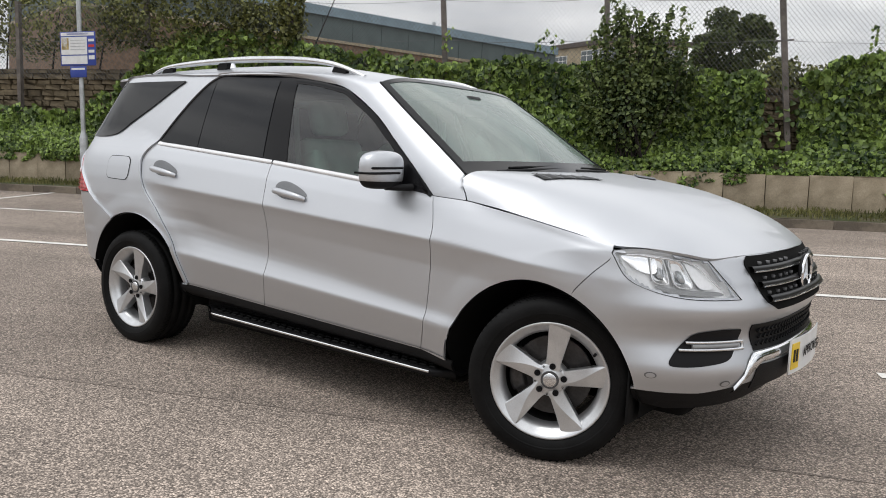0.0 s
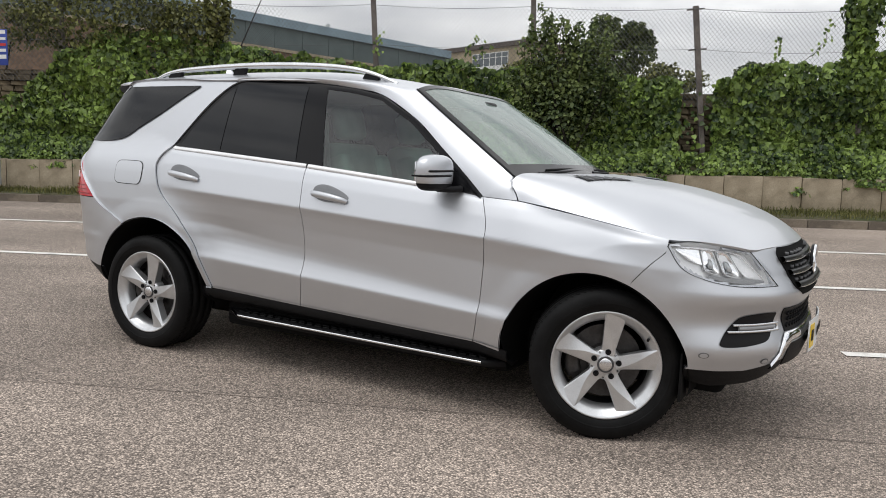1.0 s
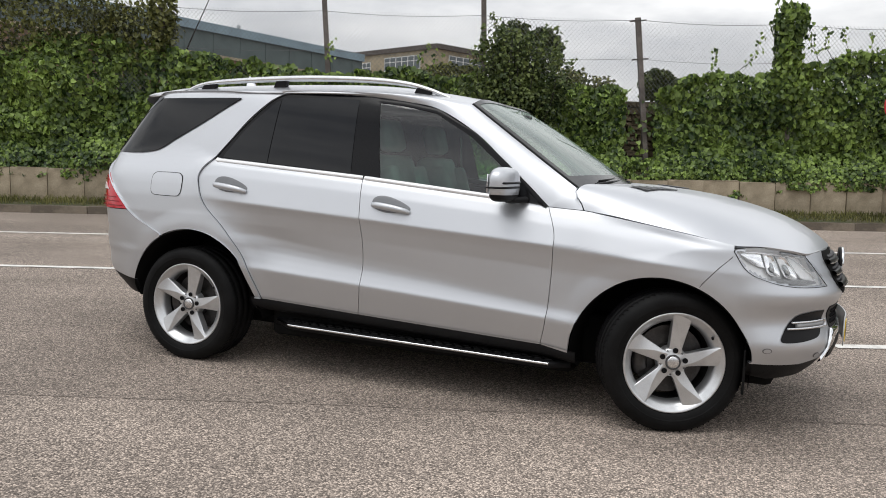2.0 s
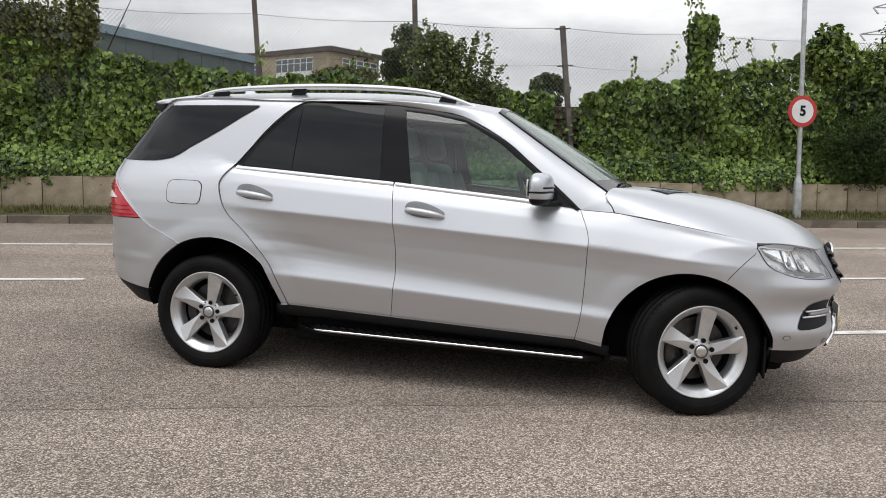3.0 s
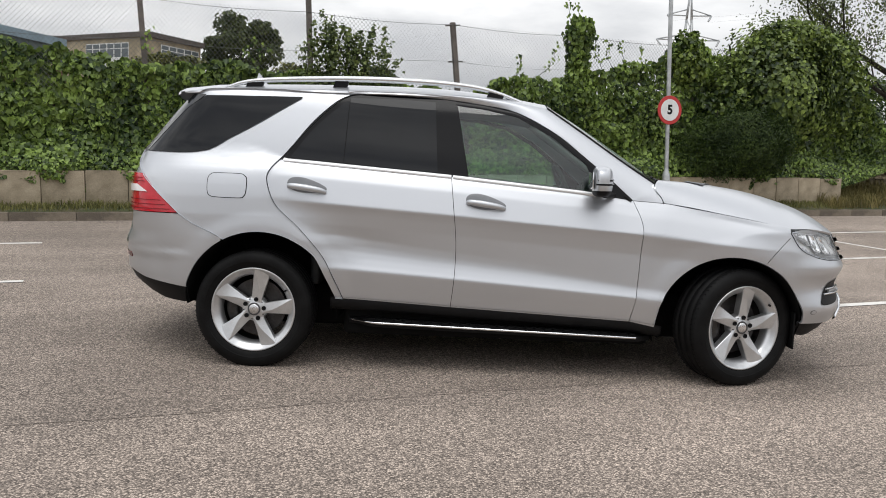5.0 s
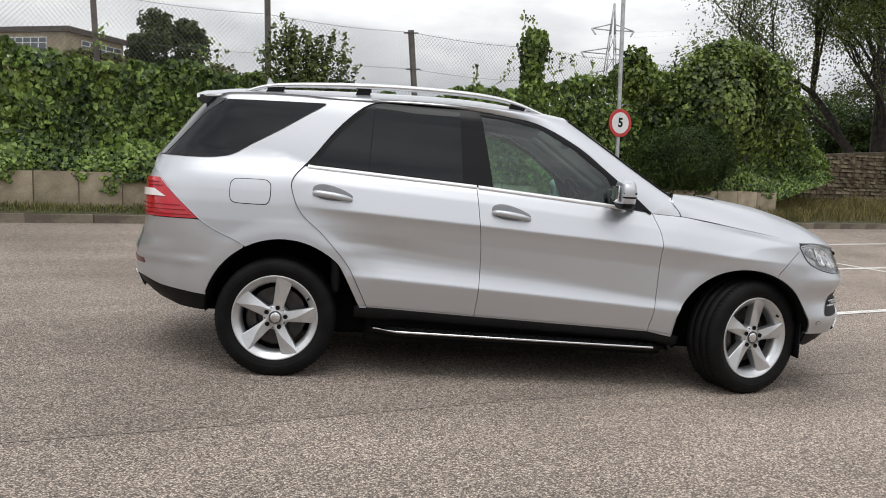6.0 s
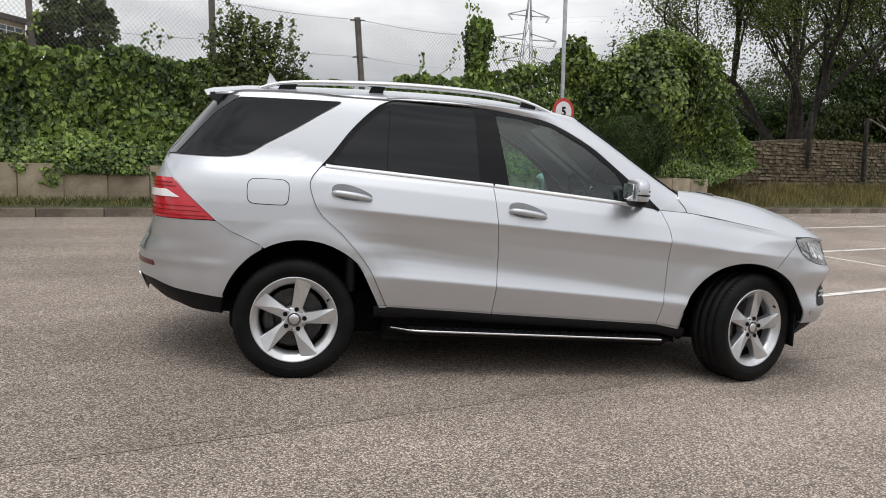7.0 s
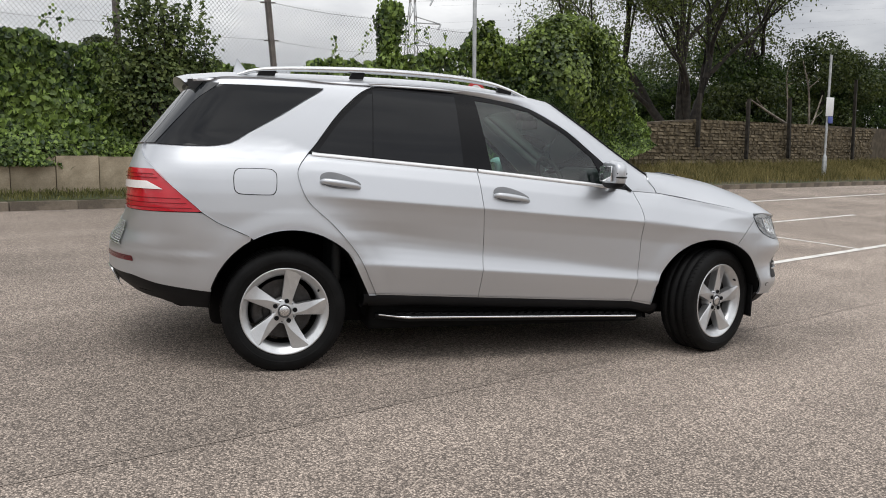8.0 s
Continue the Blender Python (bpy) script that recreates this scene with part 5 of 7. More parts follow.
bm = revolve([(0.0, 0.0), (0.088, 0.0), (0.092, 0.006), (0.09, 0.016), (0.083, 0.018), (0.078, 0.010), (0.0, 0.008)], 40)
for v in bm.verts:
    v.co = Vector((3.692 + v.co.y, v.co.x, 0.838 + v.co.z))
emblem = part("emblem", bm, INK, grille, "round black emblem with a chrome ring")
part("emblem_ring", tube_mesh([(3.710, 0.085 * math.cos(a), 0.838 + 0.085 * math.sin(a)) for a in np.linspace(0, 2 * math.pi, 41)[:-1]], 0.008, 8, closed=True), CHROME, emblem, "chrome ring")
for k in range(3):
    a = radians(90 + 120 * k)
    bm = bmesh.new()
    tip, wide = 0.082, 0.017
    d, nrm = Vector((0, math.cos(a), math.sin(a))), Vector((0, -math.sin(a), math.cos(a)))
    c = Vector((3.707, 0, 0.838))
    v = [bm.verts.new(c + nrm * wide), bm.verts.new(c + d * tip), bm.verts.new(c - nrm * wide), bm.verts.new(c + Vector((0.010, 0, 0))), bm.verts.new(c - d * wide)]
    bm.faces.new((v[0], v[3], v[1])), bm.faces.new((v[3], v[2], v[1])), bm.faces.new((v[4], v[2], v[3])), bm.faces.new((v[4], v[3], v[0]))
    part("emblem_bar", bm, CHROME, emblem, smooth=False)


def lower_grille():
    bm = bmesh.new()
    add_grid(bm, [[skin(s_at_y(y, z), z, 0.004) for y in np.linspace(float(np.interp(z, (0.56, 0.66), (0.50, 0.535))), 0, 14)] for z in np.linspace(0.555, 0.668, 8)])
    return bm


air = wrap_part("lower_intake", lower_grille, INK, "black mesh air intake", 0.008)
for i in range(26):
    for z in (0.585, 0.612, 0.64):
        y = -0.475 + 0.038 * i + (0.019 if z == 0.612 else 0)
        if abs(y) > 0.49:
            continue
        p = skin(s_at_y(abs(y), z), z, 0.006)
        part("mesh_link", box_mesh(-0.004, 0.006, -0.014, 0.014, -0.004, 0.004, 0.0, m=Matrix.Translation((p.x, math.copysign(abs(p.y), y), z)) @ Matrix.Rotation(radians(28), 4, "X")), BLACK_TRIM, air, smooth=False)


def chin():
    bm = bmesh.new()
    rows = []
    for y in np.linspace(0.60, 0.0, 22):
        top = float(np.interp(y, (0.0, 0.50, 0.53, 0.60), (0.552, 0.552, 0.545, 0.42)))
        bot = float(np.interp(y, (0.0, 0.46, 0.54, 0.60), (0.512, 0.508, 0.468, 0.392)))
        rows.append([skin(s_at_y(y, z), z, o) for z, o in ((bot, 0.004), (bot + 0.01, 0.014), (top - 0.01, 0.016), (top, 0.006))])
    add_grid(bm, rows)
    return bm


wrap_part("front_scuff_plate", chin, CHROME, "polished metal underguard", 0.0)


def chin_dark():
    bm = bmesh.new()
    add_grid(bm, [[skin(s_at_y(y, z), z, 0.005) for y in np.linspace(0.50, 0, 12)] for z in np.linspace(0.40, 0.50, 5)])
    return bm


wrap_part("front_undertray", chin_dark, BLACK_TRIM, "black plastic undertray", 0.006)

# plate at the front: a white dealer plate with a yellow badge
bm = bmesh.new()
rows = []
for y in np.linspace(-0.265, 0.265, 15):
    x = 3.752 - 0.14 * y * y * 2
    rows.append([Vector((x, y, 0.425)), Vector((x, y, 0.578))])
add_grid(bm, rows)
bmesh.ops.recalc_face_normals(bm, faces=bm.faces)
bm.normal_update()
if bm.faces[0].normal.x < 0:
    bmesh.ops.reverse_faces(bm, faces=bm.faces)
thicken(bm, 0.006)
plate = part("front_plate", bm, PLATE_WHITE, nose, "white dealer plate with a yellow square and black writing")
part("plate_badge", box_mesh(3.7400, 3.7435, -0.250, -0.165, 0.445, 0.558, 0.0, m=Matrix.Translation((3.734, -0.207, 0.5)) @ Matrix.Rotation(radians(-6.6), 4, "Z") @ Matrix.Translation((-3.734, 0.207, -0.5))), YELLOW, nose, "yellow square badge", smooth=False)
for dy in (-0.016, 0.016):
    part("badge_mark", box_mesh(3.7438, 3.7450, -0.2075 + dy - 0.011, -0.2075 + dy + 0.011, 0.475, 0.530, 0.0, m=Matrix.Translation((3.734, -0.207, 0.5)) @ Matrix.Rotation(radians(-6.6), 4, "Z") @ Matrix.Translation((-3.734, 0.207, -0.5))), INK, nose, smooth=False)


def lettering(name, body, size, m, mat, parent, spacing=1.0):
    cu = bpy.data.curves.new(name, "FONT")
    cu.body, cu.size, cu.extrude, cu.align_x, cu.align_y = body, size, 0.0008, "CENTER", "CENTER"
    cu.space_character = spacing
    cu.materials.append(mat)
    ob = new(name, cu)
    ob.matrix_world = m
    ob.parent = parent
    return ob


lettering("plate_writing", "APPROVED", 0.062, Matrix.Translation((3.7550, 0.040, 0.502)) @ Matrix.Rotation(radians(90), 4, "Z") @ Matrix.Rotation(radians(90), 4, "X"), INK, nose)


# fog lamp scoops
def fog_hole():
    return skin_fill([(s_at_y(y, z), z) for y, z in ((0.615, 0.655), (0.585, 0.650), (0.590, 0.610), (0.615, 0.565), (0.65, 0.530), (0.73, 0.514), (0.80, 0.508), (0.832, 0.516), (0.822, 0.560), (0.795, 0.610), (0.765, 0.642), (0.69, 0.655))], 0.003)


scoops = both("fog_scoop", fog_hole, INK, "black scoop with a chrome running lamp", depth=0.0)
both("scoop_end", lambda: tube_mesh([skin(s_at_y(y, z), z, 0.012) for y, z in ((0.583, 0.604), (0.578, 0.59), (0.583, 0.572))], 0.0075, 6), SATIN, "", depth=0.0, parent=scoops)
for z in (0.572, 0.604):
    both("scoop_blade", lambda z=z: tube_mesh([skin(s_at_y(y, z), z, 0.012) for y in np.linspace(0.812 if z < 0.6 else 0.795, 0.575, 14)], 0.0065, 6), SATIN, "satin chrome blade", depth=0.0, parent=scoops)
both("running_lamp", lambda: tube_mesh([skin(s_at_y(y, 0.588), 0.588, 0.008) for y in np.linspace(0.775, 0.60, 12)], 0.010, 6), LAMP_GREY, "", depth=0.0, parent=scoops)
for y, z in ((0.862, 0.470), (0.645, 0.436)):
    s0 = s_at_y(y, z)
    both("parking_sensor", lambda s0=s0, z=z: skin_fill([(s0 + 0.020 * math.cos(a), z + 0.0135 * math.sin(a)) for a in np.linspace(0, 2 * math.pi, 17)[:-1]], 0.0012, 3, 24), CUP, "", depth=0.0, parent=nose)
    both("sensor_face", lambda s0=s0, z=z: skin_fill([(s0 + 0.015 * math.cos(a), z + 0.010 * math.sin(a)) for a in np.linspace(0, 2 * math.pi, 17)[:-1]], 0.0032, 3, 24), PAINT, "", depth=0.0, parent=nose)


# bonnet vents, wipers, cowl
for side in (-1, 1):
    bm = bmesh.new()
    corners = [(2.605, 0.605), (2.71, 0.655), (2.85, 0.33), (2.755, 0.305)]
    c = np.array(corners)
    g = coons(even(c[[0, 1]], 4), even(c[[3, 2]], 4), even(c[[0, 3]], 10), even(c[[1, 2]], 10))
    add_grid(bm, [[Vector((x, side * y, hood_z(x, y) + 0.005)) for x, y in row] for row in g])
    up(bm)
    vent = part("bonnet_vent", bm, INK, bonnet, "black louvred bonnet vent")
    for k in range(5):
        t = 0.1 + 0.2 * k
        a, b = c[0] + (c[3] - c[0]) * t, c[1] + (c[2] - c[1]) * t
        part("louvre", tube_mesh([(a[0], side * a[1], hood_z(*a) + 0.005), (b[0], side * b[1], hood_z(*b) + 0.005)], 0.0035, 6), CUP, vent, "thin grey louvre")
bm = up(loft(np.array([(2.37, 0.785, 1.190), (2.42, 0.79, 1.170)]), np.array([(2.50, 0, 1.212), (2.56, 0, 1.198)]), 3.0, 10))
cowl = part("cowl", bm, BLACK_TRIM, car, "black plastic scuttle below the windscreen")
for y0, y1 in ((-0.62, -0.02), (0.10, 0.70)):
    pts = []
    for t in np.linspace(0, 1, 12):
        y = y0 + (y1 - y0) * t
        pts.append((2.49 - 0.02 * t - 0.09 * (y / 0.8) ** 2, y, 1.232 + 0.006 * t - 0.02 * (y / 0.8) ** 2))
    wiper = part("wiper", tube_mesh(pts, 0.009, 6), BLACK_TRIM, car, "black wiper arm and blade")
    part("wiper_blade", tube_mesh([(x - 0.018, y, z + 0.014) for x, y, z in pts[2:]], 0.006, 5), RUBBER, wiper)


# mirrors
for side in (-1, 1):
    def mirror_form(z0, z1, grow=0.0):
        bm = bmesh.new()
        bmesh.ops.create_cube(bm, size=2.0)
        bmesh.ops.subdivide_edges(bm, edges=list(bm.edges), cuts=9, use_grid_fill=True)
        for v in bm.verts:
            x, y, z = v.co
            r = (abs(x) ** 3.2 + abs(y) ** 3.6 + abs(z) ** 3.4) ** (1 / 3.4)
            x, y, z = x / r, y / r, z / r
            sx = 0.070 * (1 - 0.25 * max(y * -1, 0))
            px = 2.025 + sx * x + 0.012 * y
            if x < 0:
                px += 0.020 * abs(x)
            v.co = Vector((px + grow * x, side * (0.995 - 0.118 * y + grow * y), 1.205 + (0.088 + grow) * z - 0.012 * max(-y, 0) * max(z, 0)))
        bmesh.ops.bisect_plane(bm, geom=list(bm.verts) + list(bm.edges) + list(bm.faces), plane_co=(0, 0, z0), plane_no=(0, 0, -1), clear_outer=True)
        bmesh.ops.bisect_plane(bm, geom=list(bm.verts) + list(bm.edges) + list(bm.faces), plane_co=(0, 0, z1), plane_no=(0, 0, 1), clear_outer=True)
        bmesh.ops.holes_fill(bm, edges=[e for e in bm.edges if e.is_boundary])
        bmesh.ops.recalc_face_normals(bm, faces=bm.faces)
        return bm
    mirror = part("door_mirror", mirror_form(1.152, 1.30), PAINT, car, "silver door mirror with black base and dark lamp slots")
    part("mirror_base", mirror_form(1.10, 1.151, 0.002), BLACK_TRIM, mirror, "black mirror base")
    part("mirror_arm", tube_mesh([(2.05, side * 0.98, 1.128), (2.09, side * 0.92, 1.125), (2.12, side * 0.865, 1.128)], [0.022, 0.020, 0.022], 8, flat=0.8), BLACK_TRIM, mirror)
    for z, y0, y1 in ((1.212, 0.905, 1.085), (1.188, 0.93, 1.10)):
        pts = []
        for t in np.linspace(0, 1, 14):
            y = y0 + (y1 - y0) * t
            yy = (0.995 - y) / 0.118
            zz = (z - 1.205) / 0.088
            xx = max(1 - abs(yy) ** 3.6 - abs(zz) ** 3.4, 0.001) ** (1 / 3.2)
            pts.append((2.025 + 0.070 * (1 - 0.25 * max(-yy, 0)) * xx + 0.012 * yy + 0.001, side * y, z + 0.006 * (1 - t)))
        end_x = pts[-1][0]
        pts += [(end_x - 0.03, side * (y1 + 0.012), z), (end_x - 0.075, side * (y1 + 0.017), z)]
        part("mirror_slot", tube_mesh(pts, [0.002] + [0.0065] * (len(pts) - 2) + [0.005], 6), GLOSS_BLACK, mirror, "dark lamp slot")
    bm = bmesh.new()
    add_box(bm, 1.966, 1.974, side * 0.995 - 0.075, side * 0.995 + 0.075, 1.160, 1.255, 0.003)
    part("mirror_glass", bm, CHROME, mirror, "mirror glass")


# wheels
def make_wheel(spin, m, label):
    wheel = part("wheel", revolve([(0.205, 0.10), (0.212, 0.02), (0.225, -0.06), (0.235, -0.10), (0.24, -0.108)], 56), STEEL, car, label)
    # tyre: the flank bulges, shallow grooves in the tread
    prof = [(0.246, -0.098), (0.252, -0.112), (0.268, -0.122), (0.296, -0.130), (0.322, -0.127), (0.340, -0.116), (0.348, -0.102)]
    tread = []
    for y0, y1 in ((-0.100, -0.066), (-0.054, -0.008), (0.004, 0.050), (0.062, 0.100)):
        tread += [(0.343, y0 - 0.001), (0.3515, y0 + 0.002), (0.353, 0.5 * (y0 + y1)), (0.3515, y1 - 0.002), (0.343, y1 + 0.001)]
    prof += tread[1:-1] + [(0.340, 0.115), (0.322, 0.127), (0.300, 0.130), (0.268, 0.122), (0.25, 0.11), (0.242, 0.10)]
    tyre = part("tyre", revolve(prof, 96), RUBBER, wheel, "black road tyre")
    for a0 in range(0, 360, 5):
        for y, sgn in ((-0.086, 1), (0.084, -1)):
            a = radians(a0)
            mm = Matrix.Rotation(-a, 4, "Y") @ Matrix.Translation((0.3525, y, 0)) @ Matrix.Rotation(radians(24 * sgn), 4, "X")
            part("tread_groove", box_mesh(-0.002, 0.0012, -0.020, 0.020, -0.0022, 0.0022, 0.0, m=mm), SHADOW_BLACK, tyre, smooth=False)
    part("tyre_ridge", revolve([(0.286, -0.1275), (0.289, -0.1302), (0.292, -0.1300), (0.295, -0.1302), (0.298, -0.1295)], 96), RUBBER, tyre)
    rim = part("rim", revolve([(0.253, -0.098), (0.2545, -0.110), (0.252, -0.117), (0.246, -0.117), (0.238, -0.109), (0.222, -0.096), (0.208, -0.084), (0.203, -0.06), (0.202, -0.02)], 80), ALLOY, wheel, "silver alloy rim")
    part("brake_disc", revolve([(0.05, 0.0), (0.172, 0.0), (0.172, 0.022), (0.05, 0.022)], 40), STEEL, wheel)
    part("brake_hat", revolve([(0.0, -0.03), (0.078, -0.028), (0.083, -0.01), (0.083, 0.01)], 32), STEEL, wheel)
    bm = bmesh.new()
    rows = []
    for a in np.linspace(140, 208, 15):
        swell = math.sin(math.pi * (a - 140) / 68) ** 0.4
        c, d = math.cos(radians(a)), math.sin(radians(a))
        rows.append([Vector((r * c, y, r * d)) for r, y in ((0.112, 0.03), (0.116, -0.012 - 0.02 * swell), (0.13, -0.022 - 0.022 * swell), (0.17, -0.022 - 0.022 * swell), (0.184, -0.012 - 0.015 * swell), (0.19, 0.03))])
    add_grid(bm, rows)
    bmesh.ops.recalc_face_normals(bm, faces=bm.faces)
    part("brake_caliper", bm, STEEL, wheel, "cast grey brake caliper")
    for k in range(5):
        a = radians(spin + 72 * k)
        bm = bmesh.new()
        rows = []
        for t in np.linspace(0, 1, 20):
            r = 0.044 + 0.203 * t
            w = 0.030 + 0.010 * (1 - smoothstep(0.0, 0.16, t)) + 0.022 * t ** 1.25
            ridge = w * (-0.62 + 1.56 * smoothstep(0.02, 1.06, t))     # the ridge crosses over on its way out
            y0 = -0.088 - 0.022 * t ** 1.4
            low, high = 0.001 + 0.009 * smoothstep(0.05, 0.8, t), 0.001 + 0.004 * (1 - t)
            rows.append([(r, y0 + 0.055, -w * 0.92), (r, y0 + low + 0.002, -w), (r, y0 + low - 0.001, -w + 0.003), (r, y0 - 0.005, ridge), (r, y0 + high - 0.002, w - 0.002), (r, y0 + high + 0.001, w), (r, y0 + 0.055, w * 0.92)])
        rot = Matrix.Rotation(-a, 4, "Y")
        add_grid(bm, [[rot @ Vector(p) for p in row] for row in rows])
        bmesh.ops.recalc_face_normals(bm, faces=bm.faces)
        part("spoke", bm, ALLOY, wheel, smooth=9)
        for rad, ang, size in ((0.060, a, 1.0), (0.062, a + radians(36), 0.33)):
            bm = revolve([(0.0, 0.004), (0.006, 0.004), (0.007, 0.0), (0.0095, 0.0), (0.010, 0.002), (0.0125, 0.001), (0.0132, -0.001), (0.0138, 0.03)], 16)
            for v in bm.verts:
                v.co = Vector((v.co.x * size, v.co.y, v.co.z * size)) + Vector((rad * math.cos(ang), -0.0965 if size == 1.0 else -0.091, rad * math.sin(ang)))
            part("wheel_bolt", bm, INK, wheel, "dark recessed wheel bolt" if size == 1.0 else "", smooth=True)
    part("hub", revolve([(0.0, -0.094), (0.034, -0.094), (0.038, -0.091), (0.060, -0.090), (0.070, -0.086), (0.076, -0.07), (0.076, -0.02)], 48), ALLOY, wheel)
    part("hub_ring", revolve([(0.031, -0.0945), (0.032, -0.0985), (0.037, -0.0985), (0.039, -0.092)], 36), HUB_GREY, wheel, "dark grey ring round the hub cap")
    part("hub_cap", revolve([(0.0, -0.101), (0.026, -0.101), (0.031, -0.098), (0.0315, -0.09)], 32), SATIN, wheel, "plain round hub cap")
    a = radians(spin - 46)
    part("valve", tube_mesh([(0.228 * math.cos(a), -0.095, 0.228 * math.sin(a)), (0.222 * math.cos(a), -0.115, 0.222 * math.sin(a))], 0.0065, 8), INK, wheel, "black valve stem")
    wheel.matrix_basis = m
    return wheel


STEER = 21
make_wheel(78, pose(0.0, -0.825, 0.366), "alloy wheel pointing straight ahead")
make_wheel(82, pose(2.893, -0.812, 0.366, 0, 0, STEER), "alloy wheel on full turn")
make_wheel(40, pose(0.0, 0.825, 0.366, 0, 0, 180), "alloy wheel pointing straight ahead")
make_wheel(15, pose(2.893, 0.812, 0.366, 0, 0, 180 + STEER), "alloy wheel on full turn")
for side in (-1, 1):
    part("mud_flap", box_mesh(3.250, 3.262, side * 0.78 - 0.07, side * 0.78 + 0.07, 0.235, 0.46, 0.004), RUBBER, car, "black rubber spat ahead of the wheel")

# cabin
cabin = part("cabin_floor", box_mesh(0.56, 2.38, -0.76, 0.76, 0.42, 0.62, 0.03), CABIN, car, "dark cabin floor")
part("door_card", box_mesh(0.60, 2.3, -0.80, -0.74, 0.5, 1.07, 0.02), CABIN, car)
part("door_card", box_mesh(0.60, 2.3, 0.74, 0.80, 0.5, 1.10, 0.02), CABIN, car)
bm = box_mesh(2.02, 2.40, -0.76, 0.76, 0.75, 1.155, 0.05)
for v in bm.verts:
    if v.co.z > 1.0 and v.co.x < 2.2:
        v.co.x += 0.10
        v.co.z += 0.02
part("dashboard", bm, CABIN, car, "dark dashboard")
part("instrument_hood", box_mesh(2.03, 2.22, -0.56, -0.18, 1.06, 1.235, 0.04), CABIN, car)
part("rear_bulkhead", box_mesh(0.30, 0.36, -0.72, 0.72, 0.5, 1.55, 0.02), CABIN, car, "dark rear cabin")
for y in (-0.37, 0.37):
    seat = part("seat", box_mesh(1.28, 1.80, y - 0.25, y + 0.25, 0.62, 0.80, 0.05), LEATHER, car, "pale grey leather front seat")
    bm = box_mesh(-0.07, 0.07, -0.24, 0.24, 0.0, 0.62, 0.05, m=Matrix.Translation((1.27, y, 0.74)) @ Matrix.Rotation(radians(-17), 4, "Y"))
    part("backrest", bm, LEATHER, seat)
    for dy in (-0.2, 0.2):
        part("bolster", box_mesh(-0.03, 0.11, -0.05, 0.05, 0.03, 0.54, 0.035, m=Matrix.Translation((1.29, y + dy, 0.74)) @ Matrix.Rotation(radians(-17), 4, "Y")), LEATHER, seat)
    part("head_rest", box_mesh(-0.05, 0.05, -0.13, 0.13, 0.64, 0.84, 0.04, m=Matrix.Translation((1.27, y, 0.74)) @ Matrix.Rotation(radians(-14), 4, "Y")), LEATHER, seat)
wheel_m = Matrix.Translation((1.90, -0.37, 1.12)) @ Matrix.Rotation(radians(-24), 4, "Y")
bm = tube_mesh([wheel_m @ Vector((0, 0.185 * math.cos(a), 0.185 * math.sin(a))) for a in np.linspace(0, 2 * math.pi, 41)[:-1]], 0.016, 8, closed=True)
helm = part("steering_wheel", bm, CABIN, car, "black steering wheel")
bm = box_mesh(-0.02, 0.03, -0.075, 0.075, -0.06, 0.06, 0.02, m=wheel_m)
for a in (0, 180, 250, 290):
    add_box(bm, -0.008, 0.014, 0.05, 0.18, -0.018, 0.018, 0.006, m=wheel_m @ Matrix.Rotation(radians(a), 4, "X"))
part("wheel_boss", bm, CABIN, helm)
part("boss_trim", box_mesh(-0.03, -0.021, -0.03, 0.03, -0.05, -0.03, 0.003, m=wheel_m), SATIN, helm)
part("rear_view_mirror", box_mesh(1.86, 1.885, -0.12, 0.12, 1.50, 1.57, 0.012), CABIN, car, "black rear-view mirror")
part("sensor_box", box_mesh(1.78, 1.88, -0.06, 0.06, 1.565, 1.62, 0.015), CABIN, car, "black sensor box behind the windscreen")
for side in (-1, 1):
    pts = [(x - 0.03, side * (y - 0.03), z - 0.015) for x, y, z in SCREEN_EDGE]
    part("pillar_lining", tube_mesh(pts, 0.028, 8), LINER, car, "pale pillar lining")
    part("seat_belt", tube_mesh([(1.16, side * 0.70, 1.50), (1.18, side * 0.69, 1.2), (1.2, side * 0.68, 0.8)], 0.02, 6, flat=0.25), LINER, car, "pale grey seat belt")


# ---- the edge of the car park: verge, walls, fence ----
UV = Matrix.Rotation(radians(22.5), 4, "Z")


def verge_z(u, v):
    base = kerb_z(u) + 0.115
    far = 0.53 + 0.022 * u if u < 13.5 else 0.53 + 0.022 * 13.5 + (u - 13.5) * 0.03
    wide = WALL_V if u < 13.6 else 10.2
    if u >= 13.6:
        far = float(np.interp(u, (13.6, 16, 21, 27, 35, 60), (0.90, 1.15, 1.27, 1.45, 1.75, 2.3)))
    t = min(max((v - KERB_V - 0.12) / (wide - KERB_V - 0.12), 0), 1.3)
    return base + (far - base) * t


def uv_sheet(name, us, vs, height, mat, label, category, kind="structure"):
    bm = bmesh.new()
    add_grid(bm, [[at_uv(u, v, height(u, v)) for v in vs] for u in us])
    return tagged(mesh_object(name, bm, mat), label, category, kind=kind)


uv_sheet("verge", np.linspace(-16, 13.7, 80), np.linspace(KERB_V + 0.10, WALL_V + 0.03, 6), verge_z, SOIL, "narrow grass verge of soil and moss between kerb and wall", "verge")
uv_sheet("verge_wide", np.linspace(13.7, 60, 90), np.linspace(KERB_V + 0.10, 10.9, 12), verge_z, SOIL, "rough grass verge before an old stone wall", "verge")


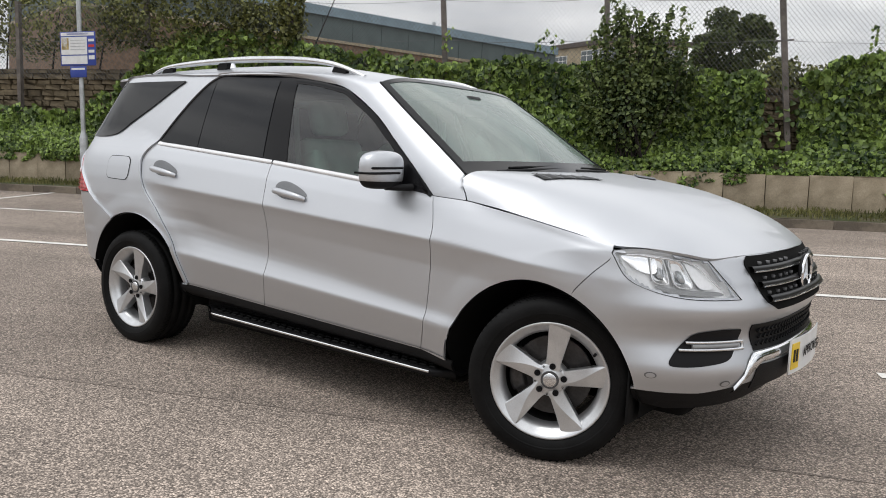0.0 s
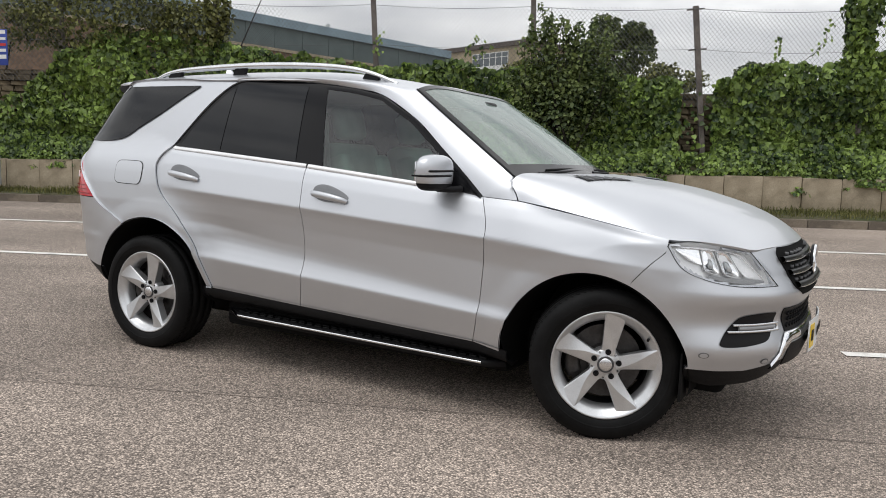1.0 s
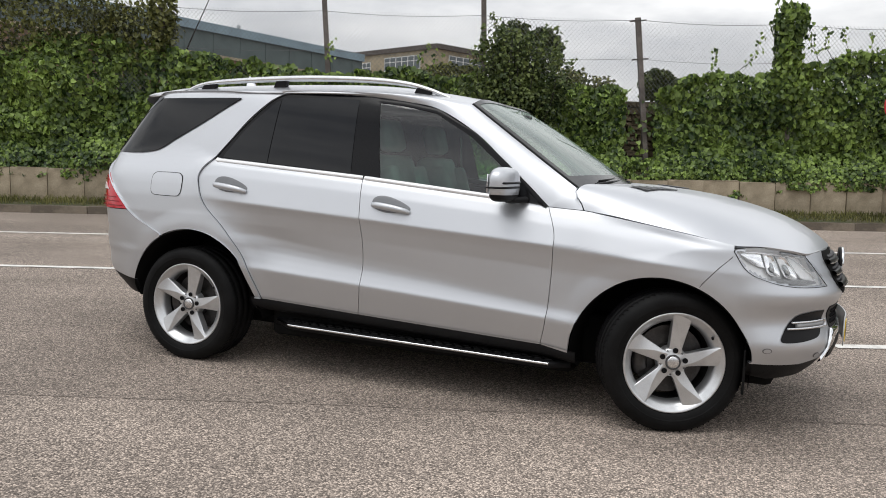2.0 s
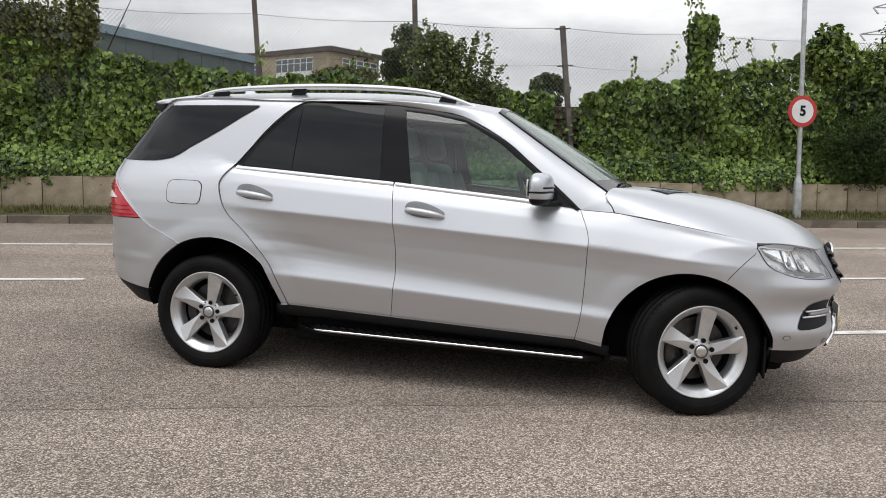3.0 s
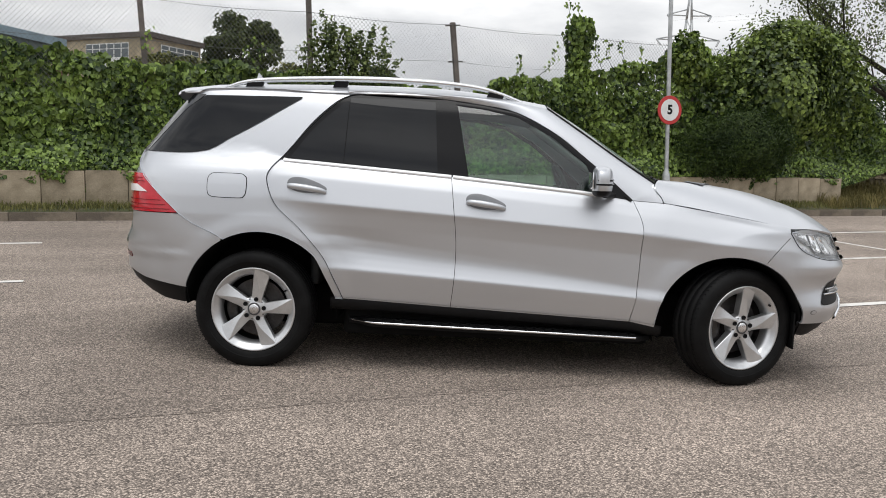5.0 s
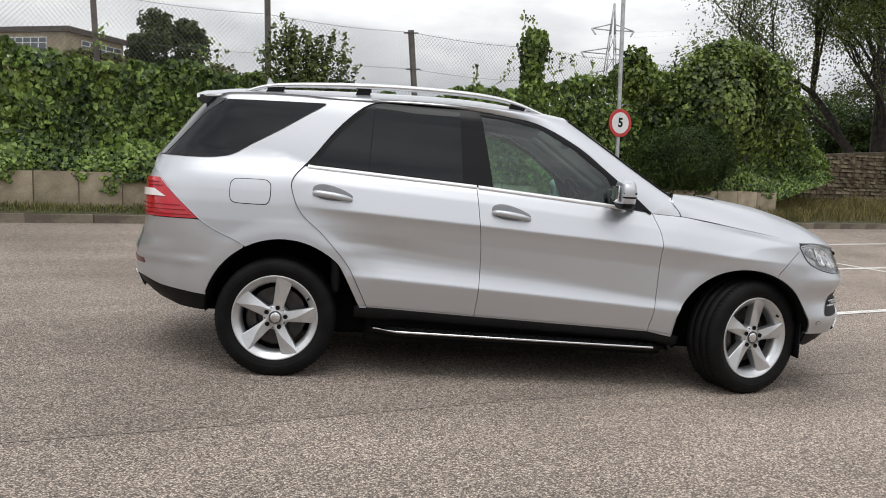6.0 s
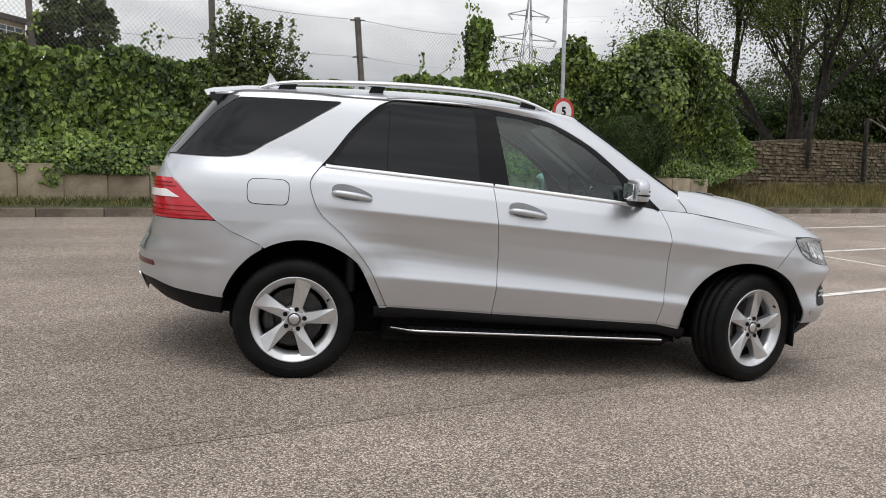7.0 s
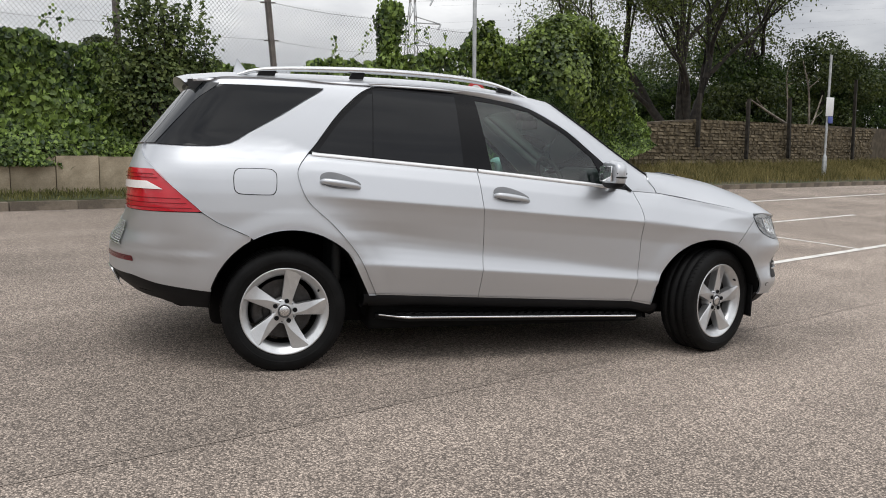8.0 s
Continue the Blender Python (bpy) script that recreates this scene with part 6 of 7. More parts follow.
def piece_mesh(name, sx, sy, sz, rough, seed, mat, bevel=0.12):
    """A worn block about a unit in size, to be shared and stretched."""
    rnd = random.Random(seed)
    bm = bmesh.new()
    bmesh.ops.create_cube(bm, size=1.0)
    bmesh.ops.bevel(bm, geom=list(bm.edges), offset=bevel * min(sx, sy, sz), segments=1, affect="EDGES")
    for v in bm.verts:
        v.co = Vector((v.co.x * sx, v.co.y * sy, v.co.z * sz)) + Vector([rnd.uniform(-rough, rough) for _ in range(3)])
    me = bpy.data.meshes.new(name)
    bm.to_mesh(me)
    bm.free()
    me.materials.append(mat)
    return me


def place_piece(name, me, parent, m):
    ob = new(name, me)
    ob.parent = parent
    ob.matrix_basis = m
    return ob


def uv_pose(u, v, z, tilt=0.0):
    return Matrix.Translation(at_uv(u, v, z)) @ UV @ Matrix.Rotation(tilt, 4, "Y")


def leaf_cloud(name, centres, normals, sizes, mat, label, category, parent=None, droop=0.5, narrow=0.85, kind="stuff", jitter=0.6, seed=1):
    """Many small folded leaves in one mesh: each turned about its own normal, hanging a little."""
    rng = np.random.default_rng(seed)
    n = len(centres)
    nrm = normals + jitter * rng.normal(size=(n, 3))
    nrm /= np.linalg.norm(nrm, axis=1)[:, None]
    tip = rng.normal(size=(n, 3)) * 0.7 + np.array((0, 0, -droop * 2))
    tip -= nrm * np.sum(tip * nrm, axis=1)[:, None]
    tip /= np.maximum(np.linalg.norm(tip, axis=1), 1e-6)[:, None]
    wide = np.cross(nrm, tip)
    s = sizes[:, None]
    fold = (0.12 + 0.12 * rng.random(n))[:, None]
    shape = ((0, -0.40, 0.0), (-0.48, -0.26, 1.0), (-0.40, 0.20, 0.8), (0, 0.56, -0.6), (0.40, 0.20, 0.8), (0.48, -0.26, 1.0))
    verts = np.empty((n, 6, 3))
    for k, (a, b, c) in enumerate(shape):
        verts[:, k] = centres + s * (a * narrow * wide + b * tip + c * fold * nrm)
    base = np.arange(n)[:, None] * 6
    faces = np.concatenate([base + np.array((0, 1, 2, 3)), base + np.array((0, 3, 4, 5))], axis=1).reshape(-1, 4)
    me = bpy.data.meshes.new(name)
    me.vertices.add(n * 6)
    me.vertices.foreach_set("co", verts.reshape(-1))
    me.loops.add(n * 8)
    me.loops.foreach_set("vertex_index", faces.reshape(-1).astype(np.int32))
    me.polygons.add(n * 2)
    me.polygons.foreach_set("loop_start", np.arange(0, n * 8, 4, dtype=np.int32))
    me.update()
    me.validate()
    me.materials.append(mat)
    ob = new(name, me)
    if parent is not None:
        ob.parent = parent
        tagged(ob, label, kind=kind)
    else:
        tagged(ob, label, category, kind=kind)
    return ob


UVN = np.array(((KC, KS, 0), (-KS, KC, 0), (0, 0, 1)))     # rows: along u, along v, up


def from_uv(a):
    return a @ UVN


def clumpy(u, z, seed=0.0):
    return noise.noise(Vector((u * 1.3 + seed, z * 1.6, seed))) + 0.5 * noise.noise(Vector((u * 3.1, z * 3.3, seed + 7)))


IVY_TOP = table((-14, 1.75), (-8.2, 1.75), (-7.7, 2.1), (-6.9, 2.55), (-5.9, 3.3), (-5.0, 3.3), (-3.6, 3.2), (-2.6, 3.0), (-1.7, 2.92), (-0.8, 2.84), (0.1, 2.88), (0.6, 2.98), (1.2, 2.90), (2.0, 2.85), (3.5, 2.80), (4.4, 2.78), (5.2, 2.78), (5.7, 3.05), (6.5, 3.2), (7.0, 3.12), (7.9, 3.38), (8.7, 3.6), (9.3, 3.65), (9.8, 4.1), (10.2, 4.3), (10.8, 3.9), (11.6, 4.1), (12.2, 4.4), (13.0, 4.7), (14.5, 4.75), (15.2, 4.4), (15.9, 3.5), (16.6, 2.75), (17.3, 2.3))


def billow(u, z):
    """How far the ivy's face stands out: pillows and hollows at three sizes."""
    return 0.85 * clumpy(u * 0.8, z * 0.8) + 0.35 * noise.noise(Vector((u * 5.5, z * 6.5, 2.0)))


def ivy():
    rng = np.random.default_rng(4)
    pts, nrm, siz = [], [], []
    want = 88000
    while len(pts) < want:
        u = rng.uniform(-12.5, 17.2)
        top = IVY_TOP(u) + 0.15 * clumpy(u, 0.0, 3.0) + 0.10 * noise.noise(Vector((u * 6.0, 0.0, 1.0)))
        low = wall_top(u) - 0.13 - 0.30 * max(0.0, clumpy(u * 1.6, 1.0, 9.0)) if u < 14.2 else 1.1 + 0.25 * (u - 14.2)
        if top <= low:
            continue
        z = rng.uniform(low, top) if rng.random() < 0.72 else low + (top - low) * rng.random() ** 2.2
        over = 1 - smoothstep(wall_top(u) + 0.05, wall_top(u) + 0.62, z)
        v = 8.86 - 0.55 * over + 0.55 * smoothstep(13.4, 15.5, u)
        bulge = billow(u, z)
        deep = rng.random() ** 1.6
        v -= 0.27 * bulge - 0.20 * deep
        if bulge < -0.66 or (4.56 < u < 5.18 and 1.55 < z < 2.9 and rng.random() < 0.96) or (u < -7.4 and z > 1.6 and rng.random() < 0.7):
            continue
        slope = (billow(u + 0.06, z) - billow(u - 0.06, z)) / 0.12, (billow(u, z + 0.06) - billow(u, z - 0.06)) / 0.12
        pts.append((u, v, z))
        nrm.append((-0.20 * slope[0], -1.0, 0.30 + 0.5 * over - 0.20 * slope[1]))
        siz.append(rng.uniform(0.06, 0.125) * (1 - 0.35 * over))
    return leaf_cloud("ivy_hedge", from_uv(np.array(pts)), from_uv(np.array(nrm)), np.array(siz), IVY, "dense green ivy hanging over a concrete retaining wall", "ivy", jitter=0.5, droop=0.7, narrow=0.95)


def wall_top(u):
    return 1.075 + 0.022 * u


def blob(rng, count, centre, radius, hollow=0.55):
    """Random places in a squashed ball, mostly near its skin, in clumps."""
    d = rng.normal(size=(count, 3))
    d /= np.linalg.norm(d, axis=1)[:, None]
    r = hollow + (1 - hollow) * rng.random(count) ** 0.6
    lump = np.array([1 + 0.28 * noise.noise(Vector(q * 2.3 + np.array(centre))) + 0.16 * noise.noise(Vector(q * 5.5)) for q in d])
    p = np.array(centre) + d * (r * lump)[:, None] * np.array(radius)
    return p, d


def shrub(name, blobs, mat, label, category, size, stems=(), seed=1, droop=0.3, narrow=0.8, holder=None, jitter=0.8):
    rng = np.random.default_rng(seed)
    ps, ns = [], []
    for count, centre, radius in blobs:
        p, d = blob(rng, count, centre, radius)
        ps.append(p), ns.append(d + np.array((0, 0, 0.4)))
    p, d = np.vstack(ps), np.vstack(ns)
    root = thing(name, label, category, at=Matrix.Identity(4))
    leaf_cloud("crown", from_uv(p), from_uv(d), rng.uniform(*size, len(p)), mat, "", "", parent=root, droop=droop, narrow=narrow, jitter=jitter, seed=seed)
    for pts, r0, r1 in stems:
        q = smooth_curve([tuple(at_uv(*s)) for s in pts], 10)
        part("trunk", tube_mesh([tuple(a) for a in q], list(np.linspace(r0, r1, 11)), 7), BARK, root)
    return root


ivy()

# ivy that has climbed a fence post, and a bare twig or two above it
rng_p = np.random.default_rng(11)
n = 1900
zz = rng_p.uniform(2.7, 4.40, n)
ang = rng_p.uniform(0, 2 * math.pi, n)
rr = (0.11 + 0.14 * rng_p.random(n)) * (1 + 0.5 * np.exp(-((zz - 4.05) / 0.16) ** 2) + 0.6 * np.exp(-((zz - 2.8) / 0.25) ** 2))
pp = np.stack([7.50 + rr * np.cos(ang), 8.95 + rr * np.sin(ang), zz], 1)
nn = np.stack([np.cos(ang), np.sin(ang), 0.2 + 0 * ang], 1)
leaf_cloud("ivy_column", from_uv(pp), from_uv(nn), rng_p.uniform(0.06, 0.12, n), IVY, "ivy wrapped round a fence post", "ivy", droop=0.8)



def shoot_shrub(name, label, foot, crown_top, count, per_shoot, size, mat, seed, body):
    """A shrub of many upright shoots that fan out from one foot, with leaves along each shoot, over a denser body."""
    rng = np.random.default_rng(seed)
    root = thing(name, label, "shrub", at=Matrix.Identity(4))
    ps, ns = [], []
    for k in range(count):
        u = rng.uniform(crown_top[0][0], crown_top[-1][0])
        z = float(np.interp(u, *zip(*crown_top))) - abs(rng.normal()) * 0.28
        tip = np.array((u, foot[1] + rng.normal() * 0.14 - 0.05, z))
        start = np.array(foot) + np.array((rng.normal() * 0.12, rng.normal() * 0.05, 0.0))
        mid = 0.5 * (start + tip) + np.array(((u - foot[0]) * 0.22, rng.normal() * 0.05, 0.1))
        path = smooth_curve([tuple(start), tuple(mid), tuple(tip)], 16)
        if k % 3 == 0:
            part("stem", tube_mesh([tuple(at_uv(*q)) for q in path], list(np.linspace(0.016, 0.003, 17)), 5), BARK, root)
        t = 0.30 + 0.70 * rng.random(per_shoot) ** 0.8
        at = np.stack([np.interp(t, np.linspace(0, 1, 17), path[:, j]) for j in range(3)], 1)
        side = rng.normal(size=(per_shoot, 3)) * np.array((0.075, 0.075, 0.05)) * (1.25 - 0.8 * t)[:, None]
        ps.append(at + side)
        ns.append(side * 6 + rng.normal(size=(per_shoot, 3)) * 0.4 + np.array((0, -0.6, 0.7)))
    for n_leaf, centre, radius in body:
        p, d = blob(rng, n_leaf, centre, radius)
        ps.append(p), ns.append(d + np.array((0, 0, 0.4)))
    p, d = np.vstack(ps), np.vstack(ns)
    leaf_cloud("crown", from_uv(p), from_uv(d), rng.uniform(*size, len(p)), mat, "", "", parent=root, droop=0.05, narrow=0.7, jitter=0.5, seed=seed)
    return root


shoot_shrub("broadleaf_shrub", "dark green broadleaved shrub with upright shoots against a chain-link fence", (2.55, 8.55, 1.35),
            ((1.60, 2.9), (1.85, 3.65), (2.12, 3.98), (2.40, 3.75), (2.65, 3.62), (2.9, 3.72), (3.15, 3.80), (3.42, 3.5), (3.72, 3.15)), 64, 70, (0.045, 0.10), SHRUB, 21,
            [(900, (2.5, 8.55, 2.45), (0.70, 0.30, 0.55)), (700, (2.4, 8.5, 1.9), (0.65, 0.3, 0.5)), (350, (3.1, 8.55, 2.6), (0.42, 0.25, 0.4))])
shrub("laurel_bush", [(7000, (12.6, 9.0, 3.3), (1.70, 0.85, 1.50)), (4500, (14.2, 9.3, 3.5), (1.45, 0.9, 1.2)), (3000, (11.4, 9.0, 2.9), (1.0, 0.7, 1.1)), (2000, (13.2, 9.0, 4.4), (1.0, 0.65, 0.55)), (1200, (15.4, 9.6, 2.8), (1.0, 0.5, 0.6)), (900, (14.5, 9.2, 4.3), (0.7, 0.5, 0.5)), (900, (10.15, 8.95, 3.75), (0.42, 0.35, 0.62)), (700, (12.1, 8.7, 4.1), (0.6, 0.4, 0.5)), (500, (16.2, 9.8, 2.4), (0.6, 0.3, 0.4))],
      LAUREL, "large ivy-clad bush with glossy green leaves", "bush", (0.07, 0.125), [(((12.6 + d, 9.2, 1.2), (12.6 + 1.4 * d, 9.1, 2.6), (12.5 + 2 * d, 9.0, 4.2)), 0.07, 0.02) for d in (-0.6, 0.0, 0.7)], seed=22, droop=0.25, narrow=0.9)
shrub("yew_bush", [(15000, (11.3, 8.35, 2.05), (1.15, 0.5, 0.8)), (7500, (10.5, 8.4, 1.9), (0.8, 0.5, 0.75)), (4500, (12.1, 8.4, 2.1), (0.6, 0.5, 0.65))], DARK_SHRUB, "dense dark evergreen bush above the wall", "bush", (0.035, 0.075), [(((11.2 + d, 8.6, 1.1), (11.2 + 1.5 * d, 8.5, 1.8), (11.2 + 2 * d, 8.4, 2.7)), 0.04, 0.012) for d in (-0.3, 0.3)], seed=23, narrow=0.32, jitter=1.2)
shrub("bramble_thicket", [(3600, (-9.6, 9.5, 3.55), (2.6, 0.6, 0.85)), (4200, (-5.9, 9.1, 3.6), (1.9, 0.5, 0.8)), (1500, (-4.2, 9.1, 3.35), (0.8, 0.4, 0.6)), (1200, (-12.4, 9.6, 3.6), (1.6, 0.5, 0.9)), (1000, (-3.72, 8.95, 3.75), (0.26, 0.25, 0.75))],
      THICKET, "tangled brown-green thicket over an old wall", "thicket", (0.05, 0.10), [(((-10.5 + 1.1 * i, 9.7, 2.3), (-10.4 + 1.15 * i, 9.65, 3.2), (-10.2 + 1.2 * i, 9.6, 4.3)), 0.022, 0.006) for i in range(7)], seed=24)

# loose twigs against the sky
twigs = thing("bare_twigs", "thin bare vine twigs caught in the fence", "twig", at=Matrix.Identity(4))
rng_t = random.Random(5)
for u0, z0 in ((6.0, 3.0), (6.6, 3.2), (7.3, 4.2), (8.1, 3.3), (8.6, 3.4), (9.1, 3.4), (-0.7, 2.8), (1.0, 2.7), (0.6, 2.7), (7.6, 4.2), (8.3, 3.4)):
    pts, u, z = [], u0, z0
    lean = rng_t.uniform(-0.5, 0.5)
    for k in range(7):
        pts.append(tuple(at_uv(u, 8.9 + rng_t.uniform(-0.03, 0.03), z)))
        u += lean * 0.12 + rng_t.uniform(-0.06, 0.06)
        z += rng_t.uniform(0.03, 0.15)
    part("twig", tube_mesh(pts, [0.006 - 0.0006 * k for k in range(7)], 4), BARK, twigs)
    q = np.array(pts[2:]).repeat(4, axis=0) + np.random.default_rng(int(u0 * 10 + 200)).normal(scale=0.04, size=(20, 3))
    leaf_cloud("twig_leaf", q, np.tile((KS, -KC, 0.2), (20, 1)), np.full(20, 0.06), IVY, "", "", parent=twigs)

# grass along the kerb and at the foot of the walls
def grass(name, count, u0, u1, v_of, height, seed, label, mat):
    rng = np.random.default_rng(seed)
    u = rng.uniform(u0, u1, count)
    v = v_of(rng, count, u)
    z = np.array([verge_z(a, b) for a, b in zip(u, v)])
    h = rng.uniform(*height, count) * (0.75 + 0.5 * np.array([noise.noise(Vector((a * 1.7, b * 2, 3))) + 0.5 for a, b in zip(u, v)]))
    lean = rng.normal(size=(count, 2)) * 0.35
    w = 0.004 + 0.005 * rng.random(count)
    th = rng.uniform(0, 2 * math.pi, count)
    base = from_uv(np.stack([u, v, z - 0.01], 1))
    side = np.stack([np.cos(th), np.sin(th), 0 * th], 1) * w[:, None]
    mid = base + np.stack([lean[:, 0] * h * 0.35, lean[:, 1] * h * 0.35, h * 0.6], 1)
    tip = base + np.stack([lean[:, 0] * h, lean[:, 1] * h, h], 1)
    verts = np.stack([base - side, base + side, mid + side * 0.8, mid - side * 0.8, tip], 1)
    k = np.arange(count)[:, None] * 5
    me = bpy.data.meshes.new(name)
    me.from_pydata(verts.reshape(-1, 3).tolist(), [], np.concatenate([k + np.array((0, 1, 2, 3))]).tolist() + (k + np.array((3, 2, 4))).tolist())
    me.materials.append(mat)
    return tagged(new(name, me), label, "grass", kind="stuff")


grass("wall_grass", 15000, -13, 13.8, lambda r, c, u: KERB_V + 0.14 + 0.52 * r.random(c) ** 0.7, (0.03, 0.12), 31, "short green grass at the foot of the wall", WEED)
grass("rough_grass", 30000, 13.4, 44, lambda r, c, u: KERB_V + 0.16 + (10.1 - KERB_V - 0.16) * r.random(c) ** 0.8 * np.clip((u - 12.6) / 2.5, 0.25, 1), (0.12, 0.34), 32, "dry yellow-green long grass before a stone wall", GRASS)

# chain-link fence: posts, wires and woven mesh
fence = thing("chain_link_fence", "tall chain-link fence on weathered posts behind the hedge", "fence", at=Matrix.Identity(4))
POSTS = [(-9.6, 0.0), (-6.72, 0.02), (-3.75, 0.02), (-0.90, 0.06), (1.95, 0.03), (4.74, 0.10), (7.45, 0.05), (10.3, 0.03), (13.1, 0.04)]
LEAN = 0.042


def fence_top(u):
    return 3.93 + 0.016 * u


for u, lean in POSTS:
    top = fence_top(u) + 0.06 + (0.5 if -3 < u < 3 else 0.0)
    me = piece_mesh("post", 0.085, 0.085, top - 0.9, 0.004, int(u * 7) + 90, POST, 0.15)
    sh = lean + 0.02
    post = place_piece("fence_post", me, fence, uv_pose(u + sh * 0.5 * (top - 0.9), FENCE_V, 0.9 + 0.5 * (top - 0.9), -sh))
    if u in (4.74,):
        for zc in (1.53, 0.85):
            place_piece("cross_bar", piece_mesh("bar", 0.30, 0.03, 0.022, 0.001, 5, POST), post, Matrix.Translation((0, 0, zc)))
for z_off, r in ((0.0, 0.004), (-0.68, 0.003)):
    for (ua, _), (ub, _) in zip(POSTS, POSTS[1:]):
        pts = [tuple(at_uv(ua + (ub - ua) * t, FENCE_V - 0.05, fence_top(ua + (ub - ua) * t) + z_off - 0.05 * math.sin(math.pi * t))) for t in np.linspace(0, 1, 7)]
        part("line_wire", tube_mesh(pts, r, 4), WIRE, fence)


def mesh_wires(direction):
    verts, faces = [], []
    pitch, r = 0.075, 0.0027
    for i in range(int(27 / pitch)):
        u0 = -12.5 + i * pitch
        zlo, zhi = 2.35, fence_top(u0) - 0.02
        du = direction * (zhi - zlo) * 0.88
        if u0 + du > 14 or u0 + du < -13:
            continue
        a, b = at_uv(u0, FENCE_V - 0.04 + 0.003 * direction, zlo), at_uv(u0 + du, FENCE_V - 0.04 + 0.003 * direction, zhi)
        d = (b - a).normalized()
        s = d.cross(Vector((KS, -KC, 0))).normalized()
        t = s.cross(d)
        k = len(verts)
        for p in (a, b):
            for q in range(3):
                verts.append(tuple(p + r * (math.cos(2.094 * q) * s + math.sin(2.094 * q) * t)))
        faces += [(k, k + 1, k + 4, k + 3), (k + 1, k + 2, k + 5, k + 4), (k + 2, k, k + 3, k + 5)]
    return verts, faces


for direction in (-1, 1):
    me = bpy.data.meshes.new("woven_wire")
    v, f = mesh_wires(direction)
    me.from_pydata(v, [], f)
    me.materials.append(WIRE)
    tagged(new("woven_wire", me), "grey diamond wire mesh", kind="stuff").parent = fence


# lamp-post style sign poles
def pole(u, v, z0, top, lean, name, label):
    root = thing(name, label, "sign pole", at=uv_pose(u, v, z0, lean))
    h = top - z0
    part("shaft", tube_mesh([(0, 0, 0.75), (0, 0, h)], 0.042, 14), GALV, root, smooth=True)
    part("base_tube", revolve_z([(0.0, 0.0), (0.075, 0.0), (0.075, 0.74), (0.070, 0.78), (0.045, 0.86), (0.043, 0.9)], 18), GALV, root)
    part("access_door", box_mesh(-0.03, 0.03, -0.079, -0.070, 0.25, 0.55, 0.004), GALV, root)
    return root


def revolve_z(profile, steps):
    bm = revolve(profile, steps)
    for v in bm.verts:
        v.co = Vector((v.co.x, v.co.z, v.co.y))
    bmesh.ops.recalc_face_normals(bm, faces=bm.faces)
    return bm


TILT = -0.040
speed = pole(9.13, 8.0, 0.55, 9.0, TILT, "speed_sign_pole", "galvanised pole with a round speed limit sign")
cz = 2.055
for r, y, mat, nm in ((0.285, -0.062, SIGN_RED, "sign_border"), (0.215, -0.0655, SIGN_WHITE, "sign_face")):
    bm = revolve([(0.0, 0.0), (r - 0.003, 0.0), (r, 0.004), (r, 0.012), (0.0, 0.012)], 56)
    bmesh.ops.translate(bm, verts=bm.verts, vec=(0, y, cz))
    part(nm, bm, mat, speed, "red sign border" if mat is SIGN_RED else "white sign face", smooth=False)
lettering("sign_number", "5", 0.25, Matrix.Identity(4), INK, speed).matrix_world = speed.matrix_world @ Matrix.Translation((0.0, -0.068, cz)) @ Matrix.Rotation(radians(90), 4, "X")
bpy.context.view_layer.update()
five = [c for c in speed.children if c.name.startswith("sign_number")][0]
five.matrix_basis = Matrix.Translation((0.0, -0.068, cz)) @ Matrix.Rotation(radians(90), 4, "X")
five.data.offset = 0.010
for dz in (-0.14, 0.14):
    part("sign_clip", box_mesh(-0.10, 0.10, -0.052, -0.040, cz + dz - 0.018, cz + dz + 0.018, 0.004), GALV, speed)

park = pole(-7.33, 8.0, 0.45, 7.0, TILT, "notice_pole", "galvanised pole with blue and white car park notices")
part("notice_board", box_mesh(-0.37, 0.37, -0.066, -0.052, 2.07, 2.68, 0.006), SIGN_BLUE, park, "blue car park tariff board")
for x0, x1, z0, z1, mat in ((-0.345, 0.345, 2.605, 2.665, SIGN_WHITE), (-0.345, 0.195, 2.27, 2.585, SIGN_WHITE), (-0.345, 0.195, 2.10, 2.25, SIGN_WHITE), (0.225, 0.345, 2.50, 2.545, SIGN_WHITE), (0.225, 0.345, 2.40, 2.445, SIGN_RED), (0.225, 0.345, 2.30, 2.35, SIGN_WHITE), (0.225, 0.345, 2.18, 2.25, SIGN_WHITE), (-0.335, -0.185, 2.36, 2.575, YELLOW)):
    part("notice_panel", box_mesh(x0, x1, -0.070, -0.0665, z0, z1, 0.0), mat, park, smooth=False)
lettering("notice_letter", "P", 0.15, Matrix.Identity(4), SIGN_WHITE, park).matrix_basis = Matrix.Translation((-0.26, -0.0715, 2.465)) @ Matrix.Rotation(radians(90), 4, "X")
for k in range(4):
    part("notice_text_bar", box_mesh(-0.15, 0.16, -0.072, -0.0705, 2.52 - 0.055 * k, 2.532 - 0.055 * k, 0.0), GALV, park, "grey unreadable text bar", smooth=False)
for k in range(2):
    part("notice_text_bar", box_mesh(-0.22, 0.22, -0.072, -0.0705, 2.627 + 0.016 * k, 2.634 + 0.016 * k, 0.0), SIGN_BLUE, park, "blue unreadable text bar", smooth=False)
part("small_notice", box_mesh(-0.18, 0.16, -0.064, -0.052, 1.86, 2.06, 0.004), SIGN_BLUE, park, "small dark blue notice")
part("notice_text_bar", box_mesh(-0.15, 0.13, -0.0665, -0.0645, 1.995, 2.03, 0.0), SIGN_WHITE, park, "white unreadable text bar", smooth=False)

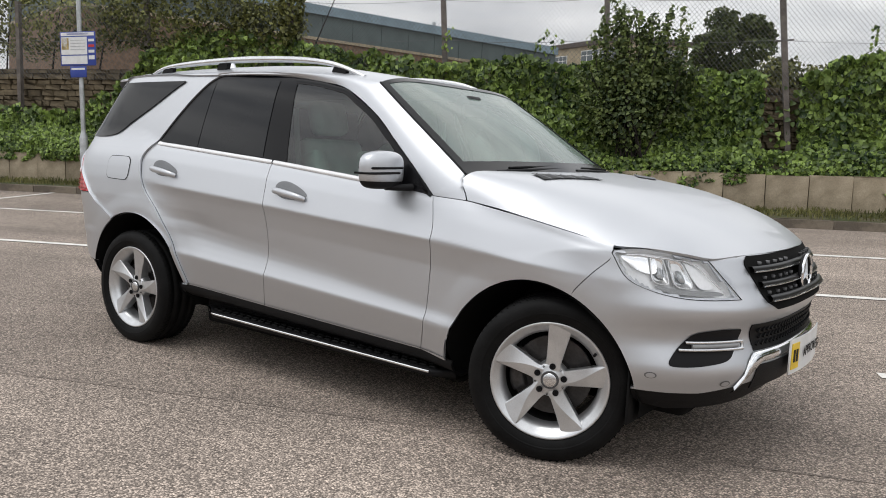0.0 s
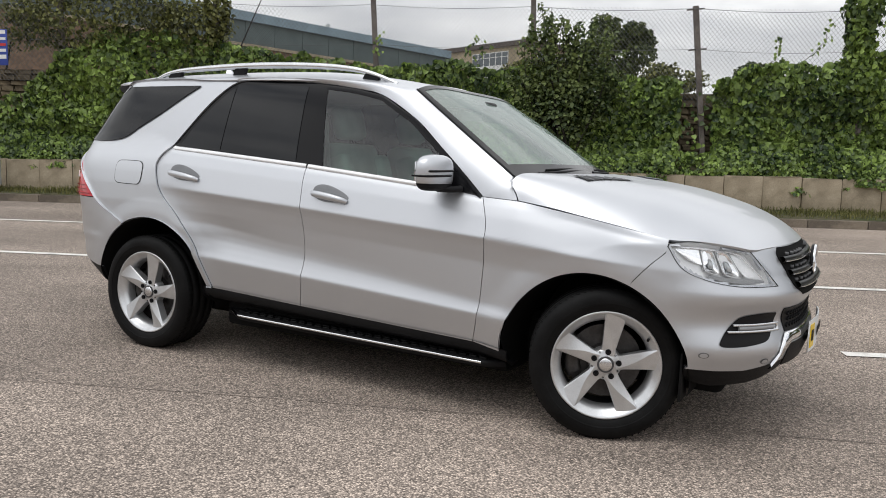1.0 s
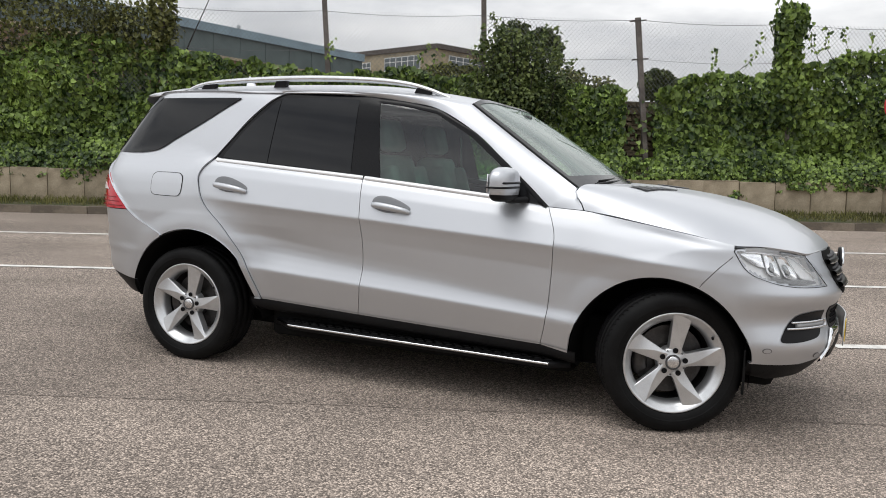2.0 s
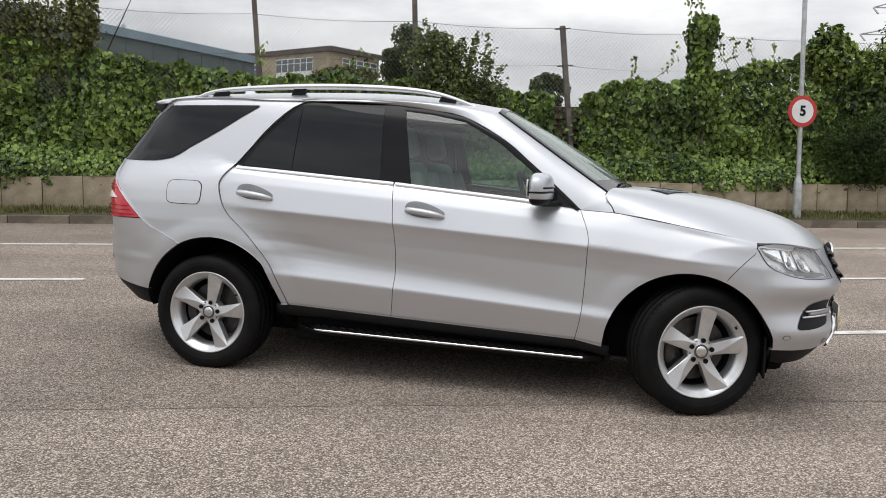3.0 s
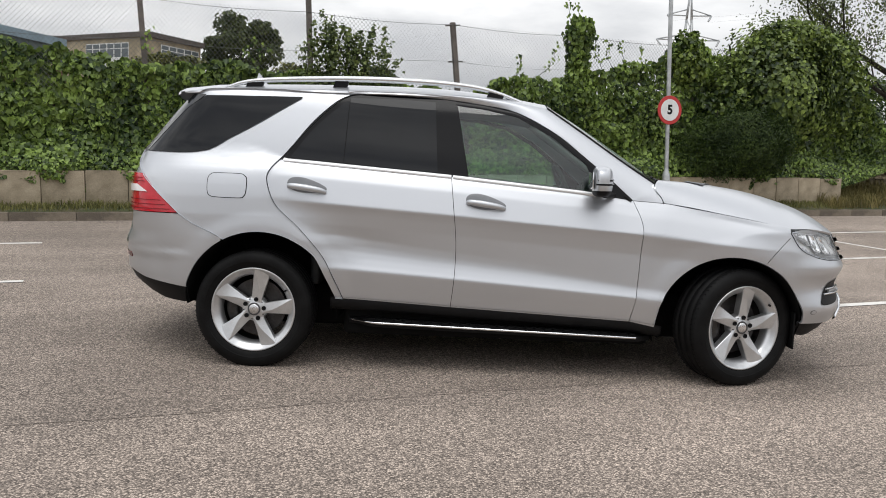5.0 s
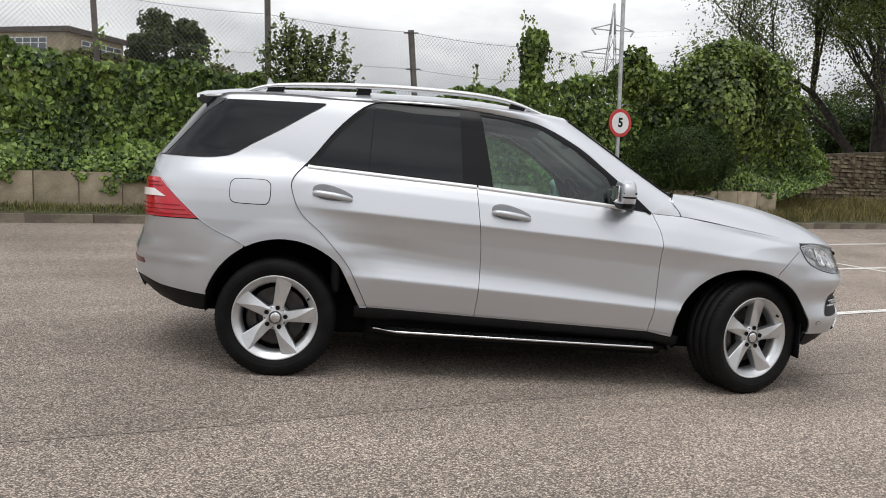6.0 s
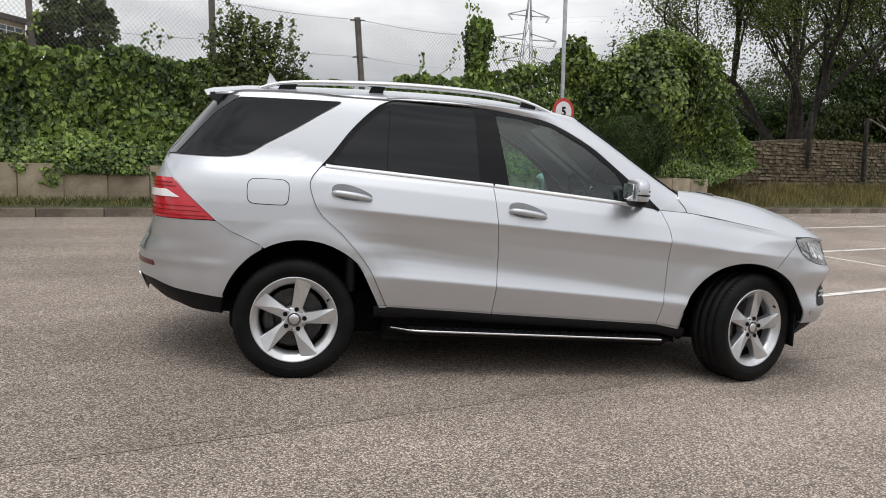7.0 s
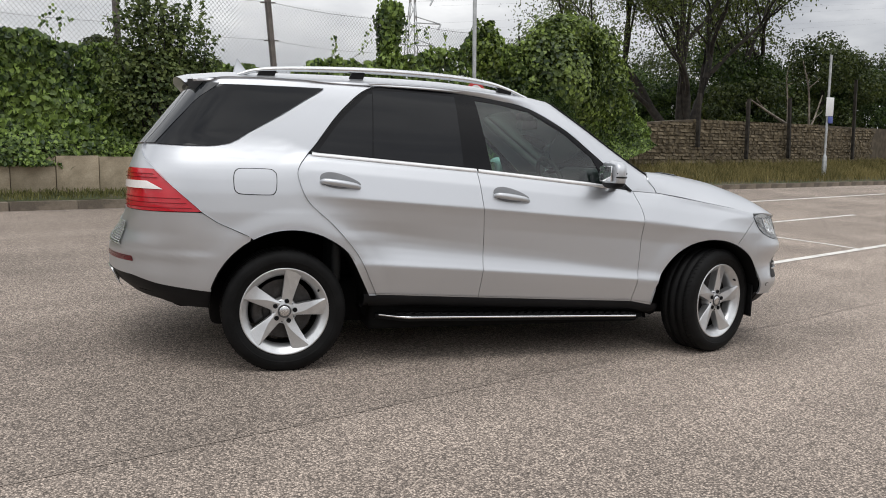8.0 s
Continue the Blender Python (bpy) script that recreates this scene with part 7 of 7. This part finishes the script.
second = pole(26.4, 8.55, 1.0, 5.3, TILT, "notice_pole", "thin galvanised pole with a small white notice")
part("small_notice", box_mesh(-0.26, 0.30, -0.066, -0.052, 2.2, 2.85, 0.006), SIGN_WHITE, second, "white notice board")
part("small_notice", box_mesh(-0.05, 0.30, -0.066, -0.052, 1.95, 2.19, 0.006), SIGN_BLUE, second, "small blue notice")


# ---- what stands further off ----
def tree_limbs(root, base, height, spread, rnd, r0, levels=3):
    """Tapered limbs, forking."""
    tips = []
    fine = bmesh.new()

    def grow(p, d, length, r, level):
        pts, q, dd = [p], p, d
        for _ in range(4):
            dd = (dd + Vector((rnd.uniform(-0.22, 0.22), rnd.uniform(-0.22, 0.22), rnd.uniform(-0.05, 0.16)))).normalized()
            q = q + dd * length / 4
            pts.append(q)
        if level < 2:
            part("trunk" if level == 0 else "limb", tube_mesh([tuple(a) for a in pts], list(np.linspace(r, r * 0.6, 5)), 7), BARK, root)
        else:
            add_tube(fine, [tuple(a) for a in pts], list(np.linspace(r, r * 0.6, 5)), 4)
        if level >= 1:
            tips.extend(pts[2:])
        if level < levels:
            for _ in range(3 if level else 4):
                at = pts[rnd.choice((2, 3, 4, 4))]
                grow(at, (dd + Vector((rnd.uniform(-1, 1), rnd.uniform(-1, 1), rnd.uniform(-0.15, 0.6))) * spread).normalized(), length * rnd.uniform(0.55, 0.8), r * 0.5, level + 1)

    for d in base[1]:
        grow(Vector(base[0]), Vector(d).normalized(), height * 0.42, r0, 0)
    tagged(part("branchwork", fine, BARK, root), "thin dark branchwork", kind="stuff")
    return tips


def tree(name, place, height, label, mat, seed, count, size, stems=((0, 0, 1),), spread=0.8, r0=0.25, puff=0.9, levels=3, narrow=0.55):
    rnd, rng = random.Random(seed), np.random.default_rng(seed)
    root = thing(name, label, "tree", at=Matrix.Identity(4))
    tips = tree_limbs(root, (place, stems), height, spread, rnd, r0, levels)
    t = np.array([tuple(q) for q in tips])
    idx = rng.integers(0, len(t), count)
    p = t[idx] + rng.normal(size=(count, 3)) * puff * np.array((1, 1, 0.7)) * (0.35 + 0.65 * rng.random((count, 1)))
    d = rng.normal(size=(count, 3)) + np.array((0, 0, 0.6))
    leaf_cloud("crown", p, d, rng.uniform(*size, count), mat, "", "", parent=root, droop=0.4, narrow=narrow, seed=seed)
    return root


def mound(name, place, radius, mat, label, count, size, seed, category="tree", trunk=0.0, group=""):
    """A far crown: leaf clumps over a lumpy body on a short trunk."""
    rng = np.random.default_rng(seed)
    root = thing(name, label, category, group, at=Matrix.Identity(4))
    ps, ns = [], []
    for k in range(18):
        way = rng.normal(size=3)
        c = np.array(place) + way / np.linalg.norm(way) * np.array(radius) * 0.68 * (k > 0)
        p, d = blob(rng, count // 18, tuple(c), tuple(np.array(radius) * (0.70 if k == 0 else rng.uniform(0.24, 0.40))), 0.35)
        ps.append(p), ns.append(d + np.array((0, 0, 0.5)))
    leaf_cloud("crown", np.vstack(ps), np.vstack(ns), rng.uniform(*size, 18 * (count // 18)), mat, "", "", parent=root, jitter=0.9, seed=seed)
    part("trunk", tube_mesh([(place[0], place[1], place[2] - radius[2] - trunk), (place[0], place[1], place[2])], [0.03 * radius[2] + 0.1, 0.1], 7), BARK, root)
    return root


tree("ash_tree", (17.2, 20.9, 1.9), 9.2, "tall ash tree with three dark stems and thin feathery foliage", TREE, 41, 60000, (0.05, 0.115), ((-0.16, 0.1, 1), (0.02, -0.1, 1), (0.42, 0.0, 0.95), (-0.62, 0.1, 0.8)), 0.95, 0.19, 0.6, 4)
tree("ash_tree", (24.0, 24.0, 2.0), 9.5, "ash tree with dark stems behind a stone wall", TREE, 43, 9000, (0.09, 0.18), ((0.1, 0.1, 1), (-0.3, 0, 1)), 0.9, 0.18, 0.7, 4)
for k, (x, y, z, r) in enumerate(((22, 23.5, 3.4, (3.0, 2.2, 1.6)), (32.5, 28.7, 4.6, (4.0, 2.6, 2.4)), (34, 30, 4.2, (4.5, 3, 2.4)), (43, 33, 4.8, (5.5, 3.5, 2.8)), (30, 36, 6.0, (7, 5, 3.8)), (20, 33, 4.2, (5, 4, 2.6)), (52, 38, 5.5, (7, 5, 3.2)), (22.5, 25.5, 4.5, (3.0, 2.5, 2.5)), (29.2, 27.3, 5.2, (3.4, 2.5, 2.7)), (19.8, 25.8, 3.5, (2.6, 2.2, 1.6)), (35, 28.8, 5.2, (3.8, 2.6, 2.5)), (38, 27.5, 7.0, (4.2, 3.0, 2.8)))):
    mound("woodland_tree", (x, y, z), r, DARK_SHRUB if k % 2 else FAR_TREE, "dark green woodland tree behind the stone wall", 15000, (0.07, 0.16), 60 + k, trunk=1.0, group="woodland behind the stone wall")
mound("far_tree", (-30.6, 111, 17.6), (6.4, 6.2, 5.0), FAR_TREE, "round dark tree far behind the fence", 9000, (0.3, 0.6), 71, trunk=5)
mound("brown_bush", (-19.5, 96, 11.0), (5.2, 4, 2.8), THICKET, "brownish bush on the skyline", 3500, (0.3, 0.6), 72, "bush", 2)
mound("far_tree", (-9, 92, 11.2), (2.6, 3, 2.2), FAR_TREE, "small dark tree on the skyline", 2200, (0.3, 0.55), 73, trunk=3)
mound("brown_bush", (-27.5, 74, 10.0), (4.6, 3, 1.7), THICKET, "brownish bush on the skyline", 2600, (0.25, 0.5), 74, "bush", 2)

# the long shed
shed = thing("long_shed", "long flat-roofed shed with a blue-grey fascia, dark cladding and brick base", "shed", at=Matrix.Identity(4))
SA, SB = Vector((-40.5, 79.4, 0)), Vector((-52.5, 29.0, 0))
dirn = (SB - SA).normalized()
back_dir = Vector((-dirn.y, dirn.x, 0))
if back_dir.x > 0:
    back_dir = -back_dir


def slab(a, b, depth, z0, z1, setback=0.0):
    bm = bmesh.new()
    p = [a + back_dir * setback, b + back_dir * setback, b + back_dir * depth, a + back_dir * depth]
    lo, hi = [bm.verts.new((q.x, q.y, z0)) for q in p], [bm.verts.new((q.x, q.y, z1)) for q in p]
    bm.faces.new(lo[::-1]), bm.faces.new(hi)
    for i in range(4):
        bm.faces.new((lo[i], lo[(i + 1) % 4], hi[(i + 1) % 4], hi[i]))
    bmesh.ops.recalc_face_normals(bm, faces=bm.faces)
    return bm


part("fascia", slab(SA, SB, 18, 12.55, 13.35, -0.35), FASCIA, shed, "blue-grey metal fascia", smooth=False)
part("wall", slab(SA, SB, 18, 10.6, 12.55), CLADDING, shed, "dark green-grey cladding", smooth=False)
part("coping", slab(SA, SB, 18, 10.35, 10.6, -0.2), HOUSE_BRICK, shed, "pale coping", smooth=False)
part("base_wall", slab(SA, SB, 18, 3.0, 10.35), BRICK, shed, "brown brick base", smooth=False)
for k in range(16):
    c = SA + (SB - SA) * ((k + 0.5) / 16)
    part("cladding_rib", slab(c, c + dirn * 0.12, 0.3, 10.6, 12.55, -0.06), CLADDING, shed, smooth=False)
part("roof_vent", tube_mesh([tuple(SA + (SB - SA) * 0.30 + back_dir * 3 + Vector((0, 0, 13.3))), tuple(SA + (SB - SA) * 0.30 + back_dir * 3 + Vector((0, 0, 14.3)))], 0.2, 8), GALV, shed)

# the block of flats beyond it
flats = thing("school_block", "buff brick two-storey block with white windows and a low brown roof", "building", at=Matrix.Identity(4))
CN, LF, RT = Vector((-38.8, 97.2, 0)), Vector((-58.0, 106.0, 0)), Vector((-34.8, 106.0, 0))
FAR = LF + (RT - CN)


def prism(corners, z0, z1, grow=0.0):
    c = sum(corners, Vector()) / len(corners)
    p = [c + (q - c) * (1 + grow) for q in corners]
    bm = bmesh.new()
    lo, hi = [bm.verts.new((q.x, q.y, z0)) for q in p], [bm.verts.new((q.x, q.y, z1)) for q in p]
    bm.faces.new(lo[::-1]), bm.faces.new(hi)
    for i in range(4):
        bm.faces.new((lo[i], lo[(i + 1) % 4], hi[(i + 1) % 4], hi[i]))
    bmesh.ops.recalc_face_normals(bm, faces=bm.faces)
    return bm


part("wall", prism((CN, RT, FAR, LF), 6.0, 16.6), HOUSE_BRICK, flats, smooth=False)
part("roof", prism((CN, RT, FAR, LF), 16.6, 17.25, 0.05), ROOF_FELT, flats, smooth=False)
part("chimney", prism([LF + (CN - LF) * 0.5 + Vector((dx, dy + 4, 0)) for dx, dy in ((0, 0), (1.6, 0), (1.6, 1.4), (0, 1.4))], 17.2, 18.1), ROOF_FELT, flats, smooth=False)


def window_bank(a, b, t0, t1, z0, z1, panes):
    d = (b - a).normalized()
    out = Vector((d.y, -d.x, 0))
    p, q = a + (b - a) * t0, a + (b - a) * t1
    rot = Matrix.Translation(p) @ Matrix.Rotation(math.atan2(d.y, d.x), 4, "Z")
    w = (q - p).length
    win = part("window", box_mesh(0, w, -0.10, 0.05, z0, z1, 0.0, m=rot), FRAME_WHITE, flats, "white window bank", smooth=False)
    n = panes
    for i in range(n):
        for j, (h0, h1) in enumerate(((0.06, 0.60), (0.66, 0.94))):
            part("pane", box_mesh(w * (i + 0.08) / n, w * (i + 0.92) / n, -0.125, -0.102, z0 + (z1 - z0) * h0, z0 + (z1 - z0) * h1, 0.0, m=rot), PANE, win, smooth=False)


window_bank(LF, CN, 0.03, 0.18, 13.6, 15.6, 3)
window_bank(LF, CN, 0.22, 0.35, 13.6, 15.6, 3)
window_bank(LF, CN, 0.50, 0.86, 14.1, 16.0, 6)
window_bank(CN, RT, 0.25, 0.95, 14.3, 16.0, 5)
part("spandrel", prism([LF + (CN - LF) * t + Vector((0.1, -0.25, 0)) * k for t, k in ((0.5, 0), (0.5, 1), (0.86, 1), (0.86, 0))], 12.6, 14.1), FRAME_WHITE, flats, "pale panel", smooth=False)

# the pylon and its lines
pylon = thing("pylon", "grey lattice electricity pylon far off", "pylon", at=Matrix.Identity(4))
PX, PY, PTOP = 72.0, 262.0, 62.0


def member(a, b, r=0.22):
    part("strut", tube_mesh([a, b], r, 4), GALV, pylon)


def pylon_half(z):
    return float(np.interp(z, (0, 30, 40, PTOP), (5.0, 2.0, 1.6, 0.15)))


levels = [5, 14, 22, 29, 35, 40, 46, 52, PTOP]
for z0, z1 in zip(levels, levels[1:]):
    h0, h1 = pylon_half(z0), pylon_half(z1)
    for sx in (-1, 1):
        for sy in (-1, 1):
            member((PX + sx * h0, PY + sy * h0, z0), (PX + sx * h1, PY + sy * h1, z1), 0.2)
        member((PX - sx * h0, PY - h0, z0), (PX + sx * h1, PY - h1, z1), 0.12)
for z, w in ((53.5, 7.0), (45.8, 10.0), (38.5, 8.0)):
    for s in (-1, 1):
        member((PX + s * pylon_half(z), PY, z + 1.8), (PX + s * w, PY, z), 0.2)
        member((PX + s * pylon_half(z), PY, z - 0.2), (PX + s * w, PY, z), 0.2)
        part("insulator", tube_mesh([(PX + s * w, PY, z), (PX + s * (w - 1.2), PY - 1, z - 2.0)], 0.3, 5), GALV, pylon)
        for far_side in (1,):
            pts = [(PX + s * w + far_side * 260 * t, PY + (120 if far_side > 0 else 60) * t * far_side * 0.5, z - 2 + 40 * t) for t in np.linspace(0, 1, 10)]
            part("power_line", tube_mesh(pts, 0.015, 3), WIRE, pylon)

# ---- pieces: kerb stones, wall panels and wall stones ----
kerb_root = tagged(mesh_object("kerb", box_mesh(-0.01, 0.01, -0.01, 0.01, -0.02, 0.0), KERB), "grey concrete kerb between asphalt and verge", "kerb", kind="structure")
kerb_root.matrix_world = Matrix.Translation(at_uv(0, KERB_V + 0.06, 0.30))
kerbs = [piece_mesh("kerb_stone", 0.905, 0.125, 0.26, 0.004, 200 + k, KERB, 0.12) for k in range(4)]
kinv = kerb_root.matrix_world.inverted()
for i in range(64):
    u = -13.2 + 0.915 * i
    place_piece("kerb_stone", kerbs[i % 4], kerb_root, kinv @ uv_pose(u, KERB_V + 0.0625, kerb_z(u) - 0.02, -0.0185))
low_wall = tagged(mesh_object("retaining_wall", box_mesh(-14, 14.1, -0.02, 0.06, -0.6, 0.52, 0.0, m=uv_pose(0, WALL_V + 0.09, 0.50, -0.022)), CONCRETE), "low retaining wall of stained upright concrete panels", "wall", kind="structure")
panels = [piece_mesh("wall_panel", 0.622, 0.09, 1.15, 0.006, 220 + k, CONCRETE, 0.14) for k in range(5)]
for i in range(44):
    u = -13.35 + 0.632 * i
    if u < 14.1:
        place_piece("wall_panel", panels[i % 5], low_wall, uv_pose(u, WALL_V + 0.045 + 0.008 * math.sin(i * 2.1), wall_top(u) - 0.575 + 0.01 * math.sin(i * 1.7), -0.022))
uv_sheet("bank", np.linspace(-14, 14.1, 60), np.linspace(WALL_V + 0.08, 9.4, 6), lambda u, v: wall_top(u) - 0.06 + 0.22 * (v - WALL_V), SOIL, "bank of dark soil behind the retaining wall", "bank")


def rubble_wall(name, ua, ub, v0, v1, bottom, top, label, spans, seed):
    """An old wall: a mortar core with rough stones in courses on its face. spans: stretches where the stones can be seen."""
    bm = bmesh.new()
    us = np.linspace(ua, ub, 40)
    vv = lambda u: v0 + (v1 - v0) * (u - ua) / (ub - ua)
    front = [[at_uv(u, vv(u) + 0.04, bottom(u) - 0.5), at_uv(u, vv(u) + 0.04, top(u)), at_uv(u, vv(u) + 0.40, top(u)), at_uv(u, vv(u) + 0.40, bottom(u) - 0.5)] for u in us]
    add_grid(bm, front)
    wall = tagged(mesh_object(name, bm, MORTAR, smooth=False), label, "wall", kind="structure")
    stones = [piece_mesh("stone", 1.0, 0.16, 1.0, 0.035, seed + k, STONE, 0.35) for k in range(8)]
    rnd = random.Random(seed)
    placed, rest = 0, []
    for s0, s1 in spans:
        course = 0.0
        while course < 1.75:
            h = rnd.uniform(0.08, 0.135)
            u = s0 + rnd.uniform(-0.2, 0)
            while u < s1:
                w = rnd.uniform(0.15, 0.38)
                z = bottom(u) + course + h / 2 - 0.1
                if z + h / 2 < top(u) + 0.02:
                    m = uv_pose(u + w / 2, vv(u) + 0.02 + rnd.uniform(-0.015, 0.02), z, rnd.uniform(-0.02, 0.02)) @ Matrix.Diagonal((w * 0.94, 1, h * 0.9, 1))
                    if placed < 300:
                        place_piece("stone", rnd.choice(stones), wall, m)
                        placed += 1
                    else:
                        rest.append((rnd.choice(stones), m))
                u += w
            course += h
    if rest:
        bm = bmesh.new()
        for me, m in rest:
            start = len(bm.verts)
            bm.from_mesh(me)
            bm.verts.ensure_lookup_table()
            for v in bm.verts[start:]:
                v.co = m @ v.co
        tagged(mesh_object("stonework", bm, STONE_FAR, wall, smooth=False), "rough stonework", kind="stuff")
    return wall


STONE_FAR = material("old_sandstone_far", (0.175, 0.140, 0.088), 0.95, spots=0.2, size=5, fine=45, bump=0.6, second=(0.095, 0.076, 0.05), mix=(0.34, 0.62), island=0.14)
stone_top = table((14, 2.15), (16.5, 2.40), (20.7, 2.80), (27, 3.0), (35, 3.2), (60, 3.8))
stone_low = table((14, 0.95), (16, 1.15), (21, 1.27), (27, 1.45), (35, 1.75), (60, 2.3))
rubble_wall("stone_wall", 13.9, 60, 10.2, 10.3, stone_low, stone_top, "old brown sandstone wall, uneven and weathered", ((14.2, 34.0),), 300)
rubble_wall("old_wall", -16, 13.9, 9.25, 9.25, lambda u: wall_top(u) + 0.1, lambda u: 2.50 + 0.02 * u + 0.24 * smoothstep(-6.0, -7.5, u), "old brown stone wall mostly hidden by ivy", ((4.2, 5.5), (-12.0, -6.6)), 340)
posts = thing("old_fence_posts", "dark leaning timber posts along the stone wall", "fence", at=Matrix.Identity(4))
for u, z0, z1, lean in ((20.6, 1.9, 3.6, 0.05), (23.6, 1.6, 3.65, 0.05), (26.5, 1.7, 3.9, 0.1), (31.8, 1.8, 5.0, 0.08), (35.5, 1.8, 4.6, 0.06), (16.6, 2.0, 2.7, 0.0)):
    place_piece("post", piece_mesh("timber", 0.11, 0.10, z1 - z0, 0.01, int(u), BARK, 0.2), posts, uv_pose(u, 10.0, 0.5 * (z0 + z1), -lean))
DEAD_WOOD = material("bleached_dead_wood", (0.26, 0.23, 0.19), 0.9, spots=0.2, size=5, fine=60, bump=0.4, second=(0.13, 0.11, 0.09))


def dead_branch(points, r, side_twigs, seed):
    """A bleached broken branch with a few side twigs, caught over the wall."""
    rnd = random.Random(seed)
    root = thing("dead_branch", "bleached bare branch leaning over the stone wall", "branch", "dead branches over the stone wall", at=Matrix.Identity(4))
    path = smooth_curve([(u, v + rnd.uniform(-0.05, 0.05), z) for u, v, z in points], 12)
    part("bough", tube_mesh([tuple(at_uv(*q)) for q in path], list(np.linspace(r, r * 0.4, 13)), 6), DEAD_WOOD, root)
    for _ in range(side_twigs):
        q = path[rnd.randint(4, 11)]
        way = (rnd.uniform(-0.5, 0.5), rnd.uniform(-0.2, 0.2), rnd.uniform(0.1, 0.7))
        pts = [tuple(at_uv(*(q + np.array(way) * t + np.array((0.06 * math.sin(5 * t + seed), 0, 0))))) for t in (0, 0.35, 0.7, 1.0)]
        part("twig", tube_mesh(pts, [r * 0.4, r * 0.3, r * 0.22, r * 0.12], 5), DEAD_WOOD, root)
    return root


dead_branch(((27.9, 10.75, 2.95), (26.4, 10.7, 3.35), (24.9, 10.65, 3.72)), 0.06, 1, 1)
dead_branch(((24.75, 10.6, 2.6), (24.65, 10.6, 3.1), (24.35, 10.6, 3.6)), 0.035, 2, 2)
dead_branch(((27.7, 10.7, 2.7), (27.6, 10.7, 3.8), (27.35, 10.7, 4.6)), 0.045, 3, 3)
dead_branch(((29.6, 10.8, 2.8), (29.3, 10.8, 4.4), (28.7, 10.8, 5.5)), 0.05, 4, 4)
dead_branch(((29.5, 10.7, 2.9), (29.9, 10.7, 3.4), (30.4, 10.7, 4.3)), 0.05, 3, 5)
